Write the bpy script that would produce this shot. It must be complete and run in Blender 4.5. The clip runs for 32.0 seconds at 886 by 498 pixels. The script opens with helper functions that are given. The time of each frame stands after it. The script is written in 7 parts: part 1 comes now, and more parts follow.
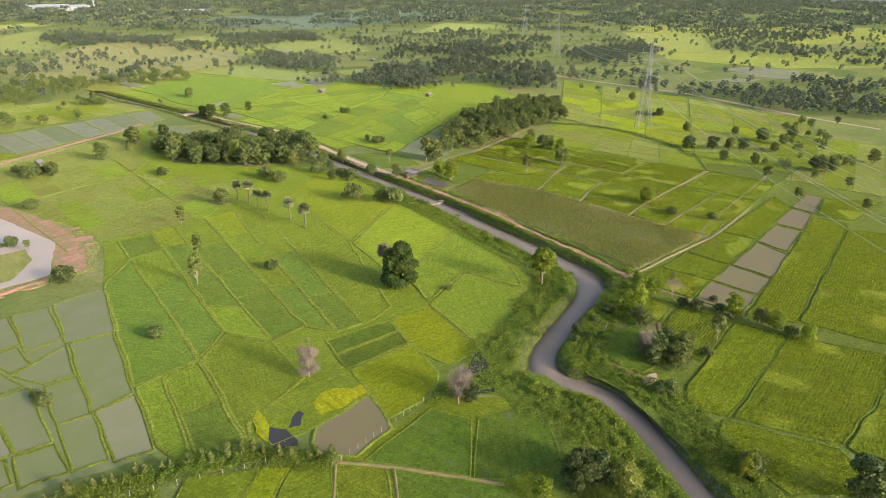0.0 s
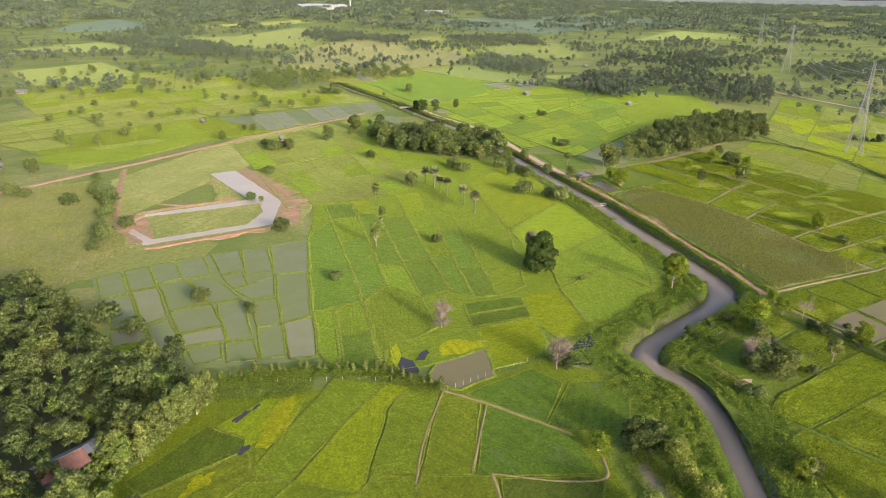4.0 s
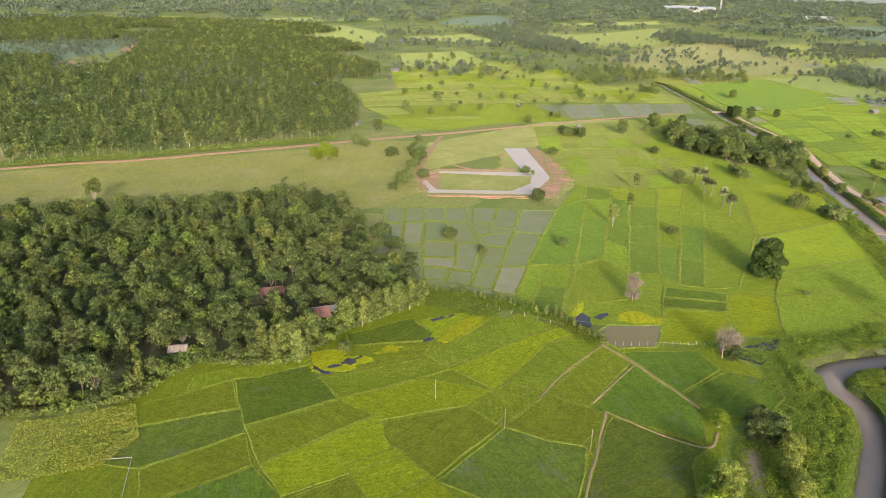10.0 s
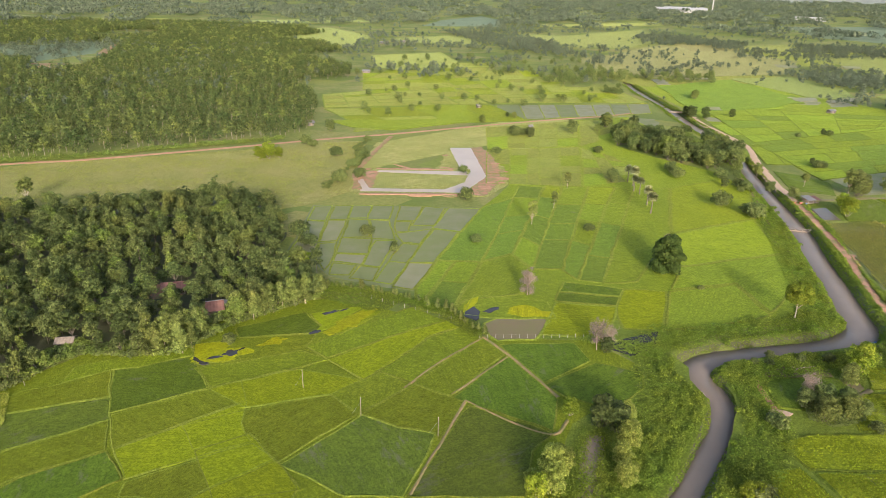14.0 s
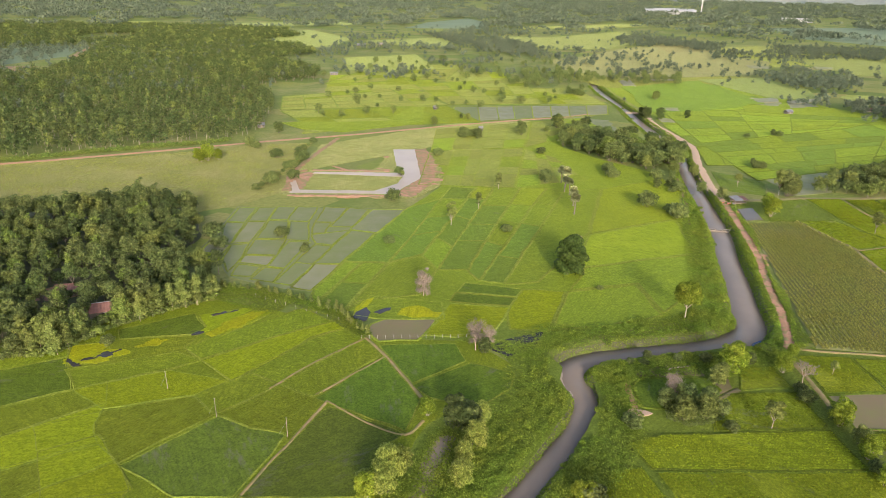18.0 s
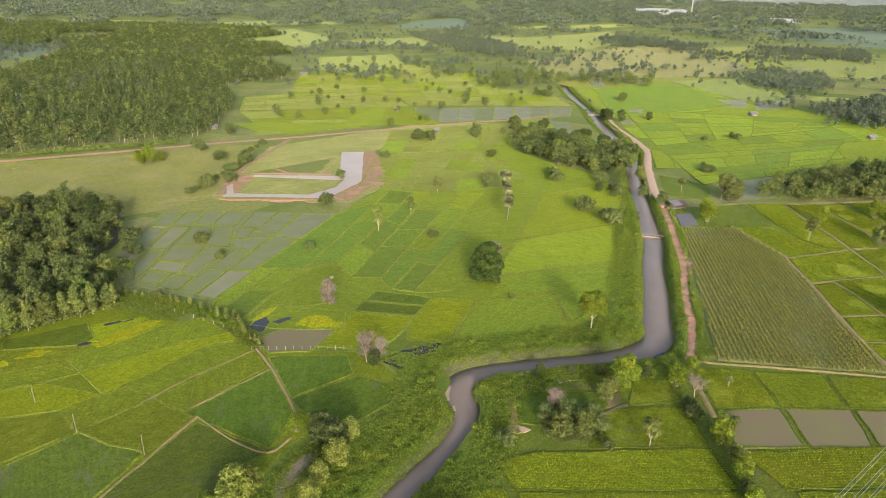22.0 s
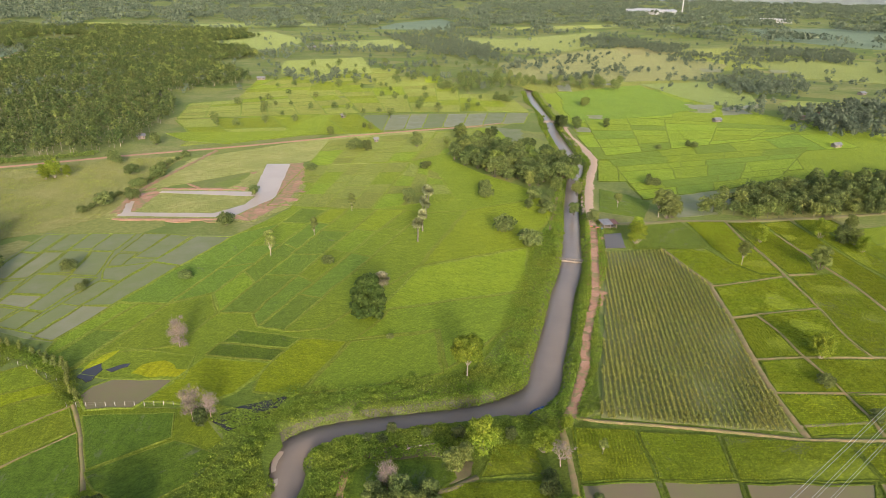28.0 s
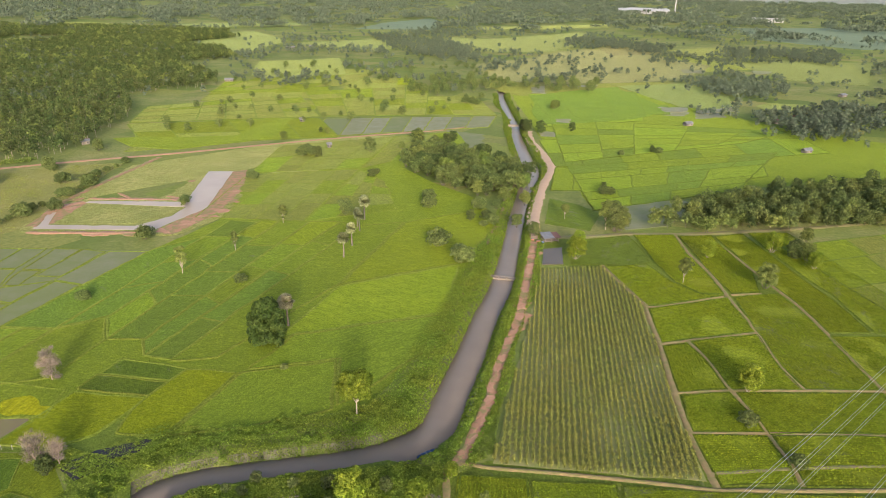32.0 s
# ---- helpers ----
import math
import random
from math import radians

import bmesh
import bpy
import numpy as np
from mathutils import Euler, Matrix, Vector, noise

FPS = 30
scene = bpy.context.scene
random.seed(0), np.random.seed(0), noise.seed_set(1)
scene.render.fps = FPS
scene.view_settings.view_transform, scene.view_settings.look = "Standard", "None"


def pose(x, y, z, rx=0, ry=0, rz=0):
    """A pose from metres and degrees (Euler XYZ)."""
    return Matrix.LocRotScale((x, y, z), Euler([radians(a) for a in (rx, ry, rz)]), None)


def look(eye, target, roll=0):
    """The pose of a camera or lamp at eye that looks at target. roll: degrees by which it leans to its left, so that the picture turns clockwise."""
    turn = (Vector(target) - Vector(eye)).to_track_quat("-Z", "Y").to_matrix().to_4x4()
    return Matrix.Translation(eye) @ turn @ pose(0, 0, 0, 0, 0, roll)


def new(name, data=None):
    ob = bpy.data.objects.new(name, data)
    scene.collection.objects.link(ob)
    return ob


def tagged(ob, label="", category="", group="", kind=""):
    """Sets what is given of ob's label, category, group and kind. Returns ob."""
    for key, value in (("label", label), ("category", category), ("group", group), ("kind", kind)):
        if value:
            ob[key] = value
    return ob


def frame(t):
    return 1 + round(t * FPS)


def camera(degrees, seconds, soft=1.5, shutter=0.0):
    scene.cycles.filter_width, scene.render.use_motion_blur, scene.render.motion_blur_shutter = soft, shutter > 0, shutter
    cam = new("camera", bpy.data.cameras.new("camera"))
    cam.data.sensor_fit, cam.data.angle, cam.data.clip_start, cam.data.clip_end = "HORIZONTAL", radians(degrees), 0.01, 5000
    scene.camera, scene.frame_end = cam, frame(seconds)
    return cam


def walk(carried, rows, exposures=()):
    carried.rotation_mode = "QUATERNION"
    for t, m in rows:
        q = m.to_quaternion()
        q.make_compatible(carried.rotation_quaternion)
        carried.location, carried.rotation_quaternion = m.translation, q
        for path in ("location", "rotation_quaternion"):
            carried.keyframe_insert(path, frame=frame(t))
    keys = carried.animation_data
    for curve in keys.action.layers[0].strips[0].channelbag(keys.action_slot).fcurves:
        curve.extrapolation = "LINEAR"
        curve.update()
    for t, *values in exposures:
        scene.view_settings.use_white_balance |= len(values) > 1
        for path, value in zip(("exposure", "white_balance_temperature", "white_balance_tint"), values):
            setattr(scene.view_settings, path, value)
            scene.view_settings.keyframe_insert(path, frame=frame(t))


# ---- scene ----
cam = camera(67.91, 32.0, soft=0.65)
PATH = [
 (0, pose(-98.88, 84.87, 92.06, 67.943, -0.377, -49.249)),
 (0.5, pose(-99.98, 80.60, 93.35, 67.994, -0.425, -46.987)),
 (1, pose(-100.92, 76.26, 94.60, 68.046, -0.473, -44.714)),
 (1.5, pose(-101.61, 71.94, 95.74, 68.103, -0.520, -42.671)),
 (2, pose(-102.11, 67.70, 96.67, 68.154, -0.571, -42.577)),
 (2.5, pose(-102.79, 63.17, 97.33, 68.160, -0.633, -42.280)),
 (3, pose(-103.41, 58.41, 97.73, 68.108, -0.710, -39.443)),
 (3.5, pose(-103.73, 53.38, 97.94, 68.025, -0.799, -34.883)),
 (4, pose(-103.69, 48.59, 98.07, 67.943, -0.889, -30.082)),
 (4.5, pose(-103.65, 43.99, 98.15, 67.860, -0.975, -25.375)),
 (6.5, pose(-100.61, 24.81, 98.04, 67.724, -1.165, -14.635)),
 (7, pose(-98.66, 21.07, 98.08, 67.671, -1.150, -12.473)),
 (7.5, pose(-96.28, 17.48, 98.15, 67.624, -1.132, -10.324)),
 (8, pose(-93.54, 14.40, 98.25, 67.585, -1.119, -8.174)),
 (8.5, pose(-90.42, 11.70, 98.38, 67.556, -1.118, -6.037)),
 (9, pose(-86.91, 9.40, 98.48, 67.526, -1.131, -3.944)),
 (9.5, pose(-83.05, 7.47, 98.58, 67.495, -1.151, -1.824)),
 (10, pose(-79.03, 5.85, 98.67, 67.472, -1.164, -0.095)),
 (10.5, pose(-74.93, 4.53, 98.78, 67.461, -1.168, 0.008)),
 (11, pose(-70.74, 3.50, 98.90, 67.461, -1.164, 0.077)),
 (12, pose(-62.15, 1.97, 99.18, 67.487, -1.133, 0.130)),
 (13, pose(-52.97, 0.86, 99.43, 67.534, -1.089, 0.124)),
 (14, pose(-43.82, 0.13, 99.61, 67.596, -1.024, 0.089)),
 (17, pose(-17.12, -0.00, 99.56, 67.740, -0.910, 0.020)),
 (18, pose(-8.48, -0.01, 99.77, 67.781, -0.864, 0.009)),
 (19, pose(0.00, 0.00, 100.00, 67.782, -0.855, -0.000)),
 (20, pose(8.01, 0.87, 100.27, 67.766, -0.908, -0.063)),
 (21, pose(15.37, 2.56, 100.63, 67.755, -0.969, -0.090)),
 (22, pose(22.14, 5.81, 100.97, 67.715, -1.020, -0.108)),
 (23, pose(28.58, 9.66, 101.27, 67.691, -1.040, -0.111)),
 (24, pose(35.05, 14.47, 101.45, 67.682, -1.023, -0.110)),
 (25, pose(41.43, 20.02, 101.49, 67.668, -1.005, -0.119)),
 (28, pose(62.16, 32.43, 101.70, 67.758, -0.841, -0.172)),
 (29, pose(69.35, 36.03, 101.73, 67.740, -0.913, -0.187)),
 (30, pose(76.65, 39.92, 101.92, 67.714, -0.911, -0.207)),
 (31, pose(83.68, 44.08, 102.16, 67.691, -0.881, -0.241)),
 (32, pose(90.52, 49.28, 102.44, 67.682, -0.849, -0.238)),
]
walk(cam, PATH, [(0, 1.55, 6500, 15), (12, 1.52, 6500, 15), (22, 1.46, 6500, 15), (32, 1.40, 6500, 15)])

# ---- world, sun ----
SUN_ELEV, SUN_AZ = radians(17.0), radians(8.0)      # low sun behind the flight, light falls towards +y
world = bpy.data.worlds.new("world")
scene.world = world
world.use_nodes = True
wn = world.node_tree.nodes
sky = wn.new("ShaderNodeTexSky")
sky.sky_type, sky.sun_disc = "NISHITA", False
sky.sun_elevation, sky.sun_rotation = SUN_ELEV, radians(180.0) - SUN_AZ
sky.air_density, sky.dust_density, sky.ozone_density = 1.0, 4.0, 1.0
world.node_tree.links.new(sky.outputs[0], wn["Background"].inputs[0])
wn["Background"].inputs[1].default_value = 0.15
sun_data = bpy.data.lights.new("sun", "SUN")
sun_data.energy, sun_data.angle, sun_data.color = 1.95, radians(7.0), (1.0, 0.915, 0.815)
sun = new("sun", sun_data)
sun_dir = Vector((math.sin(SUN_AZ) * math.cos(SUN_ELEV), -math.cos(SUN_AZ) * math.cos(SUN_ELEV), math.sin(SUN_ELEV)))
sun.matrix_world = look(sun_dir * 300, (0, 0, 0))


# ---- materials ----
def nodes_of(name):
    m = bpy.data.materials.new(name)
    m.use_nodes = True
    return m, m.node_tree.nodes, m.node_tree.links, m.node_tree.nodes["Principled BSDF"]


def noise_tex(N, L, scale, detail=4.0, rough=0.6, coords=None, stretch=None):
    t = N.new("ShaderNodeTexNoise")
    t.inputs["Scale"].default_value, t.inputs["Detail"].default_value, t.inputs["Roughness"].default_value = scale, detail, rough
    if coords is None:
        coords = N.new("ShaderNodeNewGeometry").outputs["Position"]
    if stretch:
        mp = N.new("ShaderNodeMapping")
        mp.inputs["Rotation"].default_value = (0, 0, stretch[0])
        mp.inputs["Scale"].default_value = (stretch[1], stretch[2], 1)
        L.new(coords, mp.inputs[0])
        coords = mp.outputs[0]
    L.new(coords, t.inputs["Vector"])
    return t.outputs["Fac"]


def ramp(N, L, fac, stops):
    r = N.new("ShaderNodeValToRGB")
    els = r.color_ramp.elements
    while len(els) < len(stops):
        els.new(0.5)
    for e, (p, c) in zip(els, stops):
        e.position, e.color = p, (*c, 1)
    L.new(fac, r.inputs[0])
    return r.outputs[0]


def mix(N, L, fac, a, b, mode="MIX"):
    m = N.new("ShaderNodeMix")
    m.data_type, m.blend_type = "RGBA", mode
    for sock, v in ((m.inputs["Factor"], fac), (m.inputs["A"], a), (m.inputs["B"], b)):
        if isinstance(v, (int, float)):
            sock.default_value = v
        elif isinstance(v, tuple):
            sock.default_value = (*v, 1)
        else:
            L.new(v, sock)
    return m.outputs["Result"]


def bump(N, L, bsdf, height, strength, dist):
    b = N.new("ShaderNodeBump")
    b.inputs["Strength"].default_value, b.inputs["Distance"].default_value = strength, dist
    L.new(height, b.inputs["Height"])
    L.new(b.outputs[0], bsdf.inputs["Normal"])


def plain(name, a, b, scale=3.0, rough=0.8, metal=0.0, bumps=0.0, fine=None, lo=0.3, hi=0.7):
    m, N, L, B = nodes_of(name)
    f = noise_tex(N, L, scale, 6.0)
    col = ramp(N, L, f, [(lo, a), (hi, b)])
    if fine:
        col = mix(N, L, noise_tex(N, L, fine, 3.0), col, tuple(0.6 * v for v in a))
    L.new(col, B.inputs["Base Color"])
    B.inputs["Roughness"].default_value, B.inputs["Metallic"].default_value = rough, metal
    if bumps:
        bump(N, L, B, noise_tex(N, L, scale * 4, 5.0), bumps, 0.2)
    return m


def leaf_mat(name, dark, light, glow=0.35, grain=2.2):
    """Leaves: hue by leaf clump, by plant and by large drifts."""
    m, N, L, B = nodes_of(name)
    g = N.new("ShaderNodeNewGeometry")
    col = ramp(N, L, g.outputs["Random Per Island"], [(0.0, dark), (1.0, light)])
    oi = N.new("ShaderNodeObjectInfo")
    hs = N.new("ShaderNodeHueSaturation")
    mr = N.new("ShaderNodeMapRange")
    mr.inputs["To Min"].default_value, mr.inputs["To Max"].default_value = 0.75, 1.25
    L.new(oi.outputs["Random"], mr.inputs["Value"])
    L.new(mr.outputs[0], hs.inputs["Value"])
    big = noise_tex(N, L, 0.07, 3.0)
    mh = N.new("ShaderNodeMapRange")
    mh.inputs["From Min"].default_value, mh.inputs["From Max"].default_value = 0.3, 0.7
    mh.inputs["To Min"].default_value, mh.inputs["To Max"].default_value = 0.478, 0.512
    L.new(big, mh.inputs["Value"])
    L.new(mh.outputs[0], hs.inputs["Hue"])
    tex = ramp(N, L, noise_tex(N, L, grain, 4.0, 0.8), [(0.36, (0.42, 0.42, 0.42)), (0.62, (1.25, 1.25, 1.25))])
    L.new(mix(N, L, 1.0, col, tex, "MULTIPLY"), hs.inputs["Color"])
    B.inputs["Roughness"].default_value = 0.6
    B.inputs["Specular IOR Level"].default_value = 0.12
    tr = N.new("ShaderNodeBsdfTranslucent")
    L.new(hs.outputs[0], B.inputs["Base Color"])
    L.new(hs.outputs[0], tr.inputs[0])
    mx = N.new("ShaderNodeMixShader")
    mx.inputs[0].default_value = glow
    L.new(B.outputs[0], mx.inputs[1])
    L.new(tr.outputs[0], mx.inputs[2])
    L.new(mx.outputs[0], N["Material Output"].inputs[0])
    return m


def rice_mat(name, a, b, c, wet=0.0, sheen=0.18):
    """A standing crop: drifts of hue, streaks along the rows, tufts, and wet gaps."""
    m, N, L, B = nodes_of(name)
    pos = N.new("ShaderNodeNewGeometry").outputs["Position"]
    oi = N.new("ShaderNodeObjectInfo")
    turn = N.new("ShaderNodeMath")
    turn.operation = "MULTIPLY"
    turn.inputs[1].default_value = 6.283
    L.new(oi.outputs["Random"], turn.inputs[0])
    rot = N.new("ShaderNodeVectorRotate")
    rot.rotation_type = "Z_AXIS"
    L.new(pos, rot.inputs["Vector"])
    L.new(turn.outputs[0], rot.inputs["Angle"])
    drift = noise_tex(N, L, 0.05, 5.0, 0.7)
    col = ramp(N, L, drift, [(0.3, a), (0.5, b), (0.68, c)])
    streak = noise_tex(N, L, 1.5, 4.0, 0.7, rot.outputs[0], (0.0, 1.0, 0.07))
    col = mix(N, L, ramp(N, L, streak, [(0.4, (0, 0, 0)), (0.62, (0.6, 0.6, 0.6))]), col, tuple(0.62 * v for v in a))
    blot = noise_tex(N, L, 0.4, 6.0, 0.8)
    col = mix(N, L, ramp(N, L, blot, [(0.36, (0.7, 0.7, 0.7)), (0.54, (0, 0, 0))]), col, tuple(0.6 * v for v in a))
    tuft = noise_tex(N, L, 1.7, 5.0, 0.85)
    col = mix(N, L, ramp(N, L, tuft, [(0.38, (0.75, 0.75, 0.75)), (0.58, (0, 0, 0))]), col, tuple(0.4 * v for v in a))
    col = mix(N, L, ramp(N, L, tuft, [(0.52, (0, 0, 0)), (0.75, (0.6, 0.6, 0.6))]), col, tuple(1.25 * v for v in c))
    if wet:
        gap = noise_tex(N, L, 0.16, 6.0, 0.8, rot.outputs[0], (0.0, 1.0, 0.35))
        col = mix(N, L, ramp(N, L, gap, [(0.62 - 0.1 * wet, (0, 0, 0)), (0.72 - 0.1 * wet, (0.75, 0.75, 0.75))]), col, (0.10, 0.10, 0.075))
    hs = N.new("ShaderNodeHueSaturation")
    for key, lo, hi in (("Value", 0.80, 1.16), ("Hue", 0.490, 0.509)):
        mr = N.new("ShaderNodeMapRange")
        mr.inputs["To Min"].default_value, mr.inputs["To Max"].default_value = lo, hi
        L.new(oi.outputs["Random"], mr.inputs["Value"])
        L.new(mr.outputs[0], hs.inputs[key])
    L.new(col, hs.inputs["Color"])
    L.new(hs.outputs[0], B.inputs["Base Color"])
    B.inputs["Roughness"].default_value = 0.8
    B.inputs["Specular IOR Level"].default_value = 0.1
    B.inputs["Sheen Weight"].default_value = sheen
    B.inputs["Sheen Roughness"].default_value = 0.5
    B.inputs["Sheen Tint"].default_value = (*(min(1.0, 3.2 * v) for v in c), 1)
    bump(N, L, B, noise_tex(N, L, 2.2, 5.0, 0.85), 1.0, 0.6)
    return m


def flood_mat(name, mud, green, cover, veil, gloss=0.32):
    """Flooded paddy: silty water with sparse young rice standing in it."""
    m, N, L, B = nodes_of(name)
    drift = noise_tex(N, L, 0.12, 5.0, 0.65)
    oi = N.new("ShaderNodeObjectInfo")
    add = N.new("ShaderNodeMath")
    add.operation = "ADD"
    L.new(drift, add.inputs[0])
    sc = N.new("ShaderNodeMath")
    sc.operation = "MULTIPLY_ADD"
    sc.inputs[1].default_value, sc.inputs[2].default_value = 0.3, cover
    L.new(oi.outputs["Random"], sc.inputs[0])
    L.new(sc.outputs[0], add.inputs[1])
    cov = ramp(N, L, add.outputs[0], [(0.45, (0, 0, 0)), (0.95, (veil, veil, veil))])
    fine = ramp(N, L, noise_tex(N, L, 1.8, 4.0, 0.8), [(0.3, (0.55, 0.55, 0.55)), (0.65, (1, 1, 1))])
    fac = mix(N, L, 1.0, cov, fine, "MULTIPLY")
    col = mix(N, L, fac, mud, green)
    L.new(col, B.inputs["Base Color"])
    L.new(ramp(N, L, fac, [(0.0, (gloss, gloss, gloss)), (0.6, (0.8, 0.8, 0.8))]), B.inputs["Roughness"])
    bump(N, L, B, noise_tex(N, L, 2.5, 3.0), 0.12, 0.05)
    B.inputs["Specular IOR Level"].default_value = 0.25
    return m


def ground_mat():
    """Rough grass and distant patchwork of small fields with bunds."""
    m, N, L, B = nodes_of("grassland_ground")
    pos = N.new("ShaderNodeNewGeometry").outputs["Position"]
    mp = N.new("ShaderNodeMapping")
    mp.inputs["Rotation"].default_value, mp.inputs["Scale"].default_value = (0, 0, 0.42), (1 / 46, 1 / 30, 1)
    L.new(pos, mp.inputs[0])
    vo = N.new("ShaderNodeTexVoronoi")
    vo.distance, vo.feature = "CHEBYCHEV", "F1"
    vo.inputs["Scale"].default_value, vo.inputs["Randomness"].default_value = 1.0, 0.55
    L.new(mp.outputs[0], vo.inputs["Vector"])
    sep = N.new("ShaderNodeSeparateColor")
    L.new(vo.outputs["Color"], sep.inputs[0])
    cell = ramp(N, L, sep.outputs[0], [(0.0, (0.098, 0.140, 0.034)), (0.3, (0.138, 0.182, 0.040)), (0.55, (0.182, 0.216, 0.048)), (0.8, (0.215, 0.208, 0.075)), (1.0, (0.115, 0.158, 0.038))])
    drift = noise_tex(N, L, 0.006, 5.0, 0.6)
    scrub = ramp(N, L, noise_tex(N, L, 0.03, 6.0, 0.7), [(0.3, (0.095, 0.132, 0.034)), (0.5, (0.17, 0.196, 0.058)), (0.7, (0.255, 0.238, 0.10))])
    col = mix(N, L, ramp(N, L, drift, [(0.45, (0, 0, 0)), (0.55, (1, 1, 1))]), cell, scrub)
    col = mix(N, L, ramp(N, L, noise_tex(N, L, 0.5, 6.0, 0.75), [(0.4, (0.45, 0.45, 0.45)), (0.6, (0, 0, 0))]), col, (0.07, 0.095, 0.018))
    L.new(col, B.inputs["Base Color"])
    B.inputs["Roughness"].default_value = 0.9
    B.inputs["Specular IOR Level"].default_value = 0.1
    bump(N, L, B, noise_tex(N, L, 1.2, 6.0, 0.75), 0.8, 0.4)
    return m


M_GROUND = ground_mat()
M_RICE = rice_mat("rice_green", (0.110, 0.156, 0.009), (0.148, 0.200, 0.012), (0.190, 0.235, 0.016), 0.0)
M_PLAIN = rice_mat("rice_plain", (0.128, 0.194, 0.016), (0.168, 0.242, 0.019), (0.208, 0.278, 0.023))
M_PLAIN_DEEP = rice_mat("rice_plain_deep", (0.098, 0.162, 0.020), (0.128, 0.200, 0.023), (0.158, 0.230, 0.027), 0.1)
M_PLAIN_FRESH = rice_mat("rice_plain_fresh", (0.155, 0.222, 0.014), (0.198, 0.268, 0.016), (0.244, 0.305, 0.020))
M_RICE_TUFT = rice_mat("rice_tufted", (0.138, 0.184, 0.010), (0.186, 0.236, 0.013), (0.236, 0.282, 0.017), 0.2)
M_TUFT_WET = rice_mat("rice_tufted_wet", (0.126, 0.170, 0.012), (0.170, 0.218, 0.015), (0.218, 0.264, 0.019), 0.7)
M_RICE_DARK = rice_mat("rice_dark", (0.072, 0.122, 0.011), (0.094, 0.150, 0.013), (0.118, 0.176, 0.016), 0.5)
M_RICE_YELLOW = rice_mat("rice_yellow_green", (0.156, 0.214, 0.006), (0.202, 0.262, 0.008), (0.248, 0.300, 0.010))
M_RICE_PALE = rice_mat("rice_pale", (0.14, 0.178, 0.030), (0.178, 0.214, 0.038), (0.222, 0.245, 0.052), 0.1)
M_RICE_SPARSE = rice_mat("rice_sparse", (0.078, 0.116, 0.016), (0.102, 0.148, 0.016), (0.126, 0.172, 0.018), 0.7)
M_WEED = rice_mat("water_weed_bright", (0.22, 0.26, 0.006), (0.31, 0.34, 0.008), (0.37, 0.38, 0.010))
M_MEADOW = rice_mat("rough_meadow", (0.130, 0.172, 0.034), (0.225, 0.245, 0.064), (0.335, 0.315, 0.118))
# far crops: distance haze mixed into the base colour, paler and less saturated
M_GREEN_HAZED = rice_mat("green_crop_hazed", (0.135, 0.172, 0.045), (0.165, 0.205, 0.055), (0.195, 0.232, 0.068))
M_YELLOW_HAZED = rice_mat("yellow_crop_hazed", (0.150, 0.185, 0.042), (0.182, 0.215, 0.050), (0.212, 0.240, 0.062))
M_DRY_GRASS = rice_mat("dry_tan_grass", (0.118, 0.145, 0.045), (0.165, 0.18, 0.06), (0.222, 0.212, 0.088))
M_FLOOD = flood_mat("flooded_paddy", (0.146, 0.150, 0.080), (0.115, 0.150, 0.040), 0.18, 0.8, 0.55)
M_FLOOD_BARE = flood_mat("flooded_bare_paddy", (0.172, 0.168, 0.100), (0.135, 0.160, 0.055), 0.12, 0.7, 0.5)
M_MUDFIELD = flood_mat("wet_mud_paddy", (0.135, 0.10, 0.062), (0.12, 0.14, 0.04), 0.05, 0.7, 0.75)
M_BUND = rice_mat("grassy_bund", (0.135, 0.182, 0.018), (0.180, 0.230, 0.026), (0.235, 0.275, 0.042))
M_BUND_GREEN = rice_mat("dark_grassy_bund", (0.068, 0.108, 0.010), (0.105, 0.150, 0.014), (0.150, 0.190, 0.022))
M_BUND_DRY = plain("earth_bund", (0.19, 0.145, 0.07), (0.13, 0.15, 0.04), 0.35, 0.95, bumps=0.5)
M_FLOOR = plain("leaf_litter_ground", (0.050, 0.072, 0.018), (0.115, 0.095, 0.050), 0.12, 0.95, bumps=0.6, fine=1.2)
M_ROUGH = rice_mat("rough_bank_grass", (0.092, 0.138, 0.018), (0.128, 0.178, 0.022), (0.165, 0.212, 0.032), 0.2)
M_RED = plain("red_laterite_earth", (0.33, 0.17, 0.095), (0.48, 0.30, 0.195), 0.35, 0.95, bumps=0.6, fine=2.5)
M_RED_GRASS = plain("red_earth_with_grass", (0.34, 0.185, 0.105), (0.165, 0.195, 0.05), 0.35, 0.95, bumps=0.8, fine=0.9, lo=0.47, hi=0.53)
M_PATH = plain("worn_path", (0.235, 0.172, 0.075), (0.135, 0.155, 0.032), 0.55, 0.95, bumps=0.5, fine=1.8, lo=0.42, hi=0.6)
M_SAND = plain("pale_sandy_track", (0.40, 0.28, 0.19), (0.50, 0.375, 0.27), 0.4, 0.95, bumps=0.4, fine=2.0)
M_TRUNK = plain("bark", (0.07, 0.06, 0.045), (0.14, 0.12, 0.095), 2.0, 0.9, bumps=0.5)
M_PALE_BARK = plain("pale_bark", (0.20, 0.175, 0.13), (0.32, 0.28, 0.22), 2.0, 0.85, bumps=0.4)
M_TWIG = leaf_mat("dead_twigs", (0.13, 0.112, 0.088), (0.25, 0.215, 0.175), 0.2, 6.0)
M_CROP_FAR = plain("far_cane_crop", (0.11, 0.165, 0.075), (0.16, 0.22, 0.105), 0.02, 0.9, bumps=0.5, fine=0.2)
M_DEAD = plain("bleached_dead_wood", (0.24, 0.185, 0.15), (0.36, 0.29, 0.24), 2.0, 0.9)
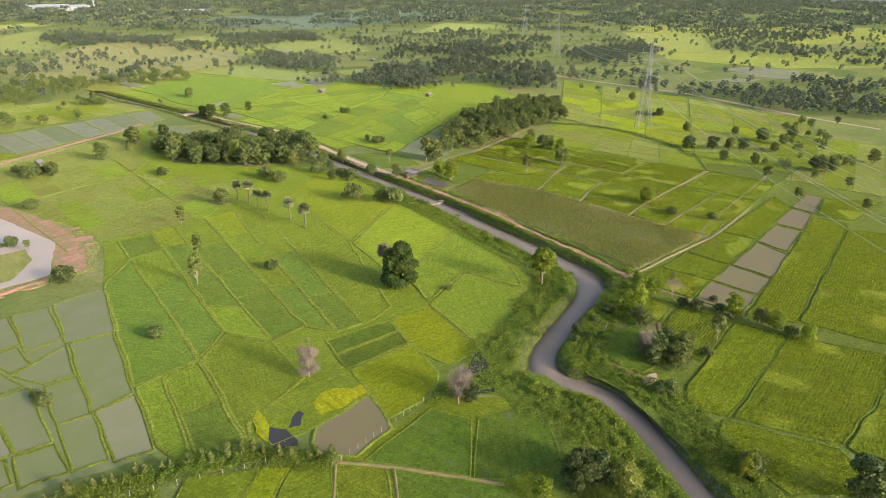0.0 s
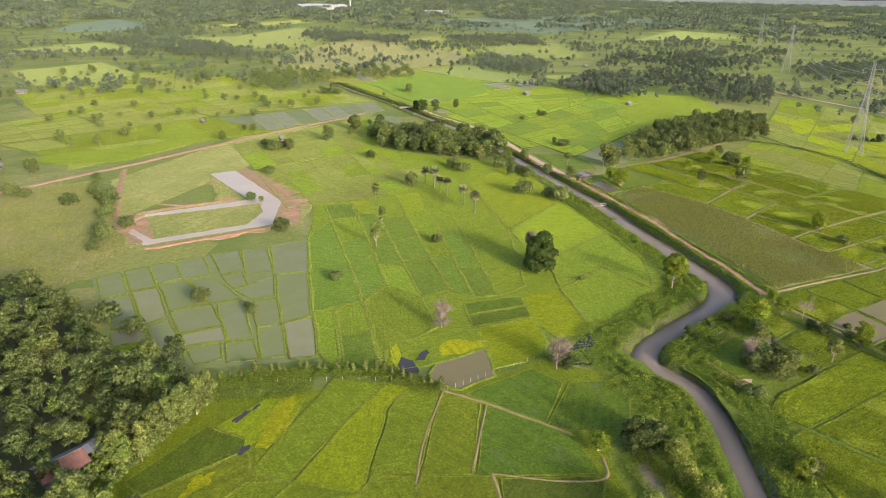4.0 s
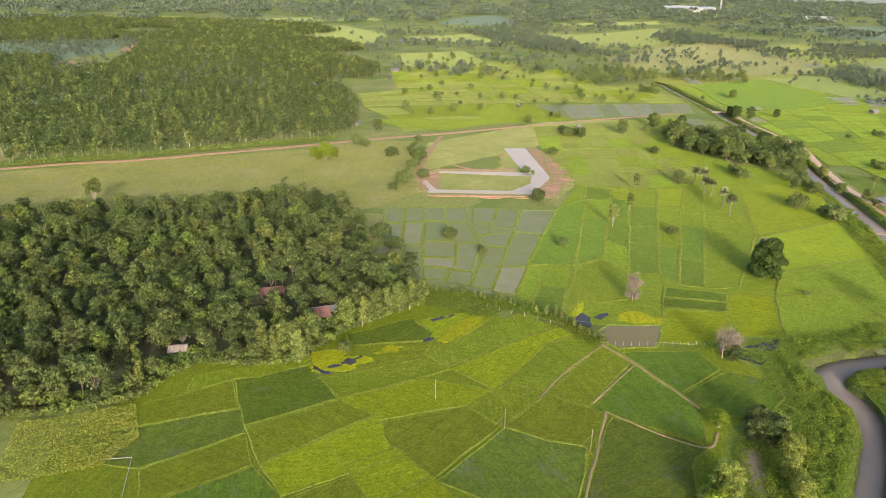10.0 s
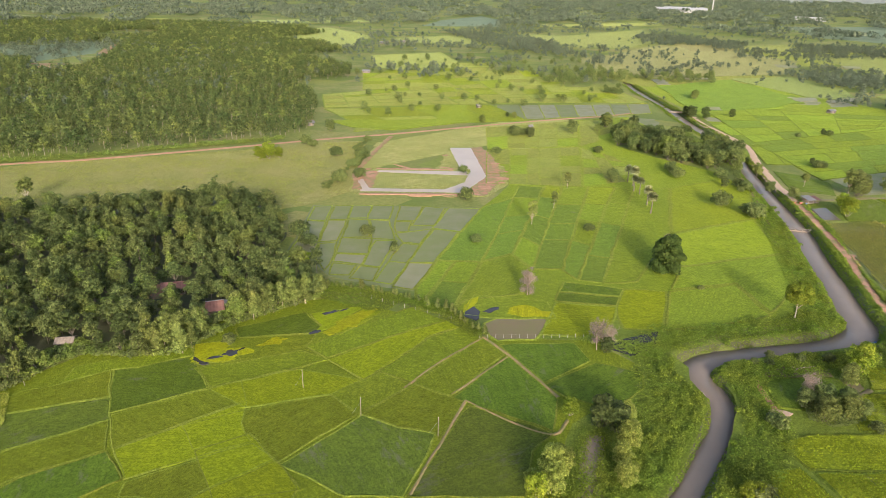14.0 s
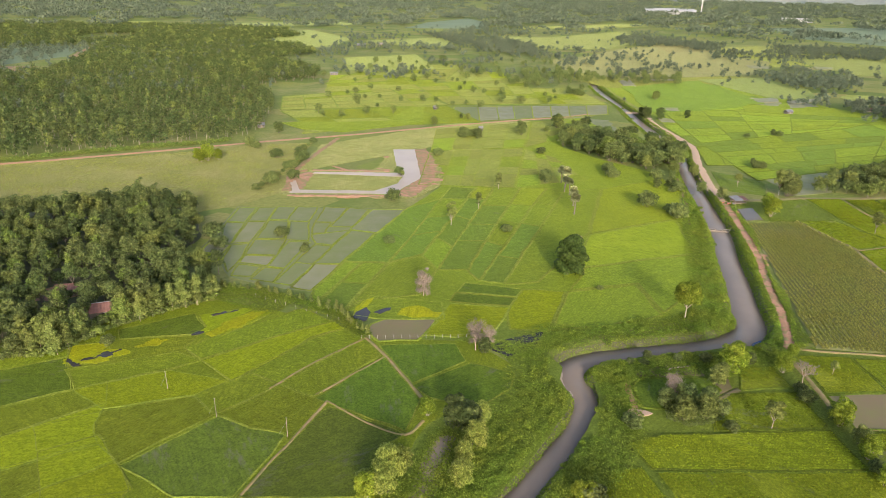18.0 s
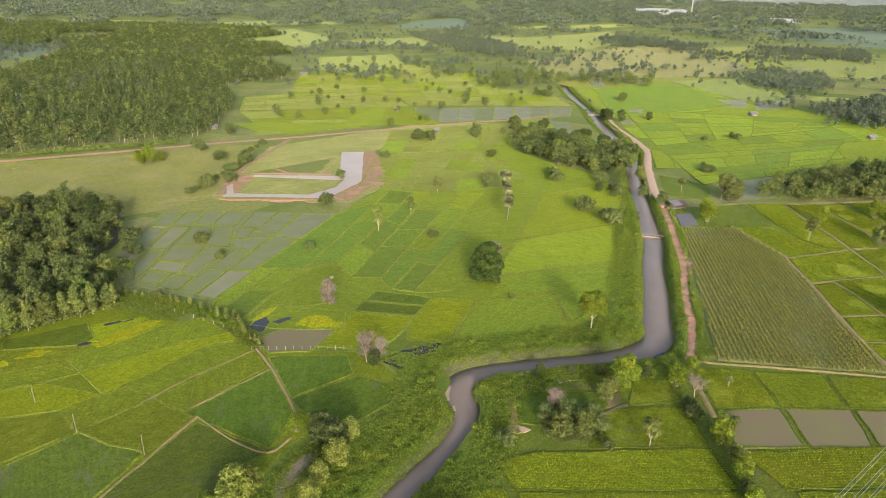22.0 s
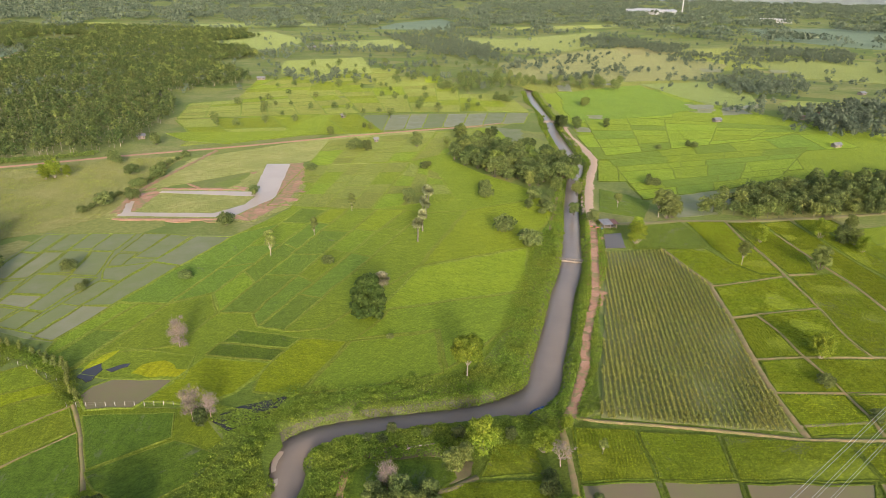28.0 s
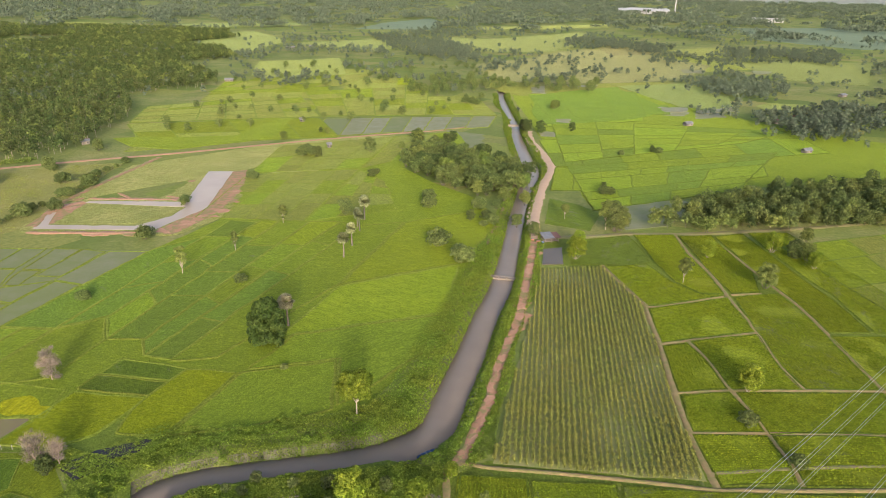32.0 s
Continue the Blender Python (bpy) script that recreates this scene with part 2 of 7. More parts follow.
M_LEAF = leaf_mat("leaf_woodland", (0.062, 0.092, 0.028), (0.165, 0.212, 0.064))
M_LEAF_MID = leaf_mat("leaf_mid_green", (0.078, 0.122, 0.026), (0.180, 0.245, 0.052))
M_BAMBOO = leaf_mat("leaf_bamboo", (0.125, 0.170, 0.030), (0.270, 0.325, 0.072), 0.45)
M_LEAF_DARK = leaf_mat("leaf_dense_dark", (0.040, 0.066, 0.021), (0.115, 0.158, 0.046))
M_LEAF_DEEP = leaf_mat("leaf_deep_green", (0.022, 0.046, 0.010), (0.068, 0.108, 0.022))
M_LEAF_LIGHT = leaf_mat("leaf_fresh", (0.125, 0.195, 0.02), (0.265, 0.345, 0.036), 0.5)
M_LEAF_OLIVE = leaf_mat("leaf_olive", (0.086, 0.118, 0.030), (0.182, 0.224, 0.058))
# far leaves: haze put into the colour, greyer and bluer than near leaves
M_LEAF_HAZED = leaf_mat("leaf_far_hazed", (0.056, 0.082, 0.052), (0.130, 0.164, 0.104), 0.25, 0.9)
M_PALM = leaf_mat("leaf_palm_fans", (0.16, 0.185, 0.08), (0.34, 0.37, 0.18))
M_LEAF_DRY = leaf_mat("leaf_dry_palm", (0.20, 0.195, 0.11), (0.38, 0.37, 0.23))
M_LEAF_DRY_GREEN = leaf_mat("leaf_yellow_reed", (0.14, 0.18, 0.025), (0.27, 0.305, 0.055))
M_BANK = leaf_mat("leaf_bank_creeper", (0.092, 0.152, 0.018), (0.225, 0.315, 0.040), 0.48)
M_CROP = leaf_mat("leaf_row_crop", (0.205, 0.228, 0.042), (0.44, 0.445, 0.115), 0.4)
M_BLADE = leaf_mat("rice_blades", (0.165, 0.230, 0.011), (0.225, 0.298, 0.018), 0.5, 0.6)
M_CROP_SOIL = plain("crop_soil", (0.195, 0.185, 0.070), (0.140, 0.178, 0.038), 0.5, 0.95, bumps=0.6)


def water_mat(name, col, rough):
    m, N, L, B = nodes_of(name)
    f = noise_tex(N, L, 0.05, 4.0)
    L.new(ramp(N, L, f, [(0.35, col), (0.65, tuple(1.15 * v for v in col))]), B.inputs["Base Color"])
    B.inputs["Roughness"].default_value, B.inputs["IOR"].default_value = rough, 1.33
    B.inputs["Specular IOR Level"].default_value = 0.22
    bump(N, L, B, noise_tex(N, L, 1.2, 4.0), 0.1, 0.06)
    return m


M_MUD = plain("wet_mud", (0.075, 0.065, 0.042), (0.10, 0.10, 0.045), 0.6, 0.6, bumps=0.5)
M_RIVER = water_mat("silty_river_water", (0.165, 0.134, 0.104), 0.3)
M_POND = water_mat("pale_silty_pond_water", (0.29, 0.24, 0.19), 0.3)
M_BROWN_POND = water_mat("brown_pond_water", (0.085, 0.070, 0.052), 0.3)
M_DARKWATER = water_mat("dark_still_water", (0.035, 0.035, 0.035), 0.06)


# ---- geometry helpers ----


def mesh_np(name, verts, faces, mat):
    """Mesh from arrays; faces (n, 3) or (n, 4)."""
    me = bpy.data.meshes.new(name)
    verts, faces = np.asarray(verts, dtype=np.float32), np.asarray(faces, dtype=np.int32)
    k = faces.shape[1]
    me.vertices.add(len(verts))
    me.vertices.foreach_set("co", verts.ravel())
    me.loops.add(faces.size)
    me.loops.foreach_set("vertex_index", faces.ravel())
    me.polygons.add(len(faces))
    me.polygons.foreach_set("loop_start", np.arange(0, faces.size, k, dtype=np.int32))
    me.update(calc_edges=True)
    me.materials.append(mat)
    return me


def link(name, me, parent=None, label="", at=None):
    ob = new(name, me)
    if at is not None:
        ob.location = at
    if parent is not None:
        ob.parent = parent
    if label:
        ob["label"] = label
    return ob


def part(name, bm, material, parent, label=""):
    me = bpy.data.meshes.new(name)
    bm.to_mesh(me)
    bm.free()
    me.materials.append(material)
    return link(name, me, parent, label)


def dense(points, step, closed=False):
    """Resample a polyline at about equal steps."""
    p = [np.array(q, float) for q in points]
    if closed:
        p.append(p[0])
    out = []
    for a, b in zip(p, p[1:]):
        n = max(1, int(np.linalg.norm(b - a) / step))
        out += [a + (b - a) * i / n for i in range(n)]
    if not closed:
        out.append(p[-1])
    return np.array(out)


def smooth_line(points, step):
    """Catmull-Rom through the points."""
    p = [np.array(q, float) for q in points]
    p = [2 * p[0] - p[1]] + p + [2 * p[-1] - p[-2]]
    out = []
    for a, b, c, d in zip(p, p[1:], p[2:], p[3:]):
        n = max(1, int(np.linalg.norm(c - b) / step))
        for i in range(n):
            t = i / n
            out.append(0.5 * (2 * b + (c - a) * t + (2 * a - 5 * b + 4 * c - d) * t * t + (3 * b - a - 3 * c + d) * t ** 3))
    out.append(p[-2])
    return np.array(out)


def wob(x, y, s, amp, k=0.0):
    return amp * noise.noise((x * s + k, y * s - k, k))


def strip(line, half, z, thick, rough=0.0, crown=0.0):
    """A ribbon with skirts along a line; half: half width or one per point."""
    line = np.asarray(line, float)
    half = np.broadcast_to(np.asarray(half, float), (len(line),)).copy()
    d = np.gradient(line[:, :2], axis=0)
    d /= np.linalg.norm(d, axis=1)[:, None] + 1e-9
    nrm = np.stack([-d[:, 1], d[:, 0]], 1)
    v, cols = [], 5
    for i, (p, n, h) in enumerate(zip(line, nrm, half)):
        a = h + rough * h * noise.noise((p[0] * 0.35, p[1] * 0.35, 3.1))
        b = h + rough * h * noise.noise((p[0] * 0.35, p[1] * 0.35, 9.7))
        v += [(*(p[:2] + n * (a + 0.3)), z - thick), (*(p[:2] + n * a), z), (*p[:2], z + crown), (*(p[:2] - n * b), z), (*(p[:2] - n * (b + 0.3)), z - thick)]
    f = [(i * cols + j, i * cols + j + 1, (i + 1) * cols + j + 1, (i + 1) * cols + j) for i in range(len(line) - 1) for j in range(cols - 1)]
    return np.array(v), np.array(f)[:, ::-1]


def slab(corners, z0, z1, name, mat, inset=0.0, step=6.0, edge=0.0):
    """A filled outline with sides, its edge a little uneven."""
    pts = dense(corners, step, True)
    if edge:
        pts = pts + np.array([[wob(x, y, 0.21, edge, 2.0), wob(x, y, 0.21, edge, 7.0)] for x, y in pts])
    if inset:
        c = pts.mean(0)
        d = pts - c
        pts = c + d * (1 - inset / (np.linalg.norm(d, axis=1) + 1e-6))[:, None]
    bm = bmesh.new()
    top = [bm.verts.new((x, y, z1)) for x, y in pts]
    face = bm.faces.new(top)
    if face.calc_area() and face.normal.z < 0:
        face.normal_flip()
    face.normal_update()
    if face.normal.z < 0:
        face.normal_flip()
    low = [bm.verts.new((x, y, z0)) for x, y in pts]
    n = len(top)
    for i in range(n):
        bm.faces.new((top[i], low[i], low[(i + 1) % n], top[(i + 1) % n]))
    bmesh.ops.triangulate(bm, faces=[face])
    bmesh.ops.recalc_face_normals(bm, faces=bm.faces)
    me = bpy.data.meshes.new(name)
    bm.to_mesh(me)
    bm.free()
    me.materials.append(mat)
    return me


# ---- river, ground ----
# centre line of the river: x, y, half width
RIVER = [(-66, -60, 2.6), (-52, -10, 2.6), (-36, 35, 2.6), (-20, 70, 2.6), (-8, 92, 2.6), (7, 106.5, 2.7), (13.8, 115, 2.8), (19.5, 123, 2.9), (25.2, 131, 3.0), (29.2, 139.8, 3.1), (30.3, 146.5, 3.5),
         (28.2, 153.5, 4.0), (30.0, 160.3, 4.2), (37.4, 165, 3.6), (46.0, 167.2, 3.6), (56.3, 169.7, 3.3), (65.2, 171.4, 3.3), (75.5, 173.2, 4.2),
         (85.0, 177.5, 5.0), (91.3, 184.5, 4.8), (95.0, 198, 4.8), (100.2, 216.5, 4.6), (107.2, 243.4, 4.4), (114.5, 268, 4.3), (122.6, 310.6, 3.9),
         (128.4, 343.2, 3.8), (136.6, 383.4, 3.6), (145.6, 418.5, 3.9), (145.8, 447, 4.2), (146.3, 480.5, 4.0), (147, 517.5, 3.7), (149.3, 549.4, 3.2),
         (149.8, 585, 2.8), (149, 640, 3.6), (150.6, 689, 2.8), (156, 740, 2.5)]
river_line = smooth_line(RIVER, 2.0)


def river_depth(x, y):
    """How far the ground lies below the plain near the river, on arrays."""
    best = np.full(x.shape, 99.0)
    for px, py, h in river_line:
        d = np.sqrt((x - px) ** 2 + (y - py) ** 2) - h
        best = np.minimum(best, d)
    t = np.clip((2.6 - best) / 3.4, 0, 1)
    return -2.4 * t * t * (3 - 2 * t)


def ticks(lo, hi, step, reach_lo, reach_hi):
    mid = list(np.arange(lo, hi + step / 2, step))
    out, s, v = [], step, lo
    while v > reach_lo:
        s *= 1.35
        v -= s
        out.append(max(v, reach_lo))
    right, s, v = [], step, mid[-1]
    while v < reach_hi:
        s *= 1.35
        v += s
        right.append(min(v, reach_hi))
    return np.array(out[::-1] + mid + right)


gx, gy = ticks(-72, 176, 1.6, -4700, 4700), ticks(-64, 740, 2.2, -2500, 4850)
X, Y = np.meshgrid(gx, gy)
Z = np.zeros_like(X)
near = (X > -80) & (X < 180) & (Y > -70) & (Y < 745)
Z[near] = river_depth(X[near], Y[near])
nx, ny = len(gx), len(gy)
ii = np.arange(nx * ny).reshape(ny, nx)
quads = np.stack([ii[:-1, :-1].ravel(), ii[:-1, 1:].ravel(), ii[1:, 1:].ravel(), ii[1:, :-1].ravel()], 1)
ground = link("ground", mesh_np("ground", np.stack([X.ravel(), Y.ravel(), Z.ravel()], 1), quads, M_GROUND))
tagged(ground, "flat green plain of grass and small fields", "ground", kind="structure")
for poly in ground.data.polygons:
    poly.use_smooth = True

v, f = strip(river_line[:, :2], river_line[:, 2] + 1.2, -1.7, 0.6)
river = link("river", mesh_np("river", v, f, M_RIVER))
tagged(river, "winding river of grey-brown silty water", "river", kind="structure")


# pale strips added to imitate bright ripple glints on the water
silt = [link("ripple_glint", slab(pts, -2.0, -1.66, "ripple_glint", M_POND, 0.0, 0.8, 0.5)) for pts in ([(25.2, 158.2), (24.6, 154.6), (25.4, 150.8), (26.4, 151.4), (26.0, 155), (26.6, 158)], [(26.3, 148.4), (26.9, 146.2), (27.6, 146.8), (27.1, 149.0)])]
for ob in silt:
    tagged(ob, "pale strip put in for ripple glints at the outer edge of the bend", "silt", kind="structure")

# muddy slopes at the water's edge
bd = np.gradient(river_line[:, :2], axis=0)
bd /= np.linalg.norm(bd, axis=1)[:, None]
for side, nm in ((1, "river_bank_left"), (-1, "river_bank_right")):
    v, f = [], []
    for i, ((x, y, h), t) in enumerate(zip(river_line, bd)):
        for k, d in enumerate((1.9, 1.2, 0.5, -0.2, -0.9)):
            q = np.clip((2.6 - d) / 3.4, 0, 1)
            d += 0.35 * noise.noise((x * 0.3, y * 0.3, side + k * 0.2))
            v.append((x - side * t[1] * (h + d), y + side * t[0] * (h + d), -2.4 * q * q * (3 - 2 * q) + 0.12))
        if i:
            o = (i - 1) * 5
            f += [(o + j, o + j + 1, o + 6 + j, o + 5 + j) for j in range(4)]
    tagged(link(nm, mesh_np(nm, np.array(v), np.array(f)[:, :: side], M_MUD)), "dark wet mud slope at the water's edge", "bank", kind="structure")


# ---- tracks ----
def track(name, pts, half, mat, label, z=0.1, rough=0.35):
    v, f = strip(smooth_line(pts, 1.5), half, z, 0.2, rough, 0.05)
    ob = link(name, mesh_np(name, v, f, mat))
    return tagged(ob, label, "track", kind="structure")


track("road_canal_near", [(95.5, 169), (99.6, 179.5), (104.6, 193.4), (108.4, 209.4), (112.0, 221.5), (115.5, 231)], 1.2, M_RED_GRASS, "narrow red earth track on the canal bank", 0.14, 1.3)
track("road_canal_spoil", [(115.8, 230), (117.8, 240), (122.2, 260.9), (127.0, 283.8), (131.8, 308)], 2.2, M_RED_GRASS, "wide red spoil heap track beside the canal", 0.14, 1.6)
track("road_canal_far", [(132.3, 311), (135.6, 339.2), (140.5, 362.6), (148.2, 395.4), (156.6, 420.7), (158.3, 449.1), (156.3, 472.7), (154.5, 498.9), (156.3, 528.3)], 2.6,
      M_SAND, "pale sandy road along the canal", 0.15, 0.5)
track("road_east", [(134, 312), (140.4, 313.5), (159.3, 315.7), (173.2, 318.5), (199.9, 319.5), (228.3, 323.7), (279.6, 333.8), (340, 352)], 1.5, M_BUND_DRY, "grey-brown earth track between the fields")
track("road_red_laterite", [(-420, 292), (-288.4, 352), (-252, 364), (-206, 385), (-161.7, 407), (-122.8, 427), (-67.4, 452), (-13.2, 480), (43.1, 507), (86.1, 525), (112, 540)], 1.8, M_RED,
      "straight red laterite road past the woods", 0.12)


# ---- fields ----
FIELD_LABELS = {"rice": "bright green standing rice with an earth bund", "dark": "dark green young rice with a grassy bund", "yellow": "yellow-green ripening rice field", "pale": "pale yellowish-green rice field",
                "sparse": "thin patchy rice with bare wet spots", "flood": "flooded paddy of grey water with young rice", "bare": "flooded bare paddy of brown-grey water",
                "weed": "pond surface covered in yellow-green weed", "meadow": "dry yellowish rough meadow", "dark_water": "still dark water in a small pond",
                "tuft": "tufted olive-green rice in rows", "plain": "green standing rice on the broad plain", "deep": "deep green young rice on the broad plain", "fresh": "fresh bright green rice on the broad plain", "mud": "shallow muddy brown pond", "wetmud": "bare wet brown mud paddy", "tuft_wet": "tufted green rice with small puddles"}
FIELD_MATS = {"rice": (M_RICE, 0.16), "dark": (M_RICE_DARK, 0.15), "yellow": (M_RICE_YELLOW, 0.19), "pale": (M_RICE_PALE, 0.15), "sparse": (M_RICE_SPARSE, 0.13), "flood": (M_FLOOD, 0.09), "bare": (M_FLOOD_BARE, 0.08),
              "weed": (M_WEED, 0.14), "meadow": (M_MEADOW, 0.14), "dark_water": (M_DARKWATER, 0.09), "tuft": (M_RICE_TUFT, 0.15), "mud": (M_MUDFIELD, 0.13), "plain": (M_PLAIN, 0.16),  "deep": (M_PLAIN_DEEP, 0.15), "fresh": (M_PLAIN_FRESH, 0.16), "wetmud": (M_MUDFIELD, 0.1), "tuft_wet": (M_TUFT_WET, 0.15)}
count = [0]


def inside(poly, x, y):
    poly = np.asarray(poly, float)
    res = np.zeros(x.shape, bool)
    j = len(poly) - 1
    for i in range(len(poly)):
        (xi, yi), (xj, yj) = poly[i], poly[j]
        cond = ((yi > y) != (yj > y)) & (x < (xj - xi) * (y - yi) / (yj - yi + 1e-12) + xi)
        res ^= cond
        j = i
    return res


def field(kind, corners, bund=M_BUND, width=0.3, height=0.22):
    """One field: its crop or water, and the bund round it."""
    mat, h = FIELD_MATS[kind]
    count[0] += 1
    k = count[0]
    cx, cy = np.mean([c[0] for c in corners]), np.mean([c[1] for c in corners])
    local = [(x - cx, y - cy) for x, y in corners]
    name = {"flood": "flooded_paddy", "bare": "flooded_paddy", "mud": "muddy_pond", "wetmud": "muddy_paddy", "weed": "weedy_pond", "dark_water": "small_pond", "meadow": "meadow"}.get(kind, "rice_field")
    ob = link(name, slab(local, -0.1, h + 0.0003 * k, name, mat, 0.0, 5.0, 0.5), at=(cx, cy, 0))
    tagged(ob, FIELD_LABELS[kind], "field", "fields of the plain", "structure")
    if bund:
        pts = dense(local, 2.5, True)
        pts = pts + np.array([[wob(x + cx, y + cy, 0.13, 0.7, 2.0), wob(x + cx, y + cy, 0.13, 0.7, 7.0)] for x, y in pts])
        pts = np.vstack([pts, pts[:1]])
        v, f = strip(pts, width, height + 0.0003 * k, height + 0.1, 0.5, 0.05)
        link("bund", mesh_np("bund", v, f, bund), ob)
    if kind in TUFTED and cy < 345 and cx < 260 and bund:
        tufts(local, h + 0.0003 * k, 0.85, 0.42, TUFTED[kind], k, ob, 0.3)
    return ob


def tufts(corners, z, row, along, mat, seed, parent, tall=0.42):
    """Rice standing in planted rows: three leaning blades to a tuft."""
    r = np.random.default_rng(seed)
    c = np.array(corners, float)
    e = np.roll(c, -1, 0) - c
    d = e[np.argmax(np.hypot(e[:, 0], e[:, 1]))]
    d = d / np.hypot(*d)
    q = np.array([-d[1], d[0]])
    u, v = c @ d, c @ q
    U, V = np.meshgrid(np.arange(u.min(), u.max(), along), np.arange(v.min(), v.max(), row))
    U = (U + r.uniform(-0.5, 0.5, U.shape) * along).ravel()
    V = (V + r.normal(size=V.shape) * 0.14 * row).ravel()
    p = U[:, None] * d + V[:, None] * q
    bare = np.array([noise.noise((x * 0.09, y * 0.09, seed)) for x, y in p])
    p = p[inside(c, p[:, 0], p[:, 1]) & (bare + 0.25 * r.random(len(p)) > -0.16)]
    n = len(p)
    if n < 8:
        return
    out = []
    for k in range(3):
        a = r.random(n) * 6.283
        s = (0.7 + 0.6 * r.random(n)) * tall
        side = np.column_stack([-np.sin(a), np.cos(a)]) * 0.26 * s[:, None] / 0.42
        tip = np.column_stack([np.cos(a), np.sin(a)]) * 0.55 * s[:, None]
        base = np.full(n, z - 0.02)
        out.append(np.stack([np.column_stack([p + side, base]), np.column_stack([p - side, base]), np.column_stack([p + tip, z + s])], 1))
    v = np.concatenate(out, 0).reshape(-1, 3)
    link("tufts", mesh_np("tufts", v, np.arange(len(v)).reshape(-1, 3), mat), parent)["kind"] = "stuff"


TUFTED = {"tuft": M_BLADE, "tuft_wet": M_BLADE}


def paddies(quad, nx_, ny_, kinds, seed, bund=M_BUND, width=0.28):
    """A block of small paddies: a four-cornered piece cut into cells."""
    r = np.random.default_rng(seed)
    a, b, c, d = (np.array(p, float) for p in quad)

    def at(u, v):
        return (a * (1 - u) + b * u) * (1 - v) + (d * (1 - u) + c * u) * v
    us = np.linspace(0, 1, nx_ + 1) + np.r_[0, r.uniform(-0.25, 0.25, nx_ - 1) / nx_, 0]
    for i in range(nx_):
        vs = np.linspace(0, 1, ny_ + 1) + np.r_[0, r.uniform(-0.3, 0.3, ny_ - 1) / ny_, 0]
        for j in range(ny_):
            cell = [at(us[i], vs[j]), at(us[i + 1], vs[j]), at(us[i + 1], vs[j + 1]), at(us[i], vs[j + 1])]
            field(kinds[r.integers(len(kinds))], [(float(x), float(y)) for x, y in cell], bund, width)


BASES = []


def base_field(pts, mat):
    BASES.append(pts)
    ob = link("rice_field", slab(pts, -0.1, 0.075, "rice_field", mat, 0.0, 6.0, 0.8))
    tagged(ob, "broad green rice plain between the bunds", "field", kind="structure")


base_field([(-52, 205), (-24, 295), (-8, 330), (-4, 395), (14, 396), (60, 506), (104, 524), (112, 470), (70, 424), (88, 394), (114, 362), (106, 300), (98, 262), (85, 216), (73, 190), (40, 181), (-6, 187), (-12, 190), (-40, 190)], M_PLAIN)
base_field([(-36, 179), (-29, 172), (2, 172), (12, 160), (2, 142), (-11, 132), (-24, 95), (-160, 95), (-164, 126), (-156, 142), (-140, 164), (-108, 183), (-84, 197), (-62, 190)], M_RICE)
rough = [link("bank_grass", slab(p_, -0.1, 0.04 + 0.005 * i_, "bank_grass", M_ROUGH, 0.0, 5.0, 0.8)) for i_, p_ in enumerate((
         [(-24, 95), (-11, 132), (2, 142), (12, 160), (10, 165), (22, 168), (26.5, 158), (25, 152), (26, 144), (24.5, 138), (16, 124), (5, 109), (-6, 96)], [(34, 150), (32.5, 139), (22, 121), (10, 100), (60, 90), (94, 120), (96, 168), (80, 170.5), (60, 166), (40, 161.5)],
          [(-14, 172.5), (2, 172.5), (12, 162), (24, 169.5), (45, 178), (76, 190), (40, 182), (-6, 188)], [(88, 95), (91, 163), (150, 161), (330, 162), (360, 95)], [(95, 166), (103, 171), (150, 165), (150, 162), (96, 164)],
          [(150, 161), (250, 161), (256, 262), (240, 312), (137, 312), (132.5, 284), (156, 282), (163, 249)]))]
for ob in rough:
    tagged(ob, "rough dark green grass on the low ground", "grass", kind="structure")


# ---- plants ----
def cards(centres, radii, n, size, seed, squash=0.8, fill=0.35, slim=1.0):
    """Leaf clumps: small blades on the shells of several lobes. Returns verts, faces."""
    r = np.random.default_rng(seed)
    c, rad = np.asarray(centres, float), np.asarray(radii, float)
    pick = r.choice(len(c), n, p=rad ** 2 / (rad ** 2).sum())
    d = r.normal(size=(n, 3))
    d[:, 2] = np.where(d[:, 2] < -0.3, -d[:, 2] * 0.6, d[:, 2])
    d /= np.linalg.norm(d, axis=1)[:, None]
    depth = 1 - fill * r.random(n) ** 1.5
    p = c[pick] + d * (rad[pick] * depth)[:, None] * np.array([1, 1, squash])
    nrm = d + r.normal(size=(n, 3)) * 0.42
    nrm /= np.linalg.norm(nrm, axis=1)[:, None]
    a = np.cross(nrm, r.normal(size=(n, 3)))
    a /= np.linalg.norm(a, axis=1)[:, None]
    b = np.cross(nrm, a)
    s = (1.25 * size * (0.6 + 0.8 * r.random(n)))[:, None]
    w = slim * s * (0.5 + 0.4 * r.random((n, 1)))
    v = np.stack([p - a * s, p - b * w, p + a * s * 0.8 + b * w * 0.9], 1).reshape(-1, 3)
    return v, np.arange(3 * n).reshape(n, 3)


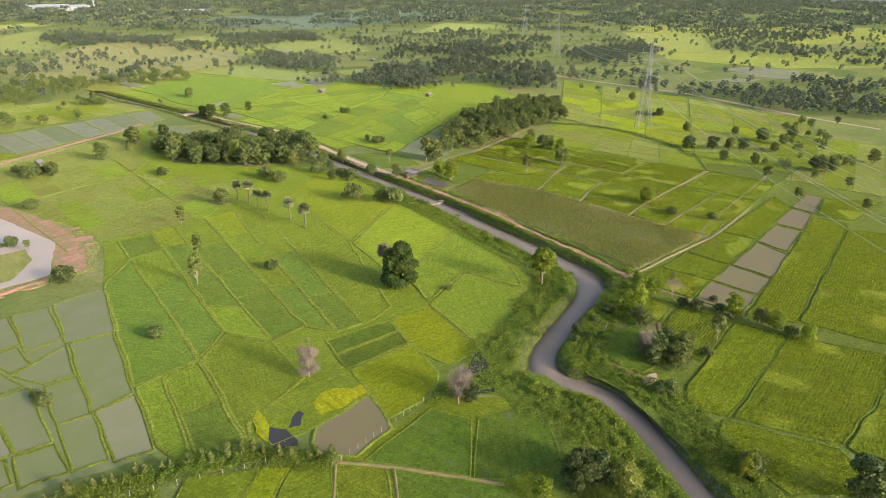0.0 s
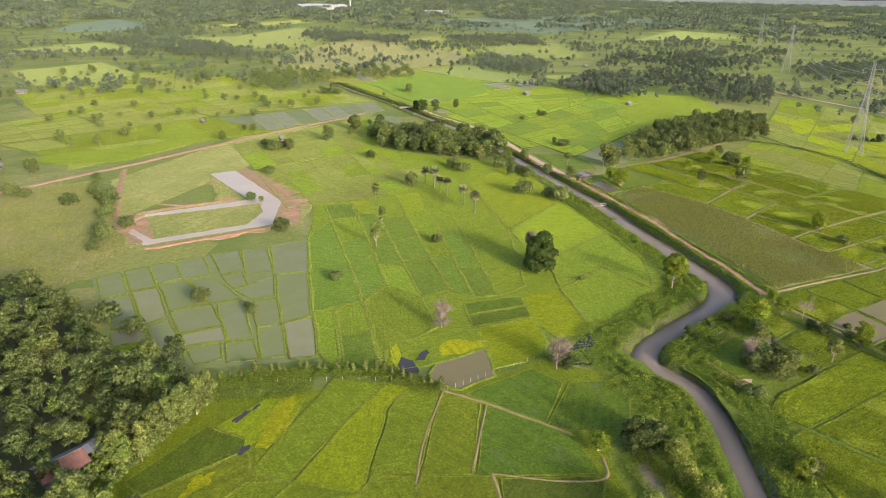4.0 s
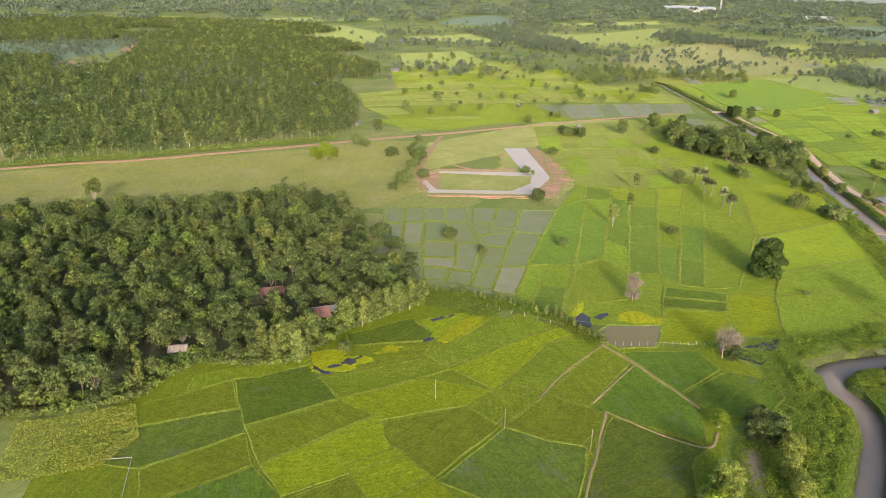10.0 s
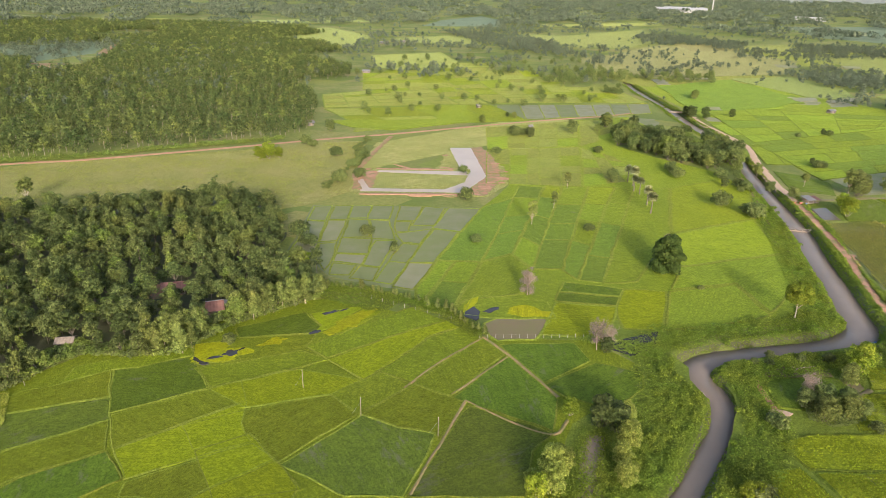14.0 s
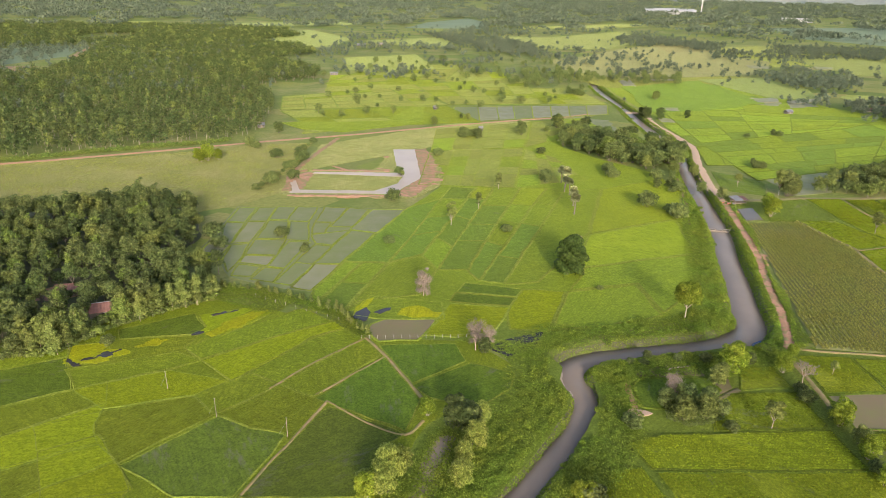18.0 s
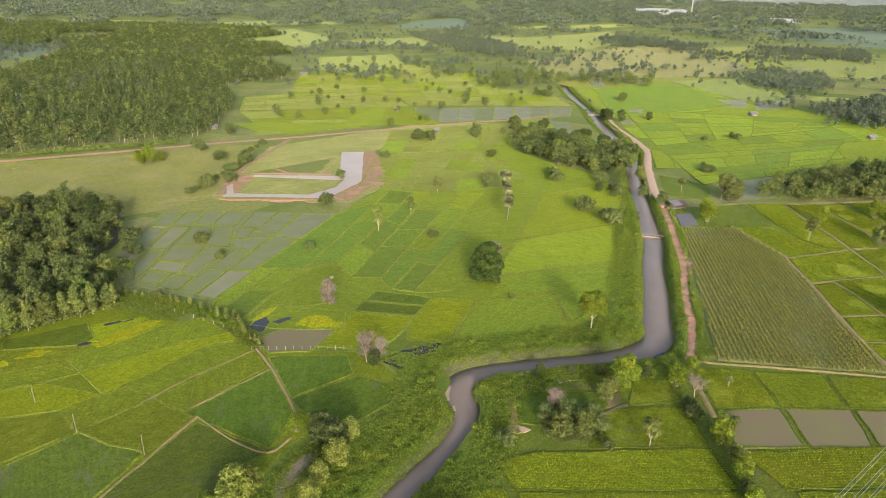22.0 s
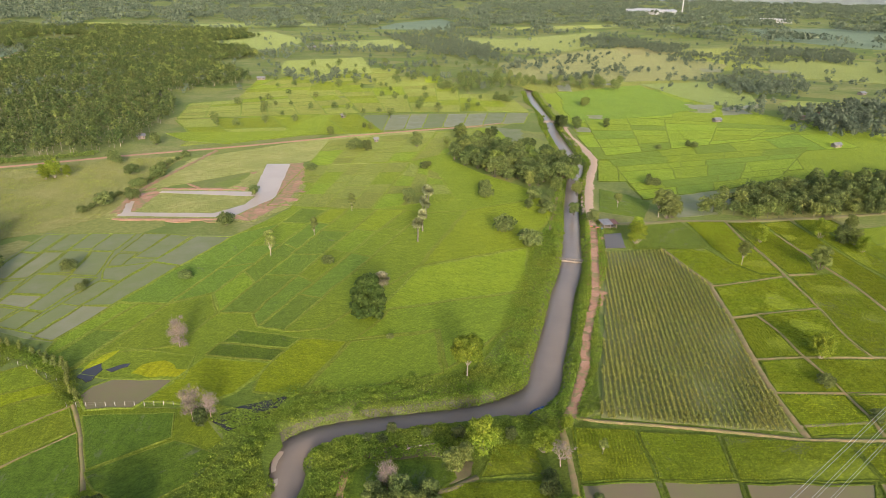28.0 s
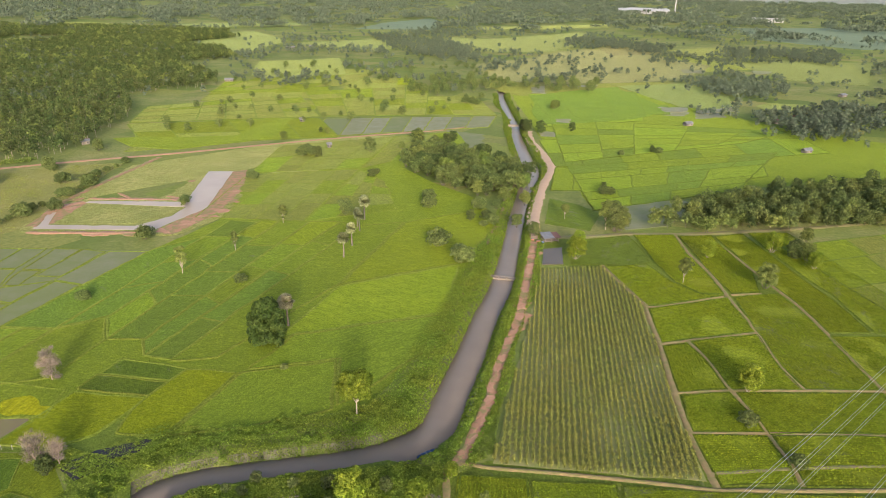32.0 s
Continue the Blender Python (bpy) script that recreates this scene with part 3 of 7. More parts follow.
def limb(path, radii, sides=6):
    """A tapered tube along points."""
    path = [np.array(p, float) for p in path]
    v, f = [], []
    for i, (p, r) in enumerate(zip(path, radii)):
        d = path[min(i + 1, len(path) - 1)] - path[max(i - 1, 0)]
        d /= np.linalg.norm(d) + 1e-9
        a = np.cross(d, (0.3, 0.9, 0.1))
        a /= np.linalg.norm(a) + 1e-9
        b = np.cross(d, a)
        v += [p + r * (a * math.cos(t) + b * math.sin(t)) for t in np.arange(sides) * 2 * math.pi / sides]
        if i:
            o = (i - 1) * sides
            f += [(o + j, o + (j + 1) % sides, o + sides + (j + 1) % sides, o + sides + j) for j in range(sides)]
    return np.array(v), np.array(f)


def join(pieces):
    vs, fs, o = [], [], 0
    for v, f in pieces:
        vs.append(v)
        fs.append(f + o)
        o += len(v)
    return np.vstack(vs), np.vstack(fs)


def branching(height, spread, levels, seed, trunk_r, clear=0.35, sides=6, up=0.55, kids=4):
    """A trunk with limbs that fork; returns the wood and the tips."""
    r = np.random.default_rng(seed)
    pieces, tips = [], []

    def grow(p, d, length, rad, level):
        q1 = p + d * length * 0.5 + r.normal(size=3) * length * 0.05
        q2 = p + d * length + r.normal(size=3) * length * 0.07
        pieces.append(limb([p, q1, q2], [rad, rad * 0.8, rad * 0.6], sides if level == 0 else (4 if level < 3 else 3)))
        if level == levels:
            tips.append(q2)
            return
        n = kids if level else kids + 1
        for i in range(n):
            ang = 2 * math.pi * (i + r.random() * 0.7) / n
            side = np.array([math.cos(ang), math.sin(ang), 0])
            nd = d * up + side * spread * (0.6 + 0.6 * r.random()) + np.array([0, 0, 0.12])
            nd /= np.linalg.norm(nd)
            start = q1 + (q2 - q1) * (0.2 + 0.8 * r.random()) if level else q2 - d * length * 0.25 * r.random()
            grow(start, nd, length * (0.62 + 0.2 * r.random()) * (1.0 if level else (1 - clear) / clear * 0.55), rad * 0.5, level + 1)

    grow(np.zeros(3), np.array([0.02, 0.01, 1.0]), height * clear, trunk_r, 0)
    w, f = join(pieces)
    k = height / max(w[:, 2].max(), 0.1)
    return w * k, f, np.array(tips) * k


class Kind:
    """A plant template: arrays for the wood and the leaves and their materials."""

    def __init__(self, wood, leaf, wood_mat, leaf_m):
        self.wood, self.leaf, self.wood_mat, self.leaf_m = wood, leaf, wood_mat, leaf_m
        self.meshes = None


def broadleaf(seed, h, w, n, size, leaf_m, wood_mat=M_TRUNK, low=0.25, lobes=9, squash=0.8, limbs=True):
    r = np.random.default_rng(seed)
    cs, rs = [], []
    mid, tall = h * (low + 1) / 2, h * (1 - low) / 2
    for i in range(lobes):
        a, u = i * 2.4 + r.random(), -0.75 + 1.65 * (i + 0.5) / lobes + r.normal() * 0.08
        ring = math.sqrt(max(0.08, 1 - min(abs(u), 0.97) ** 2)) * (0.75 + 0.3 * r.random())
        rad = w * (0.15 + 0.09 * r.random())
        cs.append(((w * 0.5 - rad) * ring * math.cos(a), (w * 0.5 - rad) * ring * math.sin(a), mid + (tall - rad * squash) * u * (0.9 + 0.2 * r.random())))
        rs.append(rad)
    cs.append((0, 0, mid))
    rs.append(w * 0.3)
    leaf = cards(cs, rs, n, size, seed, squash)
    pieces = [limb([(0, 0, -0.3), (0.1, 0.05, h * low), (0.0, 0.1, h * 0.6)], [h * 0.017, h * 0.012, h * 0.005])]
    if limbs:
        for c in cs[:6]:
            pieces.append(limb([(0.05, 0.03, h * low * 0.9), (c[0] * 0.5, c[1] * 0.5, (h * low + c[2]) / 2), c], [h * 0.011, h * 0.008, h * 0.003], 4))
    return Kind(join(pieces), leaf, wood_mat, leaf_m)


def eucalypt(seed, h, w, n, size, leaf_m):
    """A slender plantation tree: a bare pole and a narrow ragged crown."""
    r = np.random.default_rng(seed)
    cs, rs = [], []
    for i in range(7):
        z = h * (0.3 + 0.62 * i / 6)
        a = r.random() * 6.283
        q = w * 0.3 * r.random()
        cs.append((q * math.cos(a), q * math.sin(a), z))
        rs.append(w * (0.42 - 0.035 * i) * (0.75 + 0.5 * r.random()))
    leaf = cards(cs, rs, n, size, seed, 1.1, 0.6)
    pieces = [limb([(0, 0, -0.3), (0.15, 0.05, h * 0.4), (0.0, 0.1, h * 0.92)], [h * 0.011, h * 0.008, h * 0.003], 5 if n > 100 else 3)]
    for c in cs[1:5] if n > 100 else []:
        pieces.append(limb([(0.1, 0.05, c[2] - h * 0.1), c], [h * 0.005, h * 0.002], 3))
    return Kind(join(pieces), leaf, M_PALE_BARK, leaf_m)


def sugar_palm(seed, h, leaf_m):
    r = np.random.default_rng(seed)
    wood = limb([(0, 0, -0.3), (0.15, 0.1, h * 0.4), (0.05, 0.2, h * 0.8)], [0.36, 0.26, 0.24], 8)
    top = np.array([0.05, 0.2, h * 0.83])
    vs, fs = [], []
    for i in range(60):
        a, e = r.random() * 6.283, -0.7 + 2.1 * r.random()
        d = np.array([math.cos(a) * math.cos(e), math.sin(a) * math.cos(e), math.sin(e)])
        side = np.cross(d, (0, 0, 1.0))
        side /= np.linalg.norm(side) + 1e-9
        upv = np.cross(side, d)
        length = h * (0.14 + 0.05 * r.random())
        hub = top + d * length * 0.75
        # a pleated fan of narrow blades round the stalk's end
        for j in range(9):
            t = (j / 8 - 0.5) * 3.6
            b = d * math.cos(t) + side * math.sin(t)
            tip = hub + b * length * (0.85 + 0.15 * r.random()) - np.array([0, 0, 0.12 * length])
            wv = (side * math.cos(t) - d * math.sin(t)) * length * 0.16
            o = len(vs)
            mid = hub + b * length * 0.5
            vs += [hub, mid + wv + upv * 0.05, tip, mid - wv - upv * 0.05]
            fs.append((o, o + 1, o + 2, o + 3))
    return Kind(wood, (np.array(vs), np.array(fs)), M_TRUNK, leaf_m)


def bare_tree(seed, h, w, levels, n, size, leaf_m, wood_mat=M_DEAD, kids=4):
    wv, wf, tips = branching(h, w, levels, seed, h * 0.02, 0.3, kids=kids)
    pick = np.random.default_rng(seed).choice(len(tips), max(4, n // 12))
    leaf = cards(tips[pick], np.full(len(pick), h * 0.06), n, size, seed, 1.0, 0.9)
    return Kind((wv, wf), leaf, wood_mat, leaf_m)


def plant(kind, name, x, y, scale, turn, label, category, group="", z=0.0, leaf_name="crown", loose=False):
    """One plant as a thing with its wood and its leaves."""
    if kind.meshes is None:
        kind.meshes = (mesh_np("trunk", *kind.wood, kind.wood_mat), mesh_np("crown", *kind.leaf, kind.leaf_m))
        for poly in kind.meshes[0].polygons:
            poly.use_smooth = True
    root = new(name)
    root.matrix_world = Matrix.LocRotScale((x, y, z), Euler((0, 0, turn)), Vector((scale, scale, scale)))
    tagged(root, label, category, group)
    link("trunk", kind.meshes[0], root)
    leaves = link(leaf_name, kind.meshes[1], root)
    if category == "tree" and name in ("dead_tree", "sparse_tree", "bare_tree"):
        leaves["kind"] = "stuff"
    return root


def scatter(poly, spacing, seed, jitter=0.45):
    """Jittered places inside an outline."""
    r = np.random.default_rng(seed)
    p = np.asarray(poly, float)
    xs, ys = np.meshgrid(np.arange(p[:, 0].min(), p[:, 0].max(), spacing), np.arange(p[:, 1].min(), p[:, 1].max(), spacing))
    x = xs.ravel() + r.uniform(-jitter, jitter, xs.size) * spacing
    y = ys.ravel() + r.uniform(-jitter, jitter, xs.size) * spacing
    ok = inside(p, x, y)
    return np.stack([x[ok], y[ok]], 1)


def grove(name, places, kinds, lo, hi, seed, label, category="woodland", trunks=True, z=0.0, mats=None):
    """Many plants joined: one mesh of leaves, one child of stems."""
    r = np.random.default_rng(seed)
    leaves, woods = [], []
    for x, y in places:
        k = kinds[r.integers(len(kinds))]
        s, t = lo + (hi - lo) * r.random(), r.random() * 6.283
        c, n = math.cos(t), math.sin(t)
        rot = np.array([[c, -n, 0], [n, c, 0], [0, 0, 0.85 + 0.3 * r.random()]]) * s
        off = np.array([x, y, z])
        leaves.append((k.leaf[0] @ rot.T + off, k.leaf[1]))
        if trunks:
            woods.append((k.wood[0] @ rot.T + off, k.wood[1]))
    if mats:
        # crowns of differing leaf, one mesh for each
        pick_m = r.choice(len(mats), len(leaves), p=[w for _, w in mats])
        ob = link(name, mesh_np(name, *join([l for l, k in zip(leaves, pick_m) if k == 0]), mats[0][0]))
        for j, word in zip(range(1, len(mats)), ("dark_crowns", "olive_crowns", "fresh_crowns")):
            sub = link(word, mesh_np(word, *join([l for l, k in zip(leaves, pick_m) if k == j]), mats[j][0]), ob)
            sub["kind"] = "stuff"
    else:
        ob = link(name, mesh_np(name, *join(leaves), kinds[0].leaf_m))
    tagged(ob, label, category, kind="stuff")
    if trunks:
        sub = link("trunks", mesh_np("trunks", *join(woods), kinds[0].wood_mat), ob)
        sub["kind"] = "stuff"
    return ob


MIXED = [(M_LEAF, 0.52), (M_LEAF_DARK, 0.25), (M_LEAF_OLIVE, 0.14), (M_LEAF_MID, 0.09)]
W_NEAR = [broadleaf(i, 10 + 1.2 * (i % 4), 7.4 + 0.5 * (i % 3), 980, 0.34, M_LEAF, low=0.2, lobes=10 + i, limbs=i == 2, squash=0.72) for i in range(6)] + [eucalypt(30, 12.5, 5.0, 700, 0.36, M_LEAF)]
W_MID = [eucalypt(40, 12.5, 5.5, 130, 0.6, M_LEAF)] + [broadleaf(50 + i, 10.5 + 0.8 * (i % 3), 7.4, 125, 0.62, M_LEAF, low=0.14, lobes=7, limbs=False, squash=0.75) for i in range(5)]
W_FAR = [broadleaf(60 + i, 11, 8, 100, 0.9, M_LEAF_HAZED, lobes=7, low=0.02, limbs=False) for i in range(4)]
W_EDGE = [eucalypt(70 + i, 10, 4.6, 1500, 0.3, M_LEAF_OLIVE) for i in range(3)]

W_GROVE = [broadleaf(140 + i, 9.5, 8.6, 1100, 0.4, M_LEAF, low=-0.05, lobes=14) for i in range(4)]

# ---- woods ----
NEARWOOD = [(-300, 254), (-251, 268), (-190, 283), (-146, 301), (-118, 283), (-106, 252), (-108, 232), (-88, 217), (-83, 196), (-106, 177), (-117, 161), (-128, 159.5), (-143, 161), (-149, 153), (-151, 147), (-154, 142.5), (-167, 138), (-300, 104)]


def clear_of(places, holes):
    return [p for p in places if all((p[0] - x) ** 2 + (p[1] - y) ** 2 > r_ * r_ for x, y, r_ in holes)]


FARM_CLEARING = [(-116.3, 184, 7.0), (-112.5, 177, 5), (-118, 176, 4), (-132.7, 199, 5.0), (-139, 199, 4.5), (-134, 193, 4), (-111, 188, 3), (-150, 163, 3.5), (-149, 158, 3)]
grove("woodland_near", clear_of(scatter(NEARWOOD, 4.6, 1), FARM_CLEARING), W_NEAR, 0.45, 0.95, 1, "dense mixed green woodland beside the fields", mats=MIXED)
BIGWOOD = [(-620, 290), (-295, 359), (-254, 372), (-217, 395), (-150, 428), (-134, 446), (-145, 529), (-155, 588), (-200, 660), (-141, 709), (-150, 780), (-245, 900), (-180, 960), (-241, 1088), (-340, 1125), (-215, 1370), (-600, 1470), (-1100, 1470), (-900, 400)]
FARM_OPEN = [(-627, 991), (-575, 1040), (-517, 1023), (-465, 871), (-430, 722), (-473, 698)]
FARM_GREEN = [(-700, 960), (-627, 985), (-520, 800), (-600, 770)]
PLANTED = [p for p in scatter(BIGWOOD, 7.2, 2) if p[0] > -0.72 * p[1] - 60 and not any(inside(q_, np.array([p[0]]), np.array([p[1]]))[0] for q_ in (FARM_OPEN, FARM_GREEN)) and (p[1] < 900 or noise.noise((p[0] * 0.006, p[1] * 0.006, 3.0)) > -0.22)]
PLANTED_MIX = [(M_LEAF_DARK, 0.5), (M_LEAF, 0.38), (M_LEAF_OLIVE, 0.12)]
grove("woodland_plantation", [p for p in PLANTED if p[1] < 760], W_MID, 0.7, 1.1, 2, "large dark green tree plantation beyond the red road", mats=PLANTED_MIX)
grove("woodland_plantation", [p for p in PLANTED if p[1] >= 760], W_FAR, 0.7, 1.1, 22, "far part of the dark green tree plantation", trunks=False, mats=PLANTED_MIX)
grove("plantation_undergrowth", np.vstack([dense([(-330, 338), (-293, 354.5), (-252, 367.5), (-215, 389), (-165, 413), (-148, 424)], 2.2) + np.array([dx, dy]) for dx, dy in ((0, 0.8), (-1, 3.0), (0.5, 5.5))]), [broadleaf(150 + i, 2.6, 3.4, 70, 0.42, M_LEAF_MID, low=-0.1, lobes=7, limbs=False) for i in range(3)], 0.6, 1.2, 24, "low green scrub at the foot of the plantation", "shrubs", False)
CANALWOOD = [(66, 424), (86, 396), (116, 364), (138, 385), (141, 404), (113, 452), (90, 470)]
grove("grove_canal", scatter(CANALWOOD, 6.6, 3), W_GROVE, 0.8, 1.35, 3, "dense green grove beside the canal", "grove", mats=MIXED)

BIG = broadleaf(101, 14.5, 11.8, 8000, 0.42, M_LEAF_DEEP, low=-0.3, lobes=24, squash=0.9)
plant(BIG, "broadleaf_tree", 40, 222.4, 1.1, 0.3, "large dense dark green tree standing in the rice", "tree")
PALE = broadleaf(102, 13.6, 10, 5200, 0.42, M_LEAF_LIGHT, M_PALE_BARK, low=0.3, lobes=16)
plant(PALE, "broadleaf_tree", 70.8, 187.5, 1.0, 1.0, "fresh light green tree with pale trunk on the bank", "tree")
PALMS = [sugar_palm(110 + i, 9.4, M_LEAF_DRY if i == 2 else M_PALM) for i in range(3)]
for i, (x, y, s) in enumerate([(53.8, 288.7, 1.05), (55.6, 301, 1.0), (56.8, 318.3, 0.92), (55.2, 323.5, 0.9), (57.3, 333, 1.1), (56.3, 340.3, 0.95)]):
    plant(PALMS[i % 2], "sugar_palm", x, y, s, i * 1.3, "sugar palm with a grey trunk and a round crown of fans", "palm", "row of sugar palms", leaf_name="fronds")
plant(PALMS[2], "sugar_palm", 43.9, 233, 1.1, 2.0, "pale dry sugar palm behind the large tree", "palm", leaf_name="fronds")


# ---- the fields, group by group ----
# flooded paddies below the square pond
flood_base = link("flooded_paddy", slab([(-103.5, 293), (-24, 293.5), (-34, 260), (-45, 227), (-52, 203.5), (-62, 206), (-76, 211), (-84, 215), (-92, 228), (-103, 236)], -0.1, 0.07, "flooded_paddy", M_FLOOD, 0.0, 5.0, 0.6))
tagged(flood_base, "shallow silty water standing between the bunds", "field", "fields of the plain", "structure")
field("flood", [(-102.5, 291), (-94, 292.5), (-94, 272), (-102, 272.5)], M_BUND, 0.24)
field("flood", [(-93, 292.5), (-85, 293), (-85, 274), (-93, 273.5)], M_BUND, 0.24)
field("flood", [(-84.5, 293.5), (-76, 293.5), (-76, 276.5), (-84.5, 276)], M_BUND, 0.24)
field("flood", [(-75.5, 294), (-65.5, 294), (-66.5, 274.5), (-76, 274.5)], M_BUND, 0.24)
field("flood", [(-62.5, 294.5), (-52, 293.5), (-55, 273.5), (-63.5, 273.5)], M_BUND, 0.24)
field("flood", [(-51, 293.5), (-41.5, 291.5), (-46.5, 268), (-56, 268)], M_BUND, 0.24)
field("flood", [(-40, 292), (-24.5, 292), (-35, 261.5), (-47, 264.5)], M_BUND, 0.24)
field("flood", [(-102, 271.5), (-94, 271), (-93, 247), (-101.5, 248)], M_BUND, 0.24)
field("bare", [(-93, 272.5), (-85, 273), (-85.5, 248.5), (-92.5, 247)], M_BUND, 0.24)
field("flood", [(-84, 275), (-75.5, 273.5), (-72.5, 253.5), (-84, 252.5)], M_BUND, 0.24)
field("flood", [(-75, 274), (-66, 273.5), (-62.5, 251), (-71.5, 252)], M_BUND, 0.24)
field("flood", [(-63.5, 272), (-56.5, 272.5), (-57, 260), (-62.5, 259.5)], M_BUND, 0.24)
field("flood", [(-62.5, 258), (-57.5, 259.5), (-47.5, 264), (-51.5, 246.5), (-59, 248)], M_BUND, 0.24)
field("bare", [(-101.5, 246.5), (-92.5, 245.5), (-93, 235.5), (-102, 237.5)], M_BUND, 0.24)
field("flood", [(-92, 245), (-85.5, 247), (-84.5, 232.5), (-85.5, 219), (-91, 230)], M_BUND, 0.24)
field("flood", [(-84, 252), (-71.5, 251.5), (-71.5, 235.5), (-84, 236)], M_BUND, 0.24)
field("bare", [(-84, 235), (-72, 234.5), (-73, 225.5), (-84, 227.5)], M_BUND, 0.24)
field("flood", [(-70, 250), (-61.5, 249.5), (-66, 223), (-72.5, 225)], M_BUND, 0.24)
field("flood", [(-59, 246.5), (-51.5, 245.5), (-56, 227), (-63, 228.5)], M_BUND, 0.24)
field("flood", [(-46.5, 263.5), (-35.5, 261), (-46, 228), (-55.5, 227.5)], M_BUND, 0.24)
field("flood", [(-84, 226), (-74.5, 224.5), (-76, 215.5), (-83.5, 216)], M_BUND, 0.24)
field("flood", [(-73, 224), (-66, 222), (-67.5, 211), (-75.5, 212.5)], M_BUND, 0.24)
field("flood", [(-63, 228.5), (-55.5, 227), (-60.5, 208.5), (-67, 210.5)], M_BUND, 0.24)
field("bare", [(-55, 227.5), (-46, 227), (-52.5, 204.5), (-60, 207)], M_BUND, 0.24)
field("yellow", [(-101.5, 236), (-93, 234.5), (-91.5, 230), (-98, 226), (-103, 225.5)], M_BUND, 0.24)

# the broad rice plain
field("deep", [(-23.5, 294.5), (-7.5, 309.5), (-27.5, 230), (-37.5, 230), (-44.5, 230.5)], M_BUND, 0.42)
field("plain", [(-38, 229), (-51, 190.5), (-51.5, 205), (-44.5, 229.5)], M_BUND, 0.42)
field("plain", [(-28, 229), (-33.5, 210.5), (-43, 212), (-37.5, 229)], M_BUND, 0.42)
field("deep", [(-33.5, 210.5), (-40.5, 187), (-50, 190), (-43, 212)], M_BUND, 0.42)
field("deep", [(9.5, 328), (4.5, 309.5), (-8, 309.5), (-3, 330)], M_BUND, 0.42)
field("plain", [(4.5, 309.5), (-2.5, 284.5), (-14.5, 281.5), (-8, 309.5)], M_BUND, 0.42)
field("deep", [(-2.5, 284.5), (-8, 264.5), (-20, 259), (-14.5, 281.5)], M_BUND, 0.42)
field("deep", [(-8, 264.5), (-15, 238.5), (-27, 230.5), (-20, 259)], M_BUND, 0.42)
field("plain", [(-27, 229.5), (-15.5, 236.5), (-9.5, 223), (-15, 202.5), (-35, 197), (-39.5, 188)], M_BUND, 0.42)
field("fresh", [(19.5, 330), (13.5, 308.5), (5.5, 311.5), (11, 330)], M_BUND, 0.42)
field("deep", [(13.5, 308.5), (5.5, 278.5), (-1.5, 285), (5.5, 311.5)], M_BUND, 0.42)
field("deep", [(5.5, 278.5), (-3, 246), (-9.5, 256.5), (-1.5, 285)], M_BUND, 0.42)
field("plain", [(-3, 246), (-9, 224.5), (-15, 237.5), (-9.5, 256.5)], M_BUND, 0.42)
field("plain", [(33, 329.5), (24, 299.5), (12, 300), (20, 330)], M_BUND, 0.42)
field("deep", [(24, 299.5), (16.5, 273.5), (4.5, 273.5), (12, 300)], M_BUND, 0.42)
field("deep", [(16.5, 273.5), (10.5, 253.5), (-1, 253.5), (4.5, 273.5)], M_BUND, 0.42)
field("deep", [(10.5, 253.5), (2, 224), (-9, 223.5), (-1, 253.5)], M_BUND, 0.42)
field("fresh", [(46.5, 329.5), (36, 300.5), (25.5, 302.5), (33.5, 329.5)], M_BUND, 0.42)
field("plain", [(36, 300.5), (27, 275), (18.5, 279), (25.5, 302.5)], M_BUND, 0.42)
field("plain", [(27, 275), (17.5, 247.5), (11, 253.5), (18.5, 279)], M_BUND, 0.42)
field("deep", [(17.5, 247.5), (6, 214.5), (2, 223), (11, 253.5)], M_BUND, 0.42)
field("plain", [(55, 324.5), (46.5, 301), (38.5, 305.5), (47, 329.5)], M_BUND, 0.42)
field("plain", [(46.5, 301), (36, 272), (28, 275.5), (38.5, 305.5)], M_BUND, 0.42)
field("deep", [(36, 272), (22.5, 235), (14.5, 238), (28, 275.5)], M_BUND, 0.42)
field("deep", [(22.5, 235), (14.5, 212), (6.5, 214.5), (14.5, 238)], M_BUND, 0.42)
field("plain", [(55.5, 324.5), (75, 329.5), (55, 264), (27, 214), (14.5, 211.5)], M_BUND, 0.42)
field("dark", [(0.5, 212.5), (20.5, 208), (18, 202), (-2, 205)])
field("dark", [(-2.5, 204.5), (17.5, 201), (15.5, 194.5), (-4.5, 197.5)])
field("yellow", [(20.5, 207.5), (35.5, 206), (25.5, 178.5), (14, 179), (13.5, 189)])
field("plain", [(36.5, 206), (62, 212.5), (64, 189), (45.5, 182.5), (26.5, 178.5)], M_BUND, 0.42)
field("yellow", [(-4.5, 196), (15, 193.5), (9, 178.5), (0.5, 173.5), (-12.5, 175)])
field("fresh", [(76, 329.5), (114, 350.5), (117.5, 329.5), (100.5, 285), (56, 264)], M_BUND, 0.42)
field("fresh", [(55.5, 262), (99, 282.5), (94, 243.5), (47.5, 228), (41.5, 223)], M_BUND, 0.42)
field("plain", [(47, 227), (93.5, 242), (86, 217), (65.5, 191), (63, 214), (38, 208)], M_BUND, 0.42)
for quad, nx_, ny_, seed in (([(-20, 333), (30, 330), (45, 418), (-15, 405)], 5, 4, 191), ([(-14.5, 407.5), (45.5, 421), (60, 503), (-11.5, 472)], 5, 4, 192), ([(31, 329.5), (71, 347), (62, 394), (46, 416)], 3, 4, 193), ([(46.5, 420), (73, 448), (90, 514), (61.5, 504)], 2, 4, 194)):
    paddies(quad, nx_, ny_, ["pale", "pale", "pale", "plain", "pale"], seed, M_BUND, 0.26)

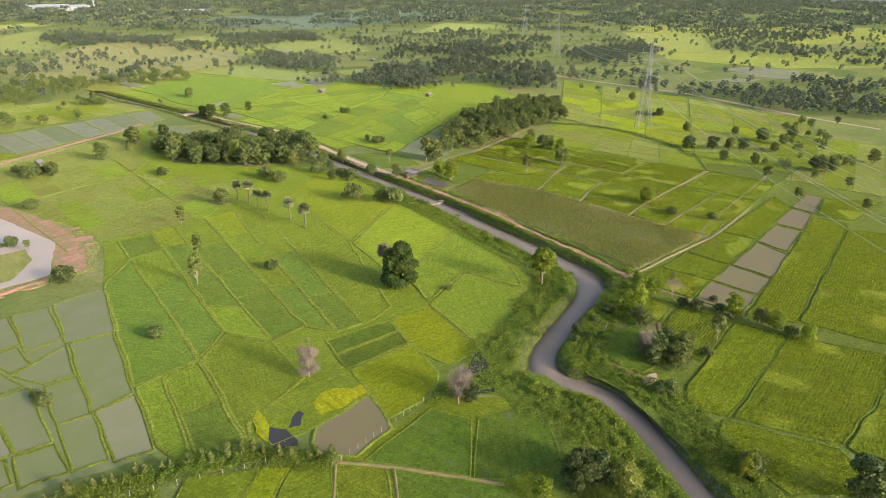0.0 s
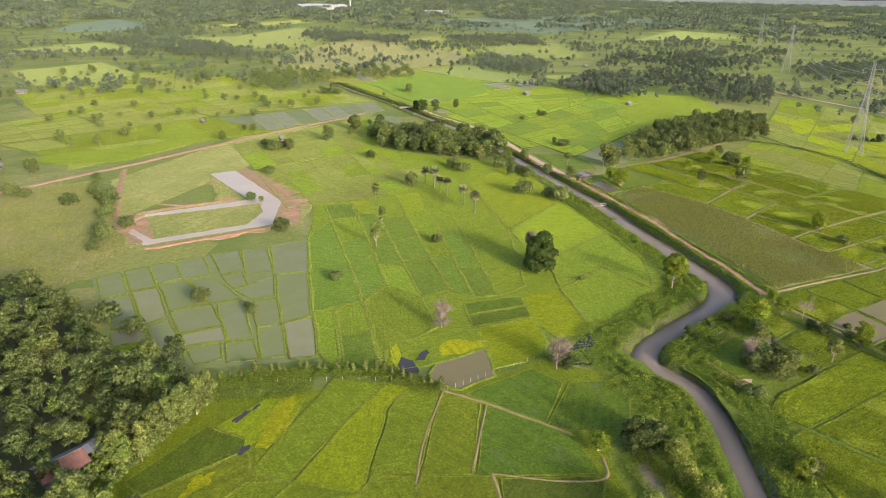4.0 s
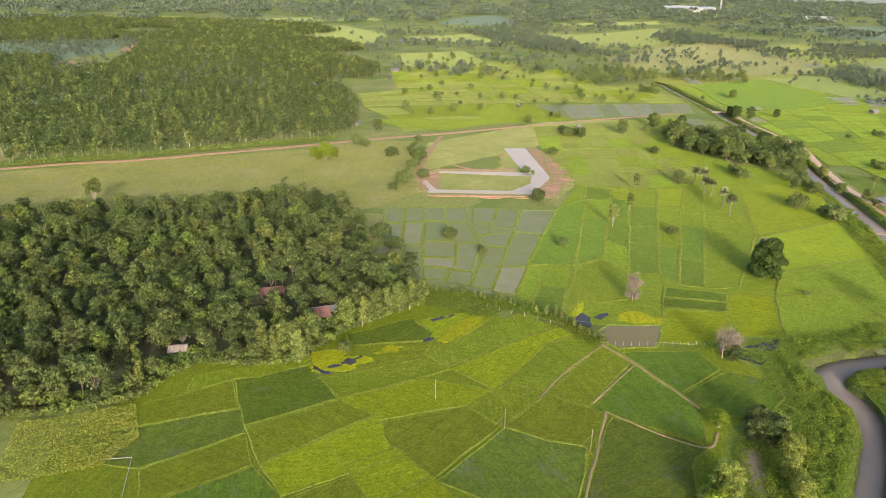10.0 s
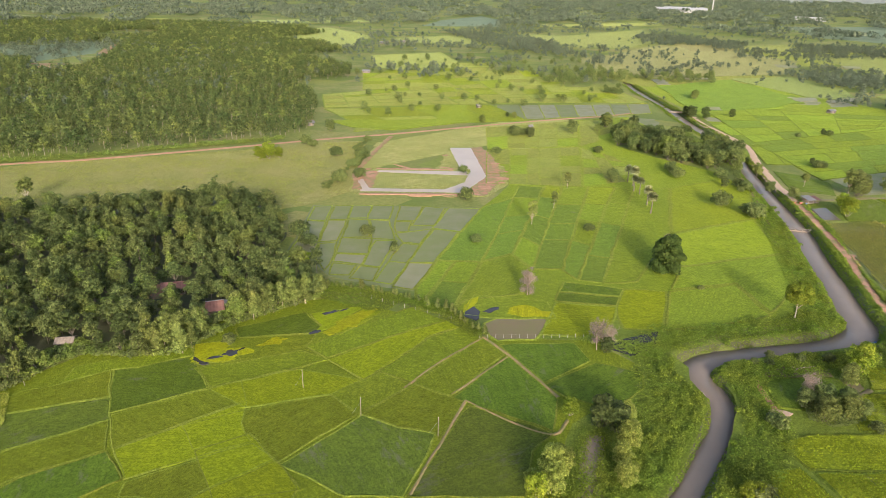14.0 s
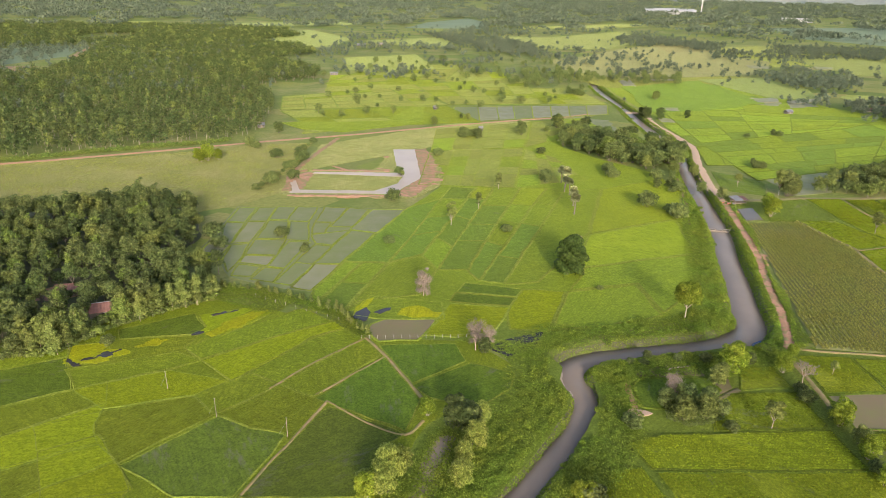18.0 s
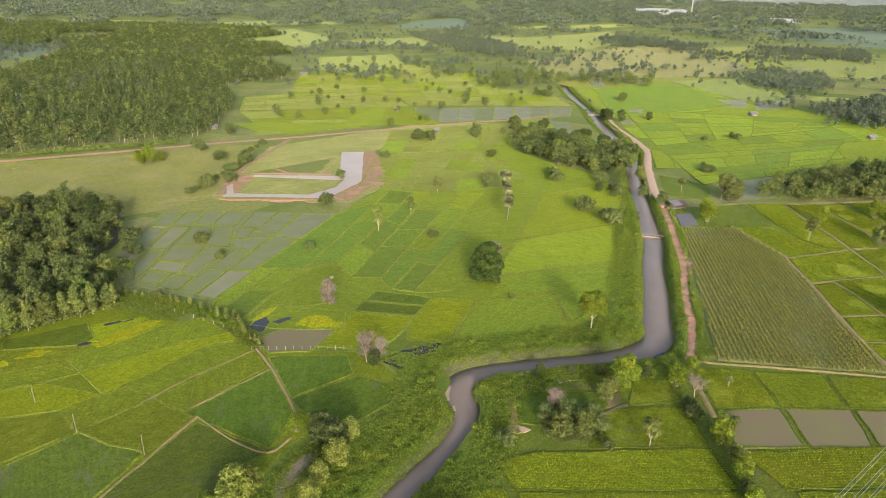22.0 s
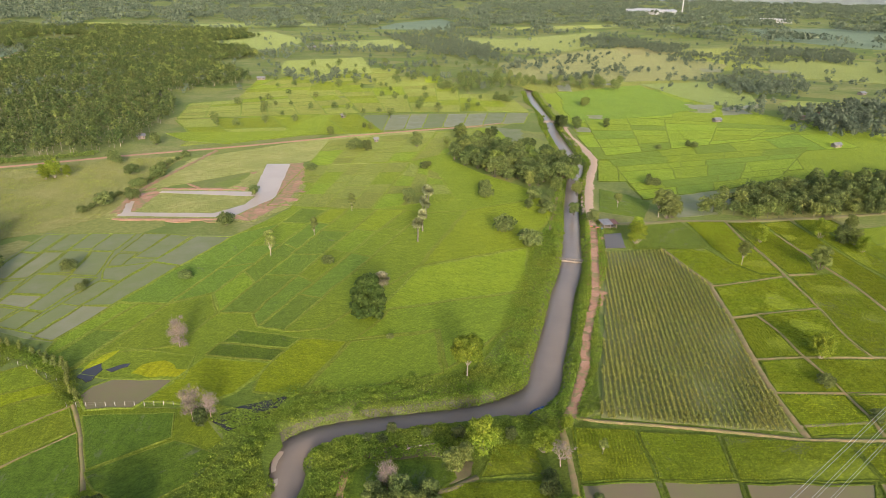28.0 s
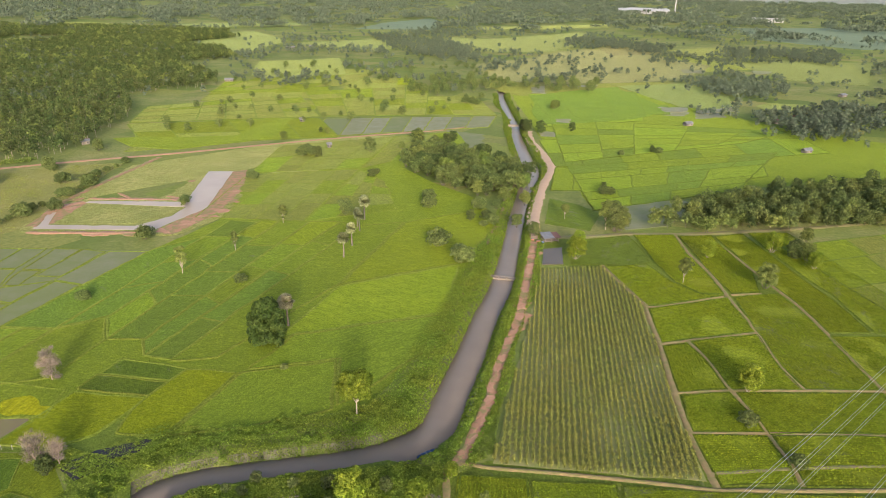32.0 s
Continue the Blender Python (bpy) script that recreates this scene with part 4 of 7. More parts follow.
# row of flooded paddies beyond the red road
field("flood", [(2, 565), (22.5, 567), (21.5, 506), (3.5, 500.5)])
field("bare", [(22.5, 567.5), (39, 569.5), (36.5, 510.5), (21.5, 505)])
field("bare", [(39, 570), (53.5, 571.5), (49.5, 515.5), (36.5, 510)])
field("flood", [(53.5, 572.5), (69.5, 574), (64.5, 520), (49.5, 514.5)])
field("bare", [(69.5, 574.5), (86, 576.5), (79.5, 525), (64.5, 519)])
field("bare", [(86.5, 577), (102.5, 579), (95, 530), (79.5, 524)])
field("flood", [(102.5, 579.5), (118.5, 581), (110, 535), (95, 529)])
field("bare", [(118.5, 582), (137.5, 584), (128, 540.5), (110, 534)])

# ponds and weed patches by the dead tree
field("plain", [(-35.5, 187.2), (-31.7, 201.0), (-7.6, 197.1), (-6.5, 184.9), (-28.0, 185.1)], M_BUND, 0.2)
field("mud", [(-30.9, 176.6), (-29.1, 181.0), (-25.5, 184.6), (-10.2, 184.6), (-8.2, 183.3), (-11.9, 177.5), (-14.7, 172.0), (-26.2, 170.6)], M_BUND, 0.3)

# southern rice fields
field("rice", [(-31, 172), (-25, 163.5), (-40, 142.5), (-50, 147.5)], M_BUND, 0.13, 0.2)
field("dark", [(-24, 162.5), (-12.5, 141.5), (-16, 129), (-36, 139.5), (-39.5, 141.5)], M_BUND, 0.13, 0.2)
field("dark", [(-25.5, 168.5), (-3.5, 170), (-0.5, 160.5), (-15, 149)], M_BUND, 0.13, 0.2)
field("dark", [(-15, 148), (0.5, 159.5), (12.5, 154.5), (10.5, 147), (1, 137.5), (-10, 142.5)], M_BUND, 0.13, 0.2)
field("sparse", [(-36, 138.5), (-16, 128), (-22, 121.5), (-25, 107), (-49.5, 106.5), (-42.5, 124)], M_BUND, 0.13, 0.2)
field("rice", [(-50, 147), (-39.5, 141.5), (-37, 139.5), (-43, 125), (-44, 127.5), (-53, 129.5), (-62.5, 134)], M_BUND, 0.13, 0.2)
field("sparse", [(-62, 133.5), (-53, 129), (-44, 127), (-50, 106.5), (-62.5, 106.5), (-78, 115.5)], M_BUND, 0.13, 0.2)
field("rice", [(-64, 149), (-59, 152.5), (-50.5, 147), (-63, 134.5), (-71, 142.5)], M_BUND, 0.13, 0.2)
field("rice", [(-37, 178), (-31.5, 172.5), (-50.5, 148), (-59.5, 153), (-46, 171.5)], M_BUND, 0.13, 0.2)
field("yellow", [(-46.5, 172.5), (-37.5, 178.5), (-41.5, 182.5), (-58, 171.5), (-74.5, 158.5), (-63.5, 149.5), (-60, 153.5)], M_BUND, 0.13, 0.2)
field("rice", [(-52.5, 191), (-42, 182.5), (-58.5, 172), (-75, 159.5), (-82, 166), (-65.5, 180)], M_BUND, 0.13, 0.2)
field("yellow", [(-78, 176), (-68.5, 189), (-61.5, 187.5), (-73.5, 172.5)], M_BUND, 0.13, 0.2)
field("dark", [(-105, 176), (-86.5, 186.5), (-79, 176.5), (-81, 174), (-102.5, 170)], M_BUND, 0.13, 0.2)
field("rice", [(-102.5, 169.5), (-80.5, 173), (-82, 166), (-75.5, 158.5), (-82, 154), (-103, 144.5), (-108, 152)], M_BUND, 0.13, 0.2)
field("yellow", [(-81.5, 153.5), (-64, 149), (-71, 142.5), (-91.5, 136), (-103, 144)], M_BUND, 0.13, 0.2)
field("rice", [(-104, 128.5), (-90.5, 135), (-71, 142), (-63, 134), (-73, 123.5), (-79, 116), (-87.5, 126.5), (-92.5, 123), (-98.5, 120)], M_BUND, 0.13, 0.2)
field("yellow", [(-98, 119.5), (-87.5, 126), (-78, 115.5), (-71.5, 108), (-89, 104.5)], M_BUND, 0.13, 0.2)
field("yellow", [(-84.5, 185.5), (-69.5, 191.5), (-68.5, 189.5), (-78.5, 176.5)], M_BUND, 0.13, 0.2)
field("rice", [(-142, 145), (-132, 151.5), (-126.5, 140), (-153.5, 130.5), (-154, 134.5), (-149.5, 141.5)], M_BUND, 0.13, 0.2)
field("rice", [(-142, 153), (-128, 160), (-115.5, 165), (-112.5, 160), (-125.5, 153), (-131.5, 152), (-142, 145.5)], M_BUND, 0.13, 0.2)
field("dark", [(-131, 151.5), (-125.5, 153), (-112.5, 159.5), (-103.5, 144), (-123.5, 133)], M_BUND, 0.13, 0.2)
field("sparse", [(-153.5, 130), (-126, 139.5), (-122.5, 130.5), (-142, 118), (-150, 118.5), (-154.5, 126.5)], M_BUND, 0.13, 0.2)
field("rice", [(-141.5, 117.5), (-122.5, 130), (-118, 119.5), (-132.5, 110.5), (-137.5, 105), (-138, 108.5)], M_BUND, 0.13, 0.2)
field("dark", [(-132, 110), (-117.5, 119), (-110.5, 110.5), (-118, 104), (-136.5, 103.5)], M_BUND, 0.13, 0.2)
field("rice", [(-123, 132), (-103, 143.5), (-95.5, 147.5), (-92, 139), (-116.5, 120)], M_BUND, 0.13, 0.2)
field("yellow", [(-116, 119.5), (-91.5, 138.5), (-90.5, 130), (-86.5, 123), (-110, 110.5)], M_BUND, 0.13, 0.2)
field("rice", [(-109.5, 109.5), (-86, 122.5), (-79.5, 117.5), (-95.5, 104.5), (-108.5, 105)], M_BUND, 0.13, 0.2)
field("yellow", [(-95.5, 104), (-79, 117), (-72.5, 108.5), (-73.5, 104.5)], M_BUND, 0.13, 0.2)
field("rice", [(-102.5, 144), (-110, 153.5), (-97.5, 157), (-83, 163.5), (-74.5, 158.5), (-95.5, 148)], M_BUND, 0.13, 0.2)
field("weed", [(-114.5, 165.5), (-105.5, 168), (-98.5, 158), (-110.5, 155)], M_BUND, 0.13, 0.2)

# fields inside and east of the river bend
for kind_, pts in (("tuft", [(95.8, 165.8), (111.4, 164.6), (111.0, 147.6), (94.3, 146.9)]), ("tuft_wet", [(112.1, 164.1), (130.6, 163.1), (128.7, 147.9), (111.8, 147.3)]), ("tuft_wet", [(131.8, 162.7), (151.6, 160.8), (161.1, 160.6), (161.5, 148.0), (129.7, 147.4)]),
                   ("tuft", [(162.1, 160.6), (225, 159), (214, 149), (162.7, 148.3)]), ("wetmud", [(94.0, 145.9), (110.7, 146.8), (110.2, 132.1), (93.5, 131.1)]), ("wetmud", [(112.5, 146.9), (129.3, 146.7), (126.5, 132), (111.5, 132)]), ("wetmud", [(130.5, 146.5), (159, 146.5), (153, 134), (128.3, 132.2)]),
                   ("wetmud", [(160.5, 147), (185, 147), (184, 137), (157, 135.5)]), ("wetmud", [(187, 148), (212.5, 148), (210.5, 139), (186, 137)]), ("wetmud", [(214.5, 148.5), (241, 149), (240, 142), (213, 139)]),
                   ("dark", [(43, 139.5), (44.3, 149), (47.4, 152.8), (65.6, 153.2), (66.8, 147.6), (62.3, 143.0), (52.2, 138.7)]), ("tuft_wet", [(76.6, 159.0), (86.0, 159.3), (86.4, 149.0), (72.1, 148.2)]), ("tuft_wet", [(63.0, 144.0), (71.3, 146.4), (86.4, 146.7), (87.4, 133.5), (85.8, 131.8), (58.5, 130.4)]),
                   ("tuft", [(36.2, 125.5), (46.0, 128.5), (59.5, 129.2), (87.0, 131.0), (87.8, 117.4), (68.6, 116.4), (39.4, 116.6)]), ("tuft", [(40.0, 115.4), (88.6, 116.4), (95.4, 94.4), (76.3, 91.4), (45.3, 94.7)]), ("tuft", [(37.2, 116.8), (43.4, 95.2), (34.3, 84.9), (21.8, 98.6), (30, 116)]),
                   ("tuft", [(45.5, 93.5), (74.5, 91), (78, 85.5), (37.5, 80.5)]), ("tuft", [(93.5, 129.5), (155, 134), (204.5, 137.5), (206.5, 124.5), (98.5, 117.6)]), ("tuft", [(100.2, 116.4), (199, 123), (206.5, 97.5), (101.5, 86), (101.5, 95)]), ("tuft", [(210.5, 137), (238.5, 141), (249, 119.5), (212, 124)])):
    field(kind_, pts, M_BUND_GREEN, 0.18, 0.24)

# fields beyond the row crop
for kind_, pts in (("sparse", [(143.0, 284.3), (150.6, 309.5), (173.8, 316.3), (175.6, 300), (174.6, 287.3), (168.7, 284.0)]), ("tuft", [(176.7, 317.1), (194.2, 317.8), (192.5, 297.0), (193.7, 278.1), (193.0, 259.8), (184.9, 260.1), (178.9, 269.1), (176.8, 285.5)]),
                   ("tuft_wet", [(156.0, 282.3), (172.7, 285.3), (177.1, 270.1), (184.5, 259.1), (192.2, 258.3), (162.9, 249.5), (158.8, 265.7)]), ("tuft", [(162.8, 247.6), (192.8, 256.4), (192.0, 232.3), (167.4, 227.6), (159.9, 225.0)]),
                   ("tuft", [(159.7, 222.7), (167.7, 225.2), (170.0, 214.0), (170.0, 200.6), (156.6, 199.0)]), ("tuft", [(169.2, 226.1), (191.9, 230.7), (189.8, 211), (190.6, 200.6), (171.2, 200.3), (171.0, 214.0)]), ("tuft", [(156.5, 197.5), (170.1, 198.7), (171.6, 190.4), (171.7, 182.4), (154.2, 181.8)]),
                   ("tuft", [(172.1, 198.4), (212, 199), (210, 181.8), (172.8, 181.6)]), ("tuft", [(153.6, 180.5), (171.7, 180.8), (172.3, 171.0), (171.1, 164.2), (153.9, 163.1)]), ("tuft", [(173.2, 180.6), (214, 180.5), (212, 163.5), (172.8, 163.1), (173.5, 170.8)]),
                   ("tuft", [(196, 316.5), (210.9, 317.7), (210.1, 301.0), (211.8, 278.7), (206.5, 261.3), (195.9, 260.4), (195.2, 279.4)]), ("tuft_wet", [(195.6, 256.8), (212.6, 260.4), (214.3, 247.6), (213.4, 228.8), (212, 200.4), (192.3, 200.7), (190.9, 212.0), (192.9, 231.9)]),
                   ("tuft", [(212.0, 316.2), (225.4, 320.5), (226.6, 300.2), (228.3, 269.5), (230.1, 255.3), (229, 232.5), (215.8, 232.5), (215.8, 251.9), (214.5, 264.7), (213.0, 281.1), (212.3, 303.1)]),
                   ("tuft_wet", [(228.5, 321.4), (246, 322), (252, 262), (250, 232), (230.5, 232.4), (232, 258.9), (230.0, 272.3), (228.4, 298.9)]), ("tuft", [(214.5, 230), (250, 230), (250, 201), (213.5, 200.5)]), ("tuft_wet", [(215, 198), (250, 198), (248, 165), (214, 164)])):
    field(kind_, pts, M_BUND_GREEN, 0.22, 0.24)
field("pale", [(1259, 741.5), (1190.5, 498), (1150, 375.5), (1322.5, 283), (1804.5, 357), (1468, 815.5)], None)
field("pale", [(891, 523.5), (1027.5, 361), (1033, 238.5), (873.5, 214), (769, 306), (777, 448)], None)
field("bare", [(691, 341.5), (730.5, 271.5), (688, 250.5), (668, 283.5)], None)
field("yellow", [(537.5, 215), (598.5, 171.5), (564, 166.5)], None)

# broad fields across the canal
field("sparse", [(139.5, 331), (158.5, 322), (168, 345), (160, 358.5), (147.5, 368)], None)
field("flood", [(170.5, 362), (208, 376), (220, 361), (195.5, 329), (175, 323.5)], None)

# far fields between the woods; green and yellow crops carry haze in their colour
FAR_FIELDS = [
    (M_GREEN_HAZED, [(-396, 1323), (-280, 1434), (-170, 1239), (-186, 1041), (-272, 996)], "far green field between woods"),
    (M_YELLOW_HAZED, [(-141, 929), (-47, 983), (-16, 819), (-87, 782), (-120, 802)], "far green field with scattered trees"),
    (M_GREEN_HAZED, [(-148, 1198), (74, 1359), (82, 1144), (-16, 1101), (-110, 1142)], "far green field between woods"),
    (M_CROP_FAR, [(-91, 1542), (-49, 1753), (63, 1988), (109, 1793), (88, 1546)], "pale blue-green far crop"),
    (M_GREEN_HAZED, [(102, 1364), (191, 1328), (397, 1542), (368, 1286), (259, 1106), (124, 1087)], "far green field between woods"),
    (M_YELLOW_HAZED, [(168, 1637), (522, 1848), (502, 1712), (176, 1565)], "narrow bright far field"),
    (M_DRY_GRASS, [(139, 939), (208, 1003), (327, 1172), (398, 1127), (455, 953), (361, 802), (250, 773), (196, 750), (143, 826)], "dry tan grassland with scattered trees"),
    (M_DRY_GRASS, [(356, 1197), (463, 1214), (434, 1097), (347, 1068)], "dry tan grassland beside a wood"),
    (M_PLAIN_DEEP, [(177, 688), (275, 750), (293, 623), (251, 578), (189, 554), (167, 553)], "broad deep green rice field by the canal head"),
    (M_YELLOW_HAZED, [(438, 1151), (584, 1233), (547, 1114), (437, 1081)], "bright yellow-green far field"),
    (M_GREEN_HAZED, [(461, 1053), (706, 1011), (565, 787), (490, 824), (491, 964)], "pale green far grassland"),
    (M_YELLOW_HAZED, [(375, 647), (398, 661), (448, 659), (428, 634), (377, 624)], "small yellow field before a wood"),
    (M_GREEN_HAZED, [(278, 758), (361, 784), (374, 699), (348, 627), (305, 635)], "green far field beside pools"),
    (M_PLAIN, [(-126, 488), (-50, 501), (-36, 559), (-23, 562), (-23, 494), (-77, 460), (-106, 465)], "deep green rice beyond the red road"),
    (M_GREEN_HAZED, [(-505, 1600), (-300, 1750), (-200, 1650), (-420, 1500)], "pale far field between woods"),
    (M_YELLOW_HAZED, [(-900, 1550), (-700, 1640), (-600, 1560), (-800, 1480)], "yellow far field between woods"),
    (M_GREEN_HAZED, [(860, 1000), (1216, 1206), (1235, 1030), (1150, 970)], "pale far field between woods"),
    (M_YELLOW_HAZED, [(1202, 726), (1258, 586), (900, 426), (863, 502)], "bright far rice on the eastern plain"),
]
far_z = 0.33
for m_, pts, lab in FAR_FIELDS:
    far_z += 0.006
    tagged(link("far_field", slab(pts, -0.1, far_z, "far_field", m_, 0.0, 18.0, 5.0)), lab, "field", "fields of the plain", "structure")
far_z = 0.5
for pts in ([(186, 741), (201, 751), (194, 700), (182, 703)], [(227, 758), (261, 765), (258, 752), (226, 745)], [(284, 634), (310, 633), (302, 612), (284, 611)], [(399, 910), (427, 901), (412, 872), (389, 875)],
            [(431, 791), (459, 789), (447, 771)], [(311, 619), (356, 640), (348, 622), (312, 603)], [(184, 573), (196, 574), (193, 559), (184, 561)], [(488, 908), (510, 900), (496, 876), (476, 874)]):
    far_z += 0.004
    tagged(link("far_pool", slab(pts, -0.1, far_z, "far_pool", M_FLOOD_BARE, 0.0, 4.0, 4.0)), "shallow pale pool on the far plain", "pool", "pools of the plain", "structure")

# blocks of small far paddies
far_base = link("rice_field", slab([(166, 362), (160, 700), (290, 690), (360, 545), (430, 480), (380, 410), (300, 400), (215, 380)], -0.1, 0.06, "rice_field", M_PLAIN, 0.0, 12.0, 3.0))
tagged(far_base, "broad green rice plain across the canal", "field", kind="structure")
paddies([(150.5, 382), (195, 384), (203.5, 430), (160, 427.5)], 3, 1, ["plain", "plain", "deep"], 162, M_BUND_GREEN, 0.3)
paddies([(195, 384), (280, 414), (300.5, 469.5), (203.5, 430)], 3, 2, ["plain", "plain", "deep"], 163, M_BUND_GREEN, 0.3)
paddies([(161, 430.5), (227.5, 438.5), (238.5, 513.5), (160.5, 499)], 3, 2, ["plain", "plain", "deep"], 164, M_BUND_GREEN, 0.3)
paddies([(228.5, 441), (348.5, 472.5), (354, 541.5), (240, 517.5)], 4, 2, ["plain", "plain", "deep"], 165, M_BUND_GREEN, 0.3)
paddies([(173.5, 544.5), (254, 573), (284.5, 684), (172.5, 642)], 3, 3, ["plain", "plain", "deep"], 166, M_BUND_GREEN, 0.3)
paddies([(-78, 512), (-13, 566), (-13.5, 646), (-66.5, 640)], 3, 3, ["pale", "rice", "pale"], 167)
paddies([(-1.5, 572.5), (78.5, 586), (68.5, 672.5), (-3.5, 664.5)], 4, 3, ["pale", "yellow", "rice"], 168)
paddies([(-104.5, 451.5), (-20.5, 494), (-31, 554), (-102.5, 523.5)], 4, 2, ["rice", "pale", "dark"], 169)
paddies([(81.5, 589), (138, 586.5), (125.5, 679.5), (74.5, 673.5)], 3, 3, ["rice", "pale"], 170)
paddies([(-118.5, 634), (-9, 663.5), (-29, 786), (-131.5, 748.5)], 4, 3, ["pale", "rice"], 171)
paddies([(-4, 671.5), (69, 680), (62.5, 798.5), (-3.5, 789.5)], 3, 3, ["pale", "yellow"], 172)
paddies([(307.5, 294.5), (270.5, 183.5), (377.5, 191.5), (386, 284.5)], 5, 4, ["rice", "pale", "yellow"], 174)
paddies([(261, 161), (260.5, 119.5), (382.5, 138.5), (385.5, 183)], 3, 3, ["rice", "pale"], 175)
paddies([(321.5, 302), (385.5, 289), (467.5, 358), (398.5, 364.5)], 3, 3, ["pale", "yellow"], 176)

# quilted paddies of the plain
paddies([(327, 337), (292, 224), (481, 303), (498, 436)], 3, 8, ["pale", "rice", "yellow", "pale"], 180, M_ROUGH, 0.4)
paddies([(288, 221), (325, 163), (437, 194), (478, 300)], 3, 6, ["pale", "rice"], 181, M_ROUGH, 0.4)
paddies([(236, 305), (250, 201), (287, 222), (318, 330)], 5, 3, ["rice", "pale"], 182, M_ROUGH, 0.4)
paddies([(252, 200), (250, 165), (322, 164), (286, 220)], 2, 3, ["rice", "sparse"], 183, M_ROUGH, 0.4)
paddies([(-101, 471), (22.5, 500), (-3, 566), (-138, 533)], 4, 2, ["rice", "rice", "pale"], 184, M_ROUGH, 0.4)
paddies([(-139, 538), (-3.5, 571), (-40, 675), (-152, 604)], 6, 5, ["pale", "rice", "pale", "pale"], 185, M_ROUGH, 0.4)
paddies([(-3, 575), (80, 582), (81, 742), (-37, 693)], 4, 6, ["pale", "pale", "rice"], 186, M_ROUGH, 0.4)
paddies([(-128, 684), (-3, 734), (22, 878), (-94, 836)], 4, 5, ["pale", "rice"], 187, M_ROUGH, 0.4)
paddies([(180, 581), (285, 602), (317, 728), (178, 697)], 4, 3, ["plain", "plain", "deep"], 188, M_BUND_GREEN, 0.3)
paddies([(168, 440), (300, 497), (354, 538), (180, 575)], 5, 5, ["plain", "plain", "deep"], 189, M_BUND_GREEN, 0.3)
paddies([(168, 430), (166, 350), (250, 385), (313, 472)], 5, 4, ["plain", "plain", "deep"], 190, M_BUND_GREEN, 0.3)


# ---- square pond plot with its red banks ----
def patch(name, pts, z, mat, label, category, kind="structure", edge=0.8, step=4.0, thick=0.3):
    ob = link(name, slab(pts, z - thick, z, name, mat, 0, step, edge))
    return tagged(ob, label, category, kind=kind)


patch("meadow_west", [(-286, 346), (-160, 397), (-122, 419), (-93, 425), (-89, 316), (-103, 296), (-119, 284), (-146, 308), (-187, 292), (-252, 277), (-420, 240), (-420, 285)], 0.08, M_MEADOW,
      "dry yellow-green rough meadow beside the woods", "meadow", edge=1.5)
patch("meadow_south_wood", [(-105, 236), (-88, 216), (-83, 196), (-100, 190), (-112, 205), (-110, 232)], 0.08, M_MEADOW, "rough olive grass beside the wood", "meadow", edge=1.0)
patch("plot_grass", [(-86, 420), (0, 494), (60, 508), (14, 395), (5, 399), (-12, 420), (-90, 352)], 0.09, M_MEADOW, "rough dry grass plot behind the pond", "meadow", edge=1.5)
patch("earth_bank", [(-91, 349), (-79, 358.5), (-46, 357.5), (-43, 380), (-41, 402), (-40, 412), (-22, 413), (-7, 362), (-9, 330), (-20, 310), (-40, 310), (-88, 312)], 0.2, M_MEADOW, "trodden dry grass banks round the square pond", "bank", edge=3.0)
POND = [(-38.5, 409), (-25, 410), (-19, 346), (-32, 316), (-84, 315.5), (-88, 336), (-85, 337), (-80, 320.5), (-42, 320.5), (-31, 334), (-29, 347), (-79, 351), (-78, 354.5), (-32, 354.5)]
patch("pond", POND, 0.26, M_POND, "pale brown silty water in an L-shaped pond", "pond", edge=0.6, step=2.5)
patch("pond_island", [(-77, 348), (-33, 344), (-35, 335), (-44, 323), (-78, 323)], 0.3, M_MEADOW, "dry grass island inside the pond", "grass", edge=0.8)
patch("pond_house", [(131.8, 283.8), (134.4, 299.7), (142.4, 301.6), (140.0, 284.2)], 0.26, M_BROWN_POND, "small dark square pond below the hut", "pond", edge=0.3)
patch("pond_grey_tree", [(6, 168), (14, 174), (24, 178), (20, 168), (12, 163)], 0.12, M_DARKWATER, "dark pool among bank weeds", "pond", edge=1.0, step=2.0)
patch("pond_creek", [(-7.5, 128.5), (-10, 123.7), (-12, 116), (-14.5, 107), (-15, 99), (-9, 99), (-8.8, 107), (-8, 112.6), (-5.5, 121.8), (-4, 127)], 0.12, M_RIVER, "brown creek pool under the trees", "pond", edge=1.0, step=2.0)

creek_edge = dense([(-7.5, 128.5), (-10, 123.7), (-12, 116), (-14.5, 107), (-15, 99), (-9, 99), (-8.8, 107), (-8, 112.6), (-5.5, 121.8), (-4, 127)], 0.012, True)
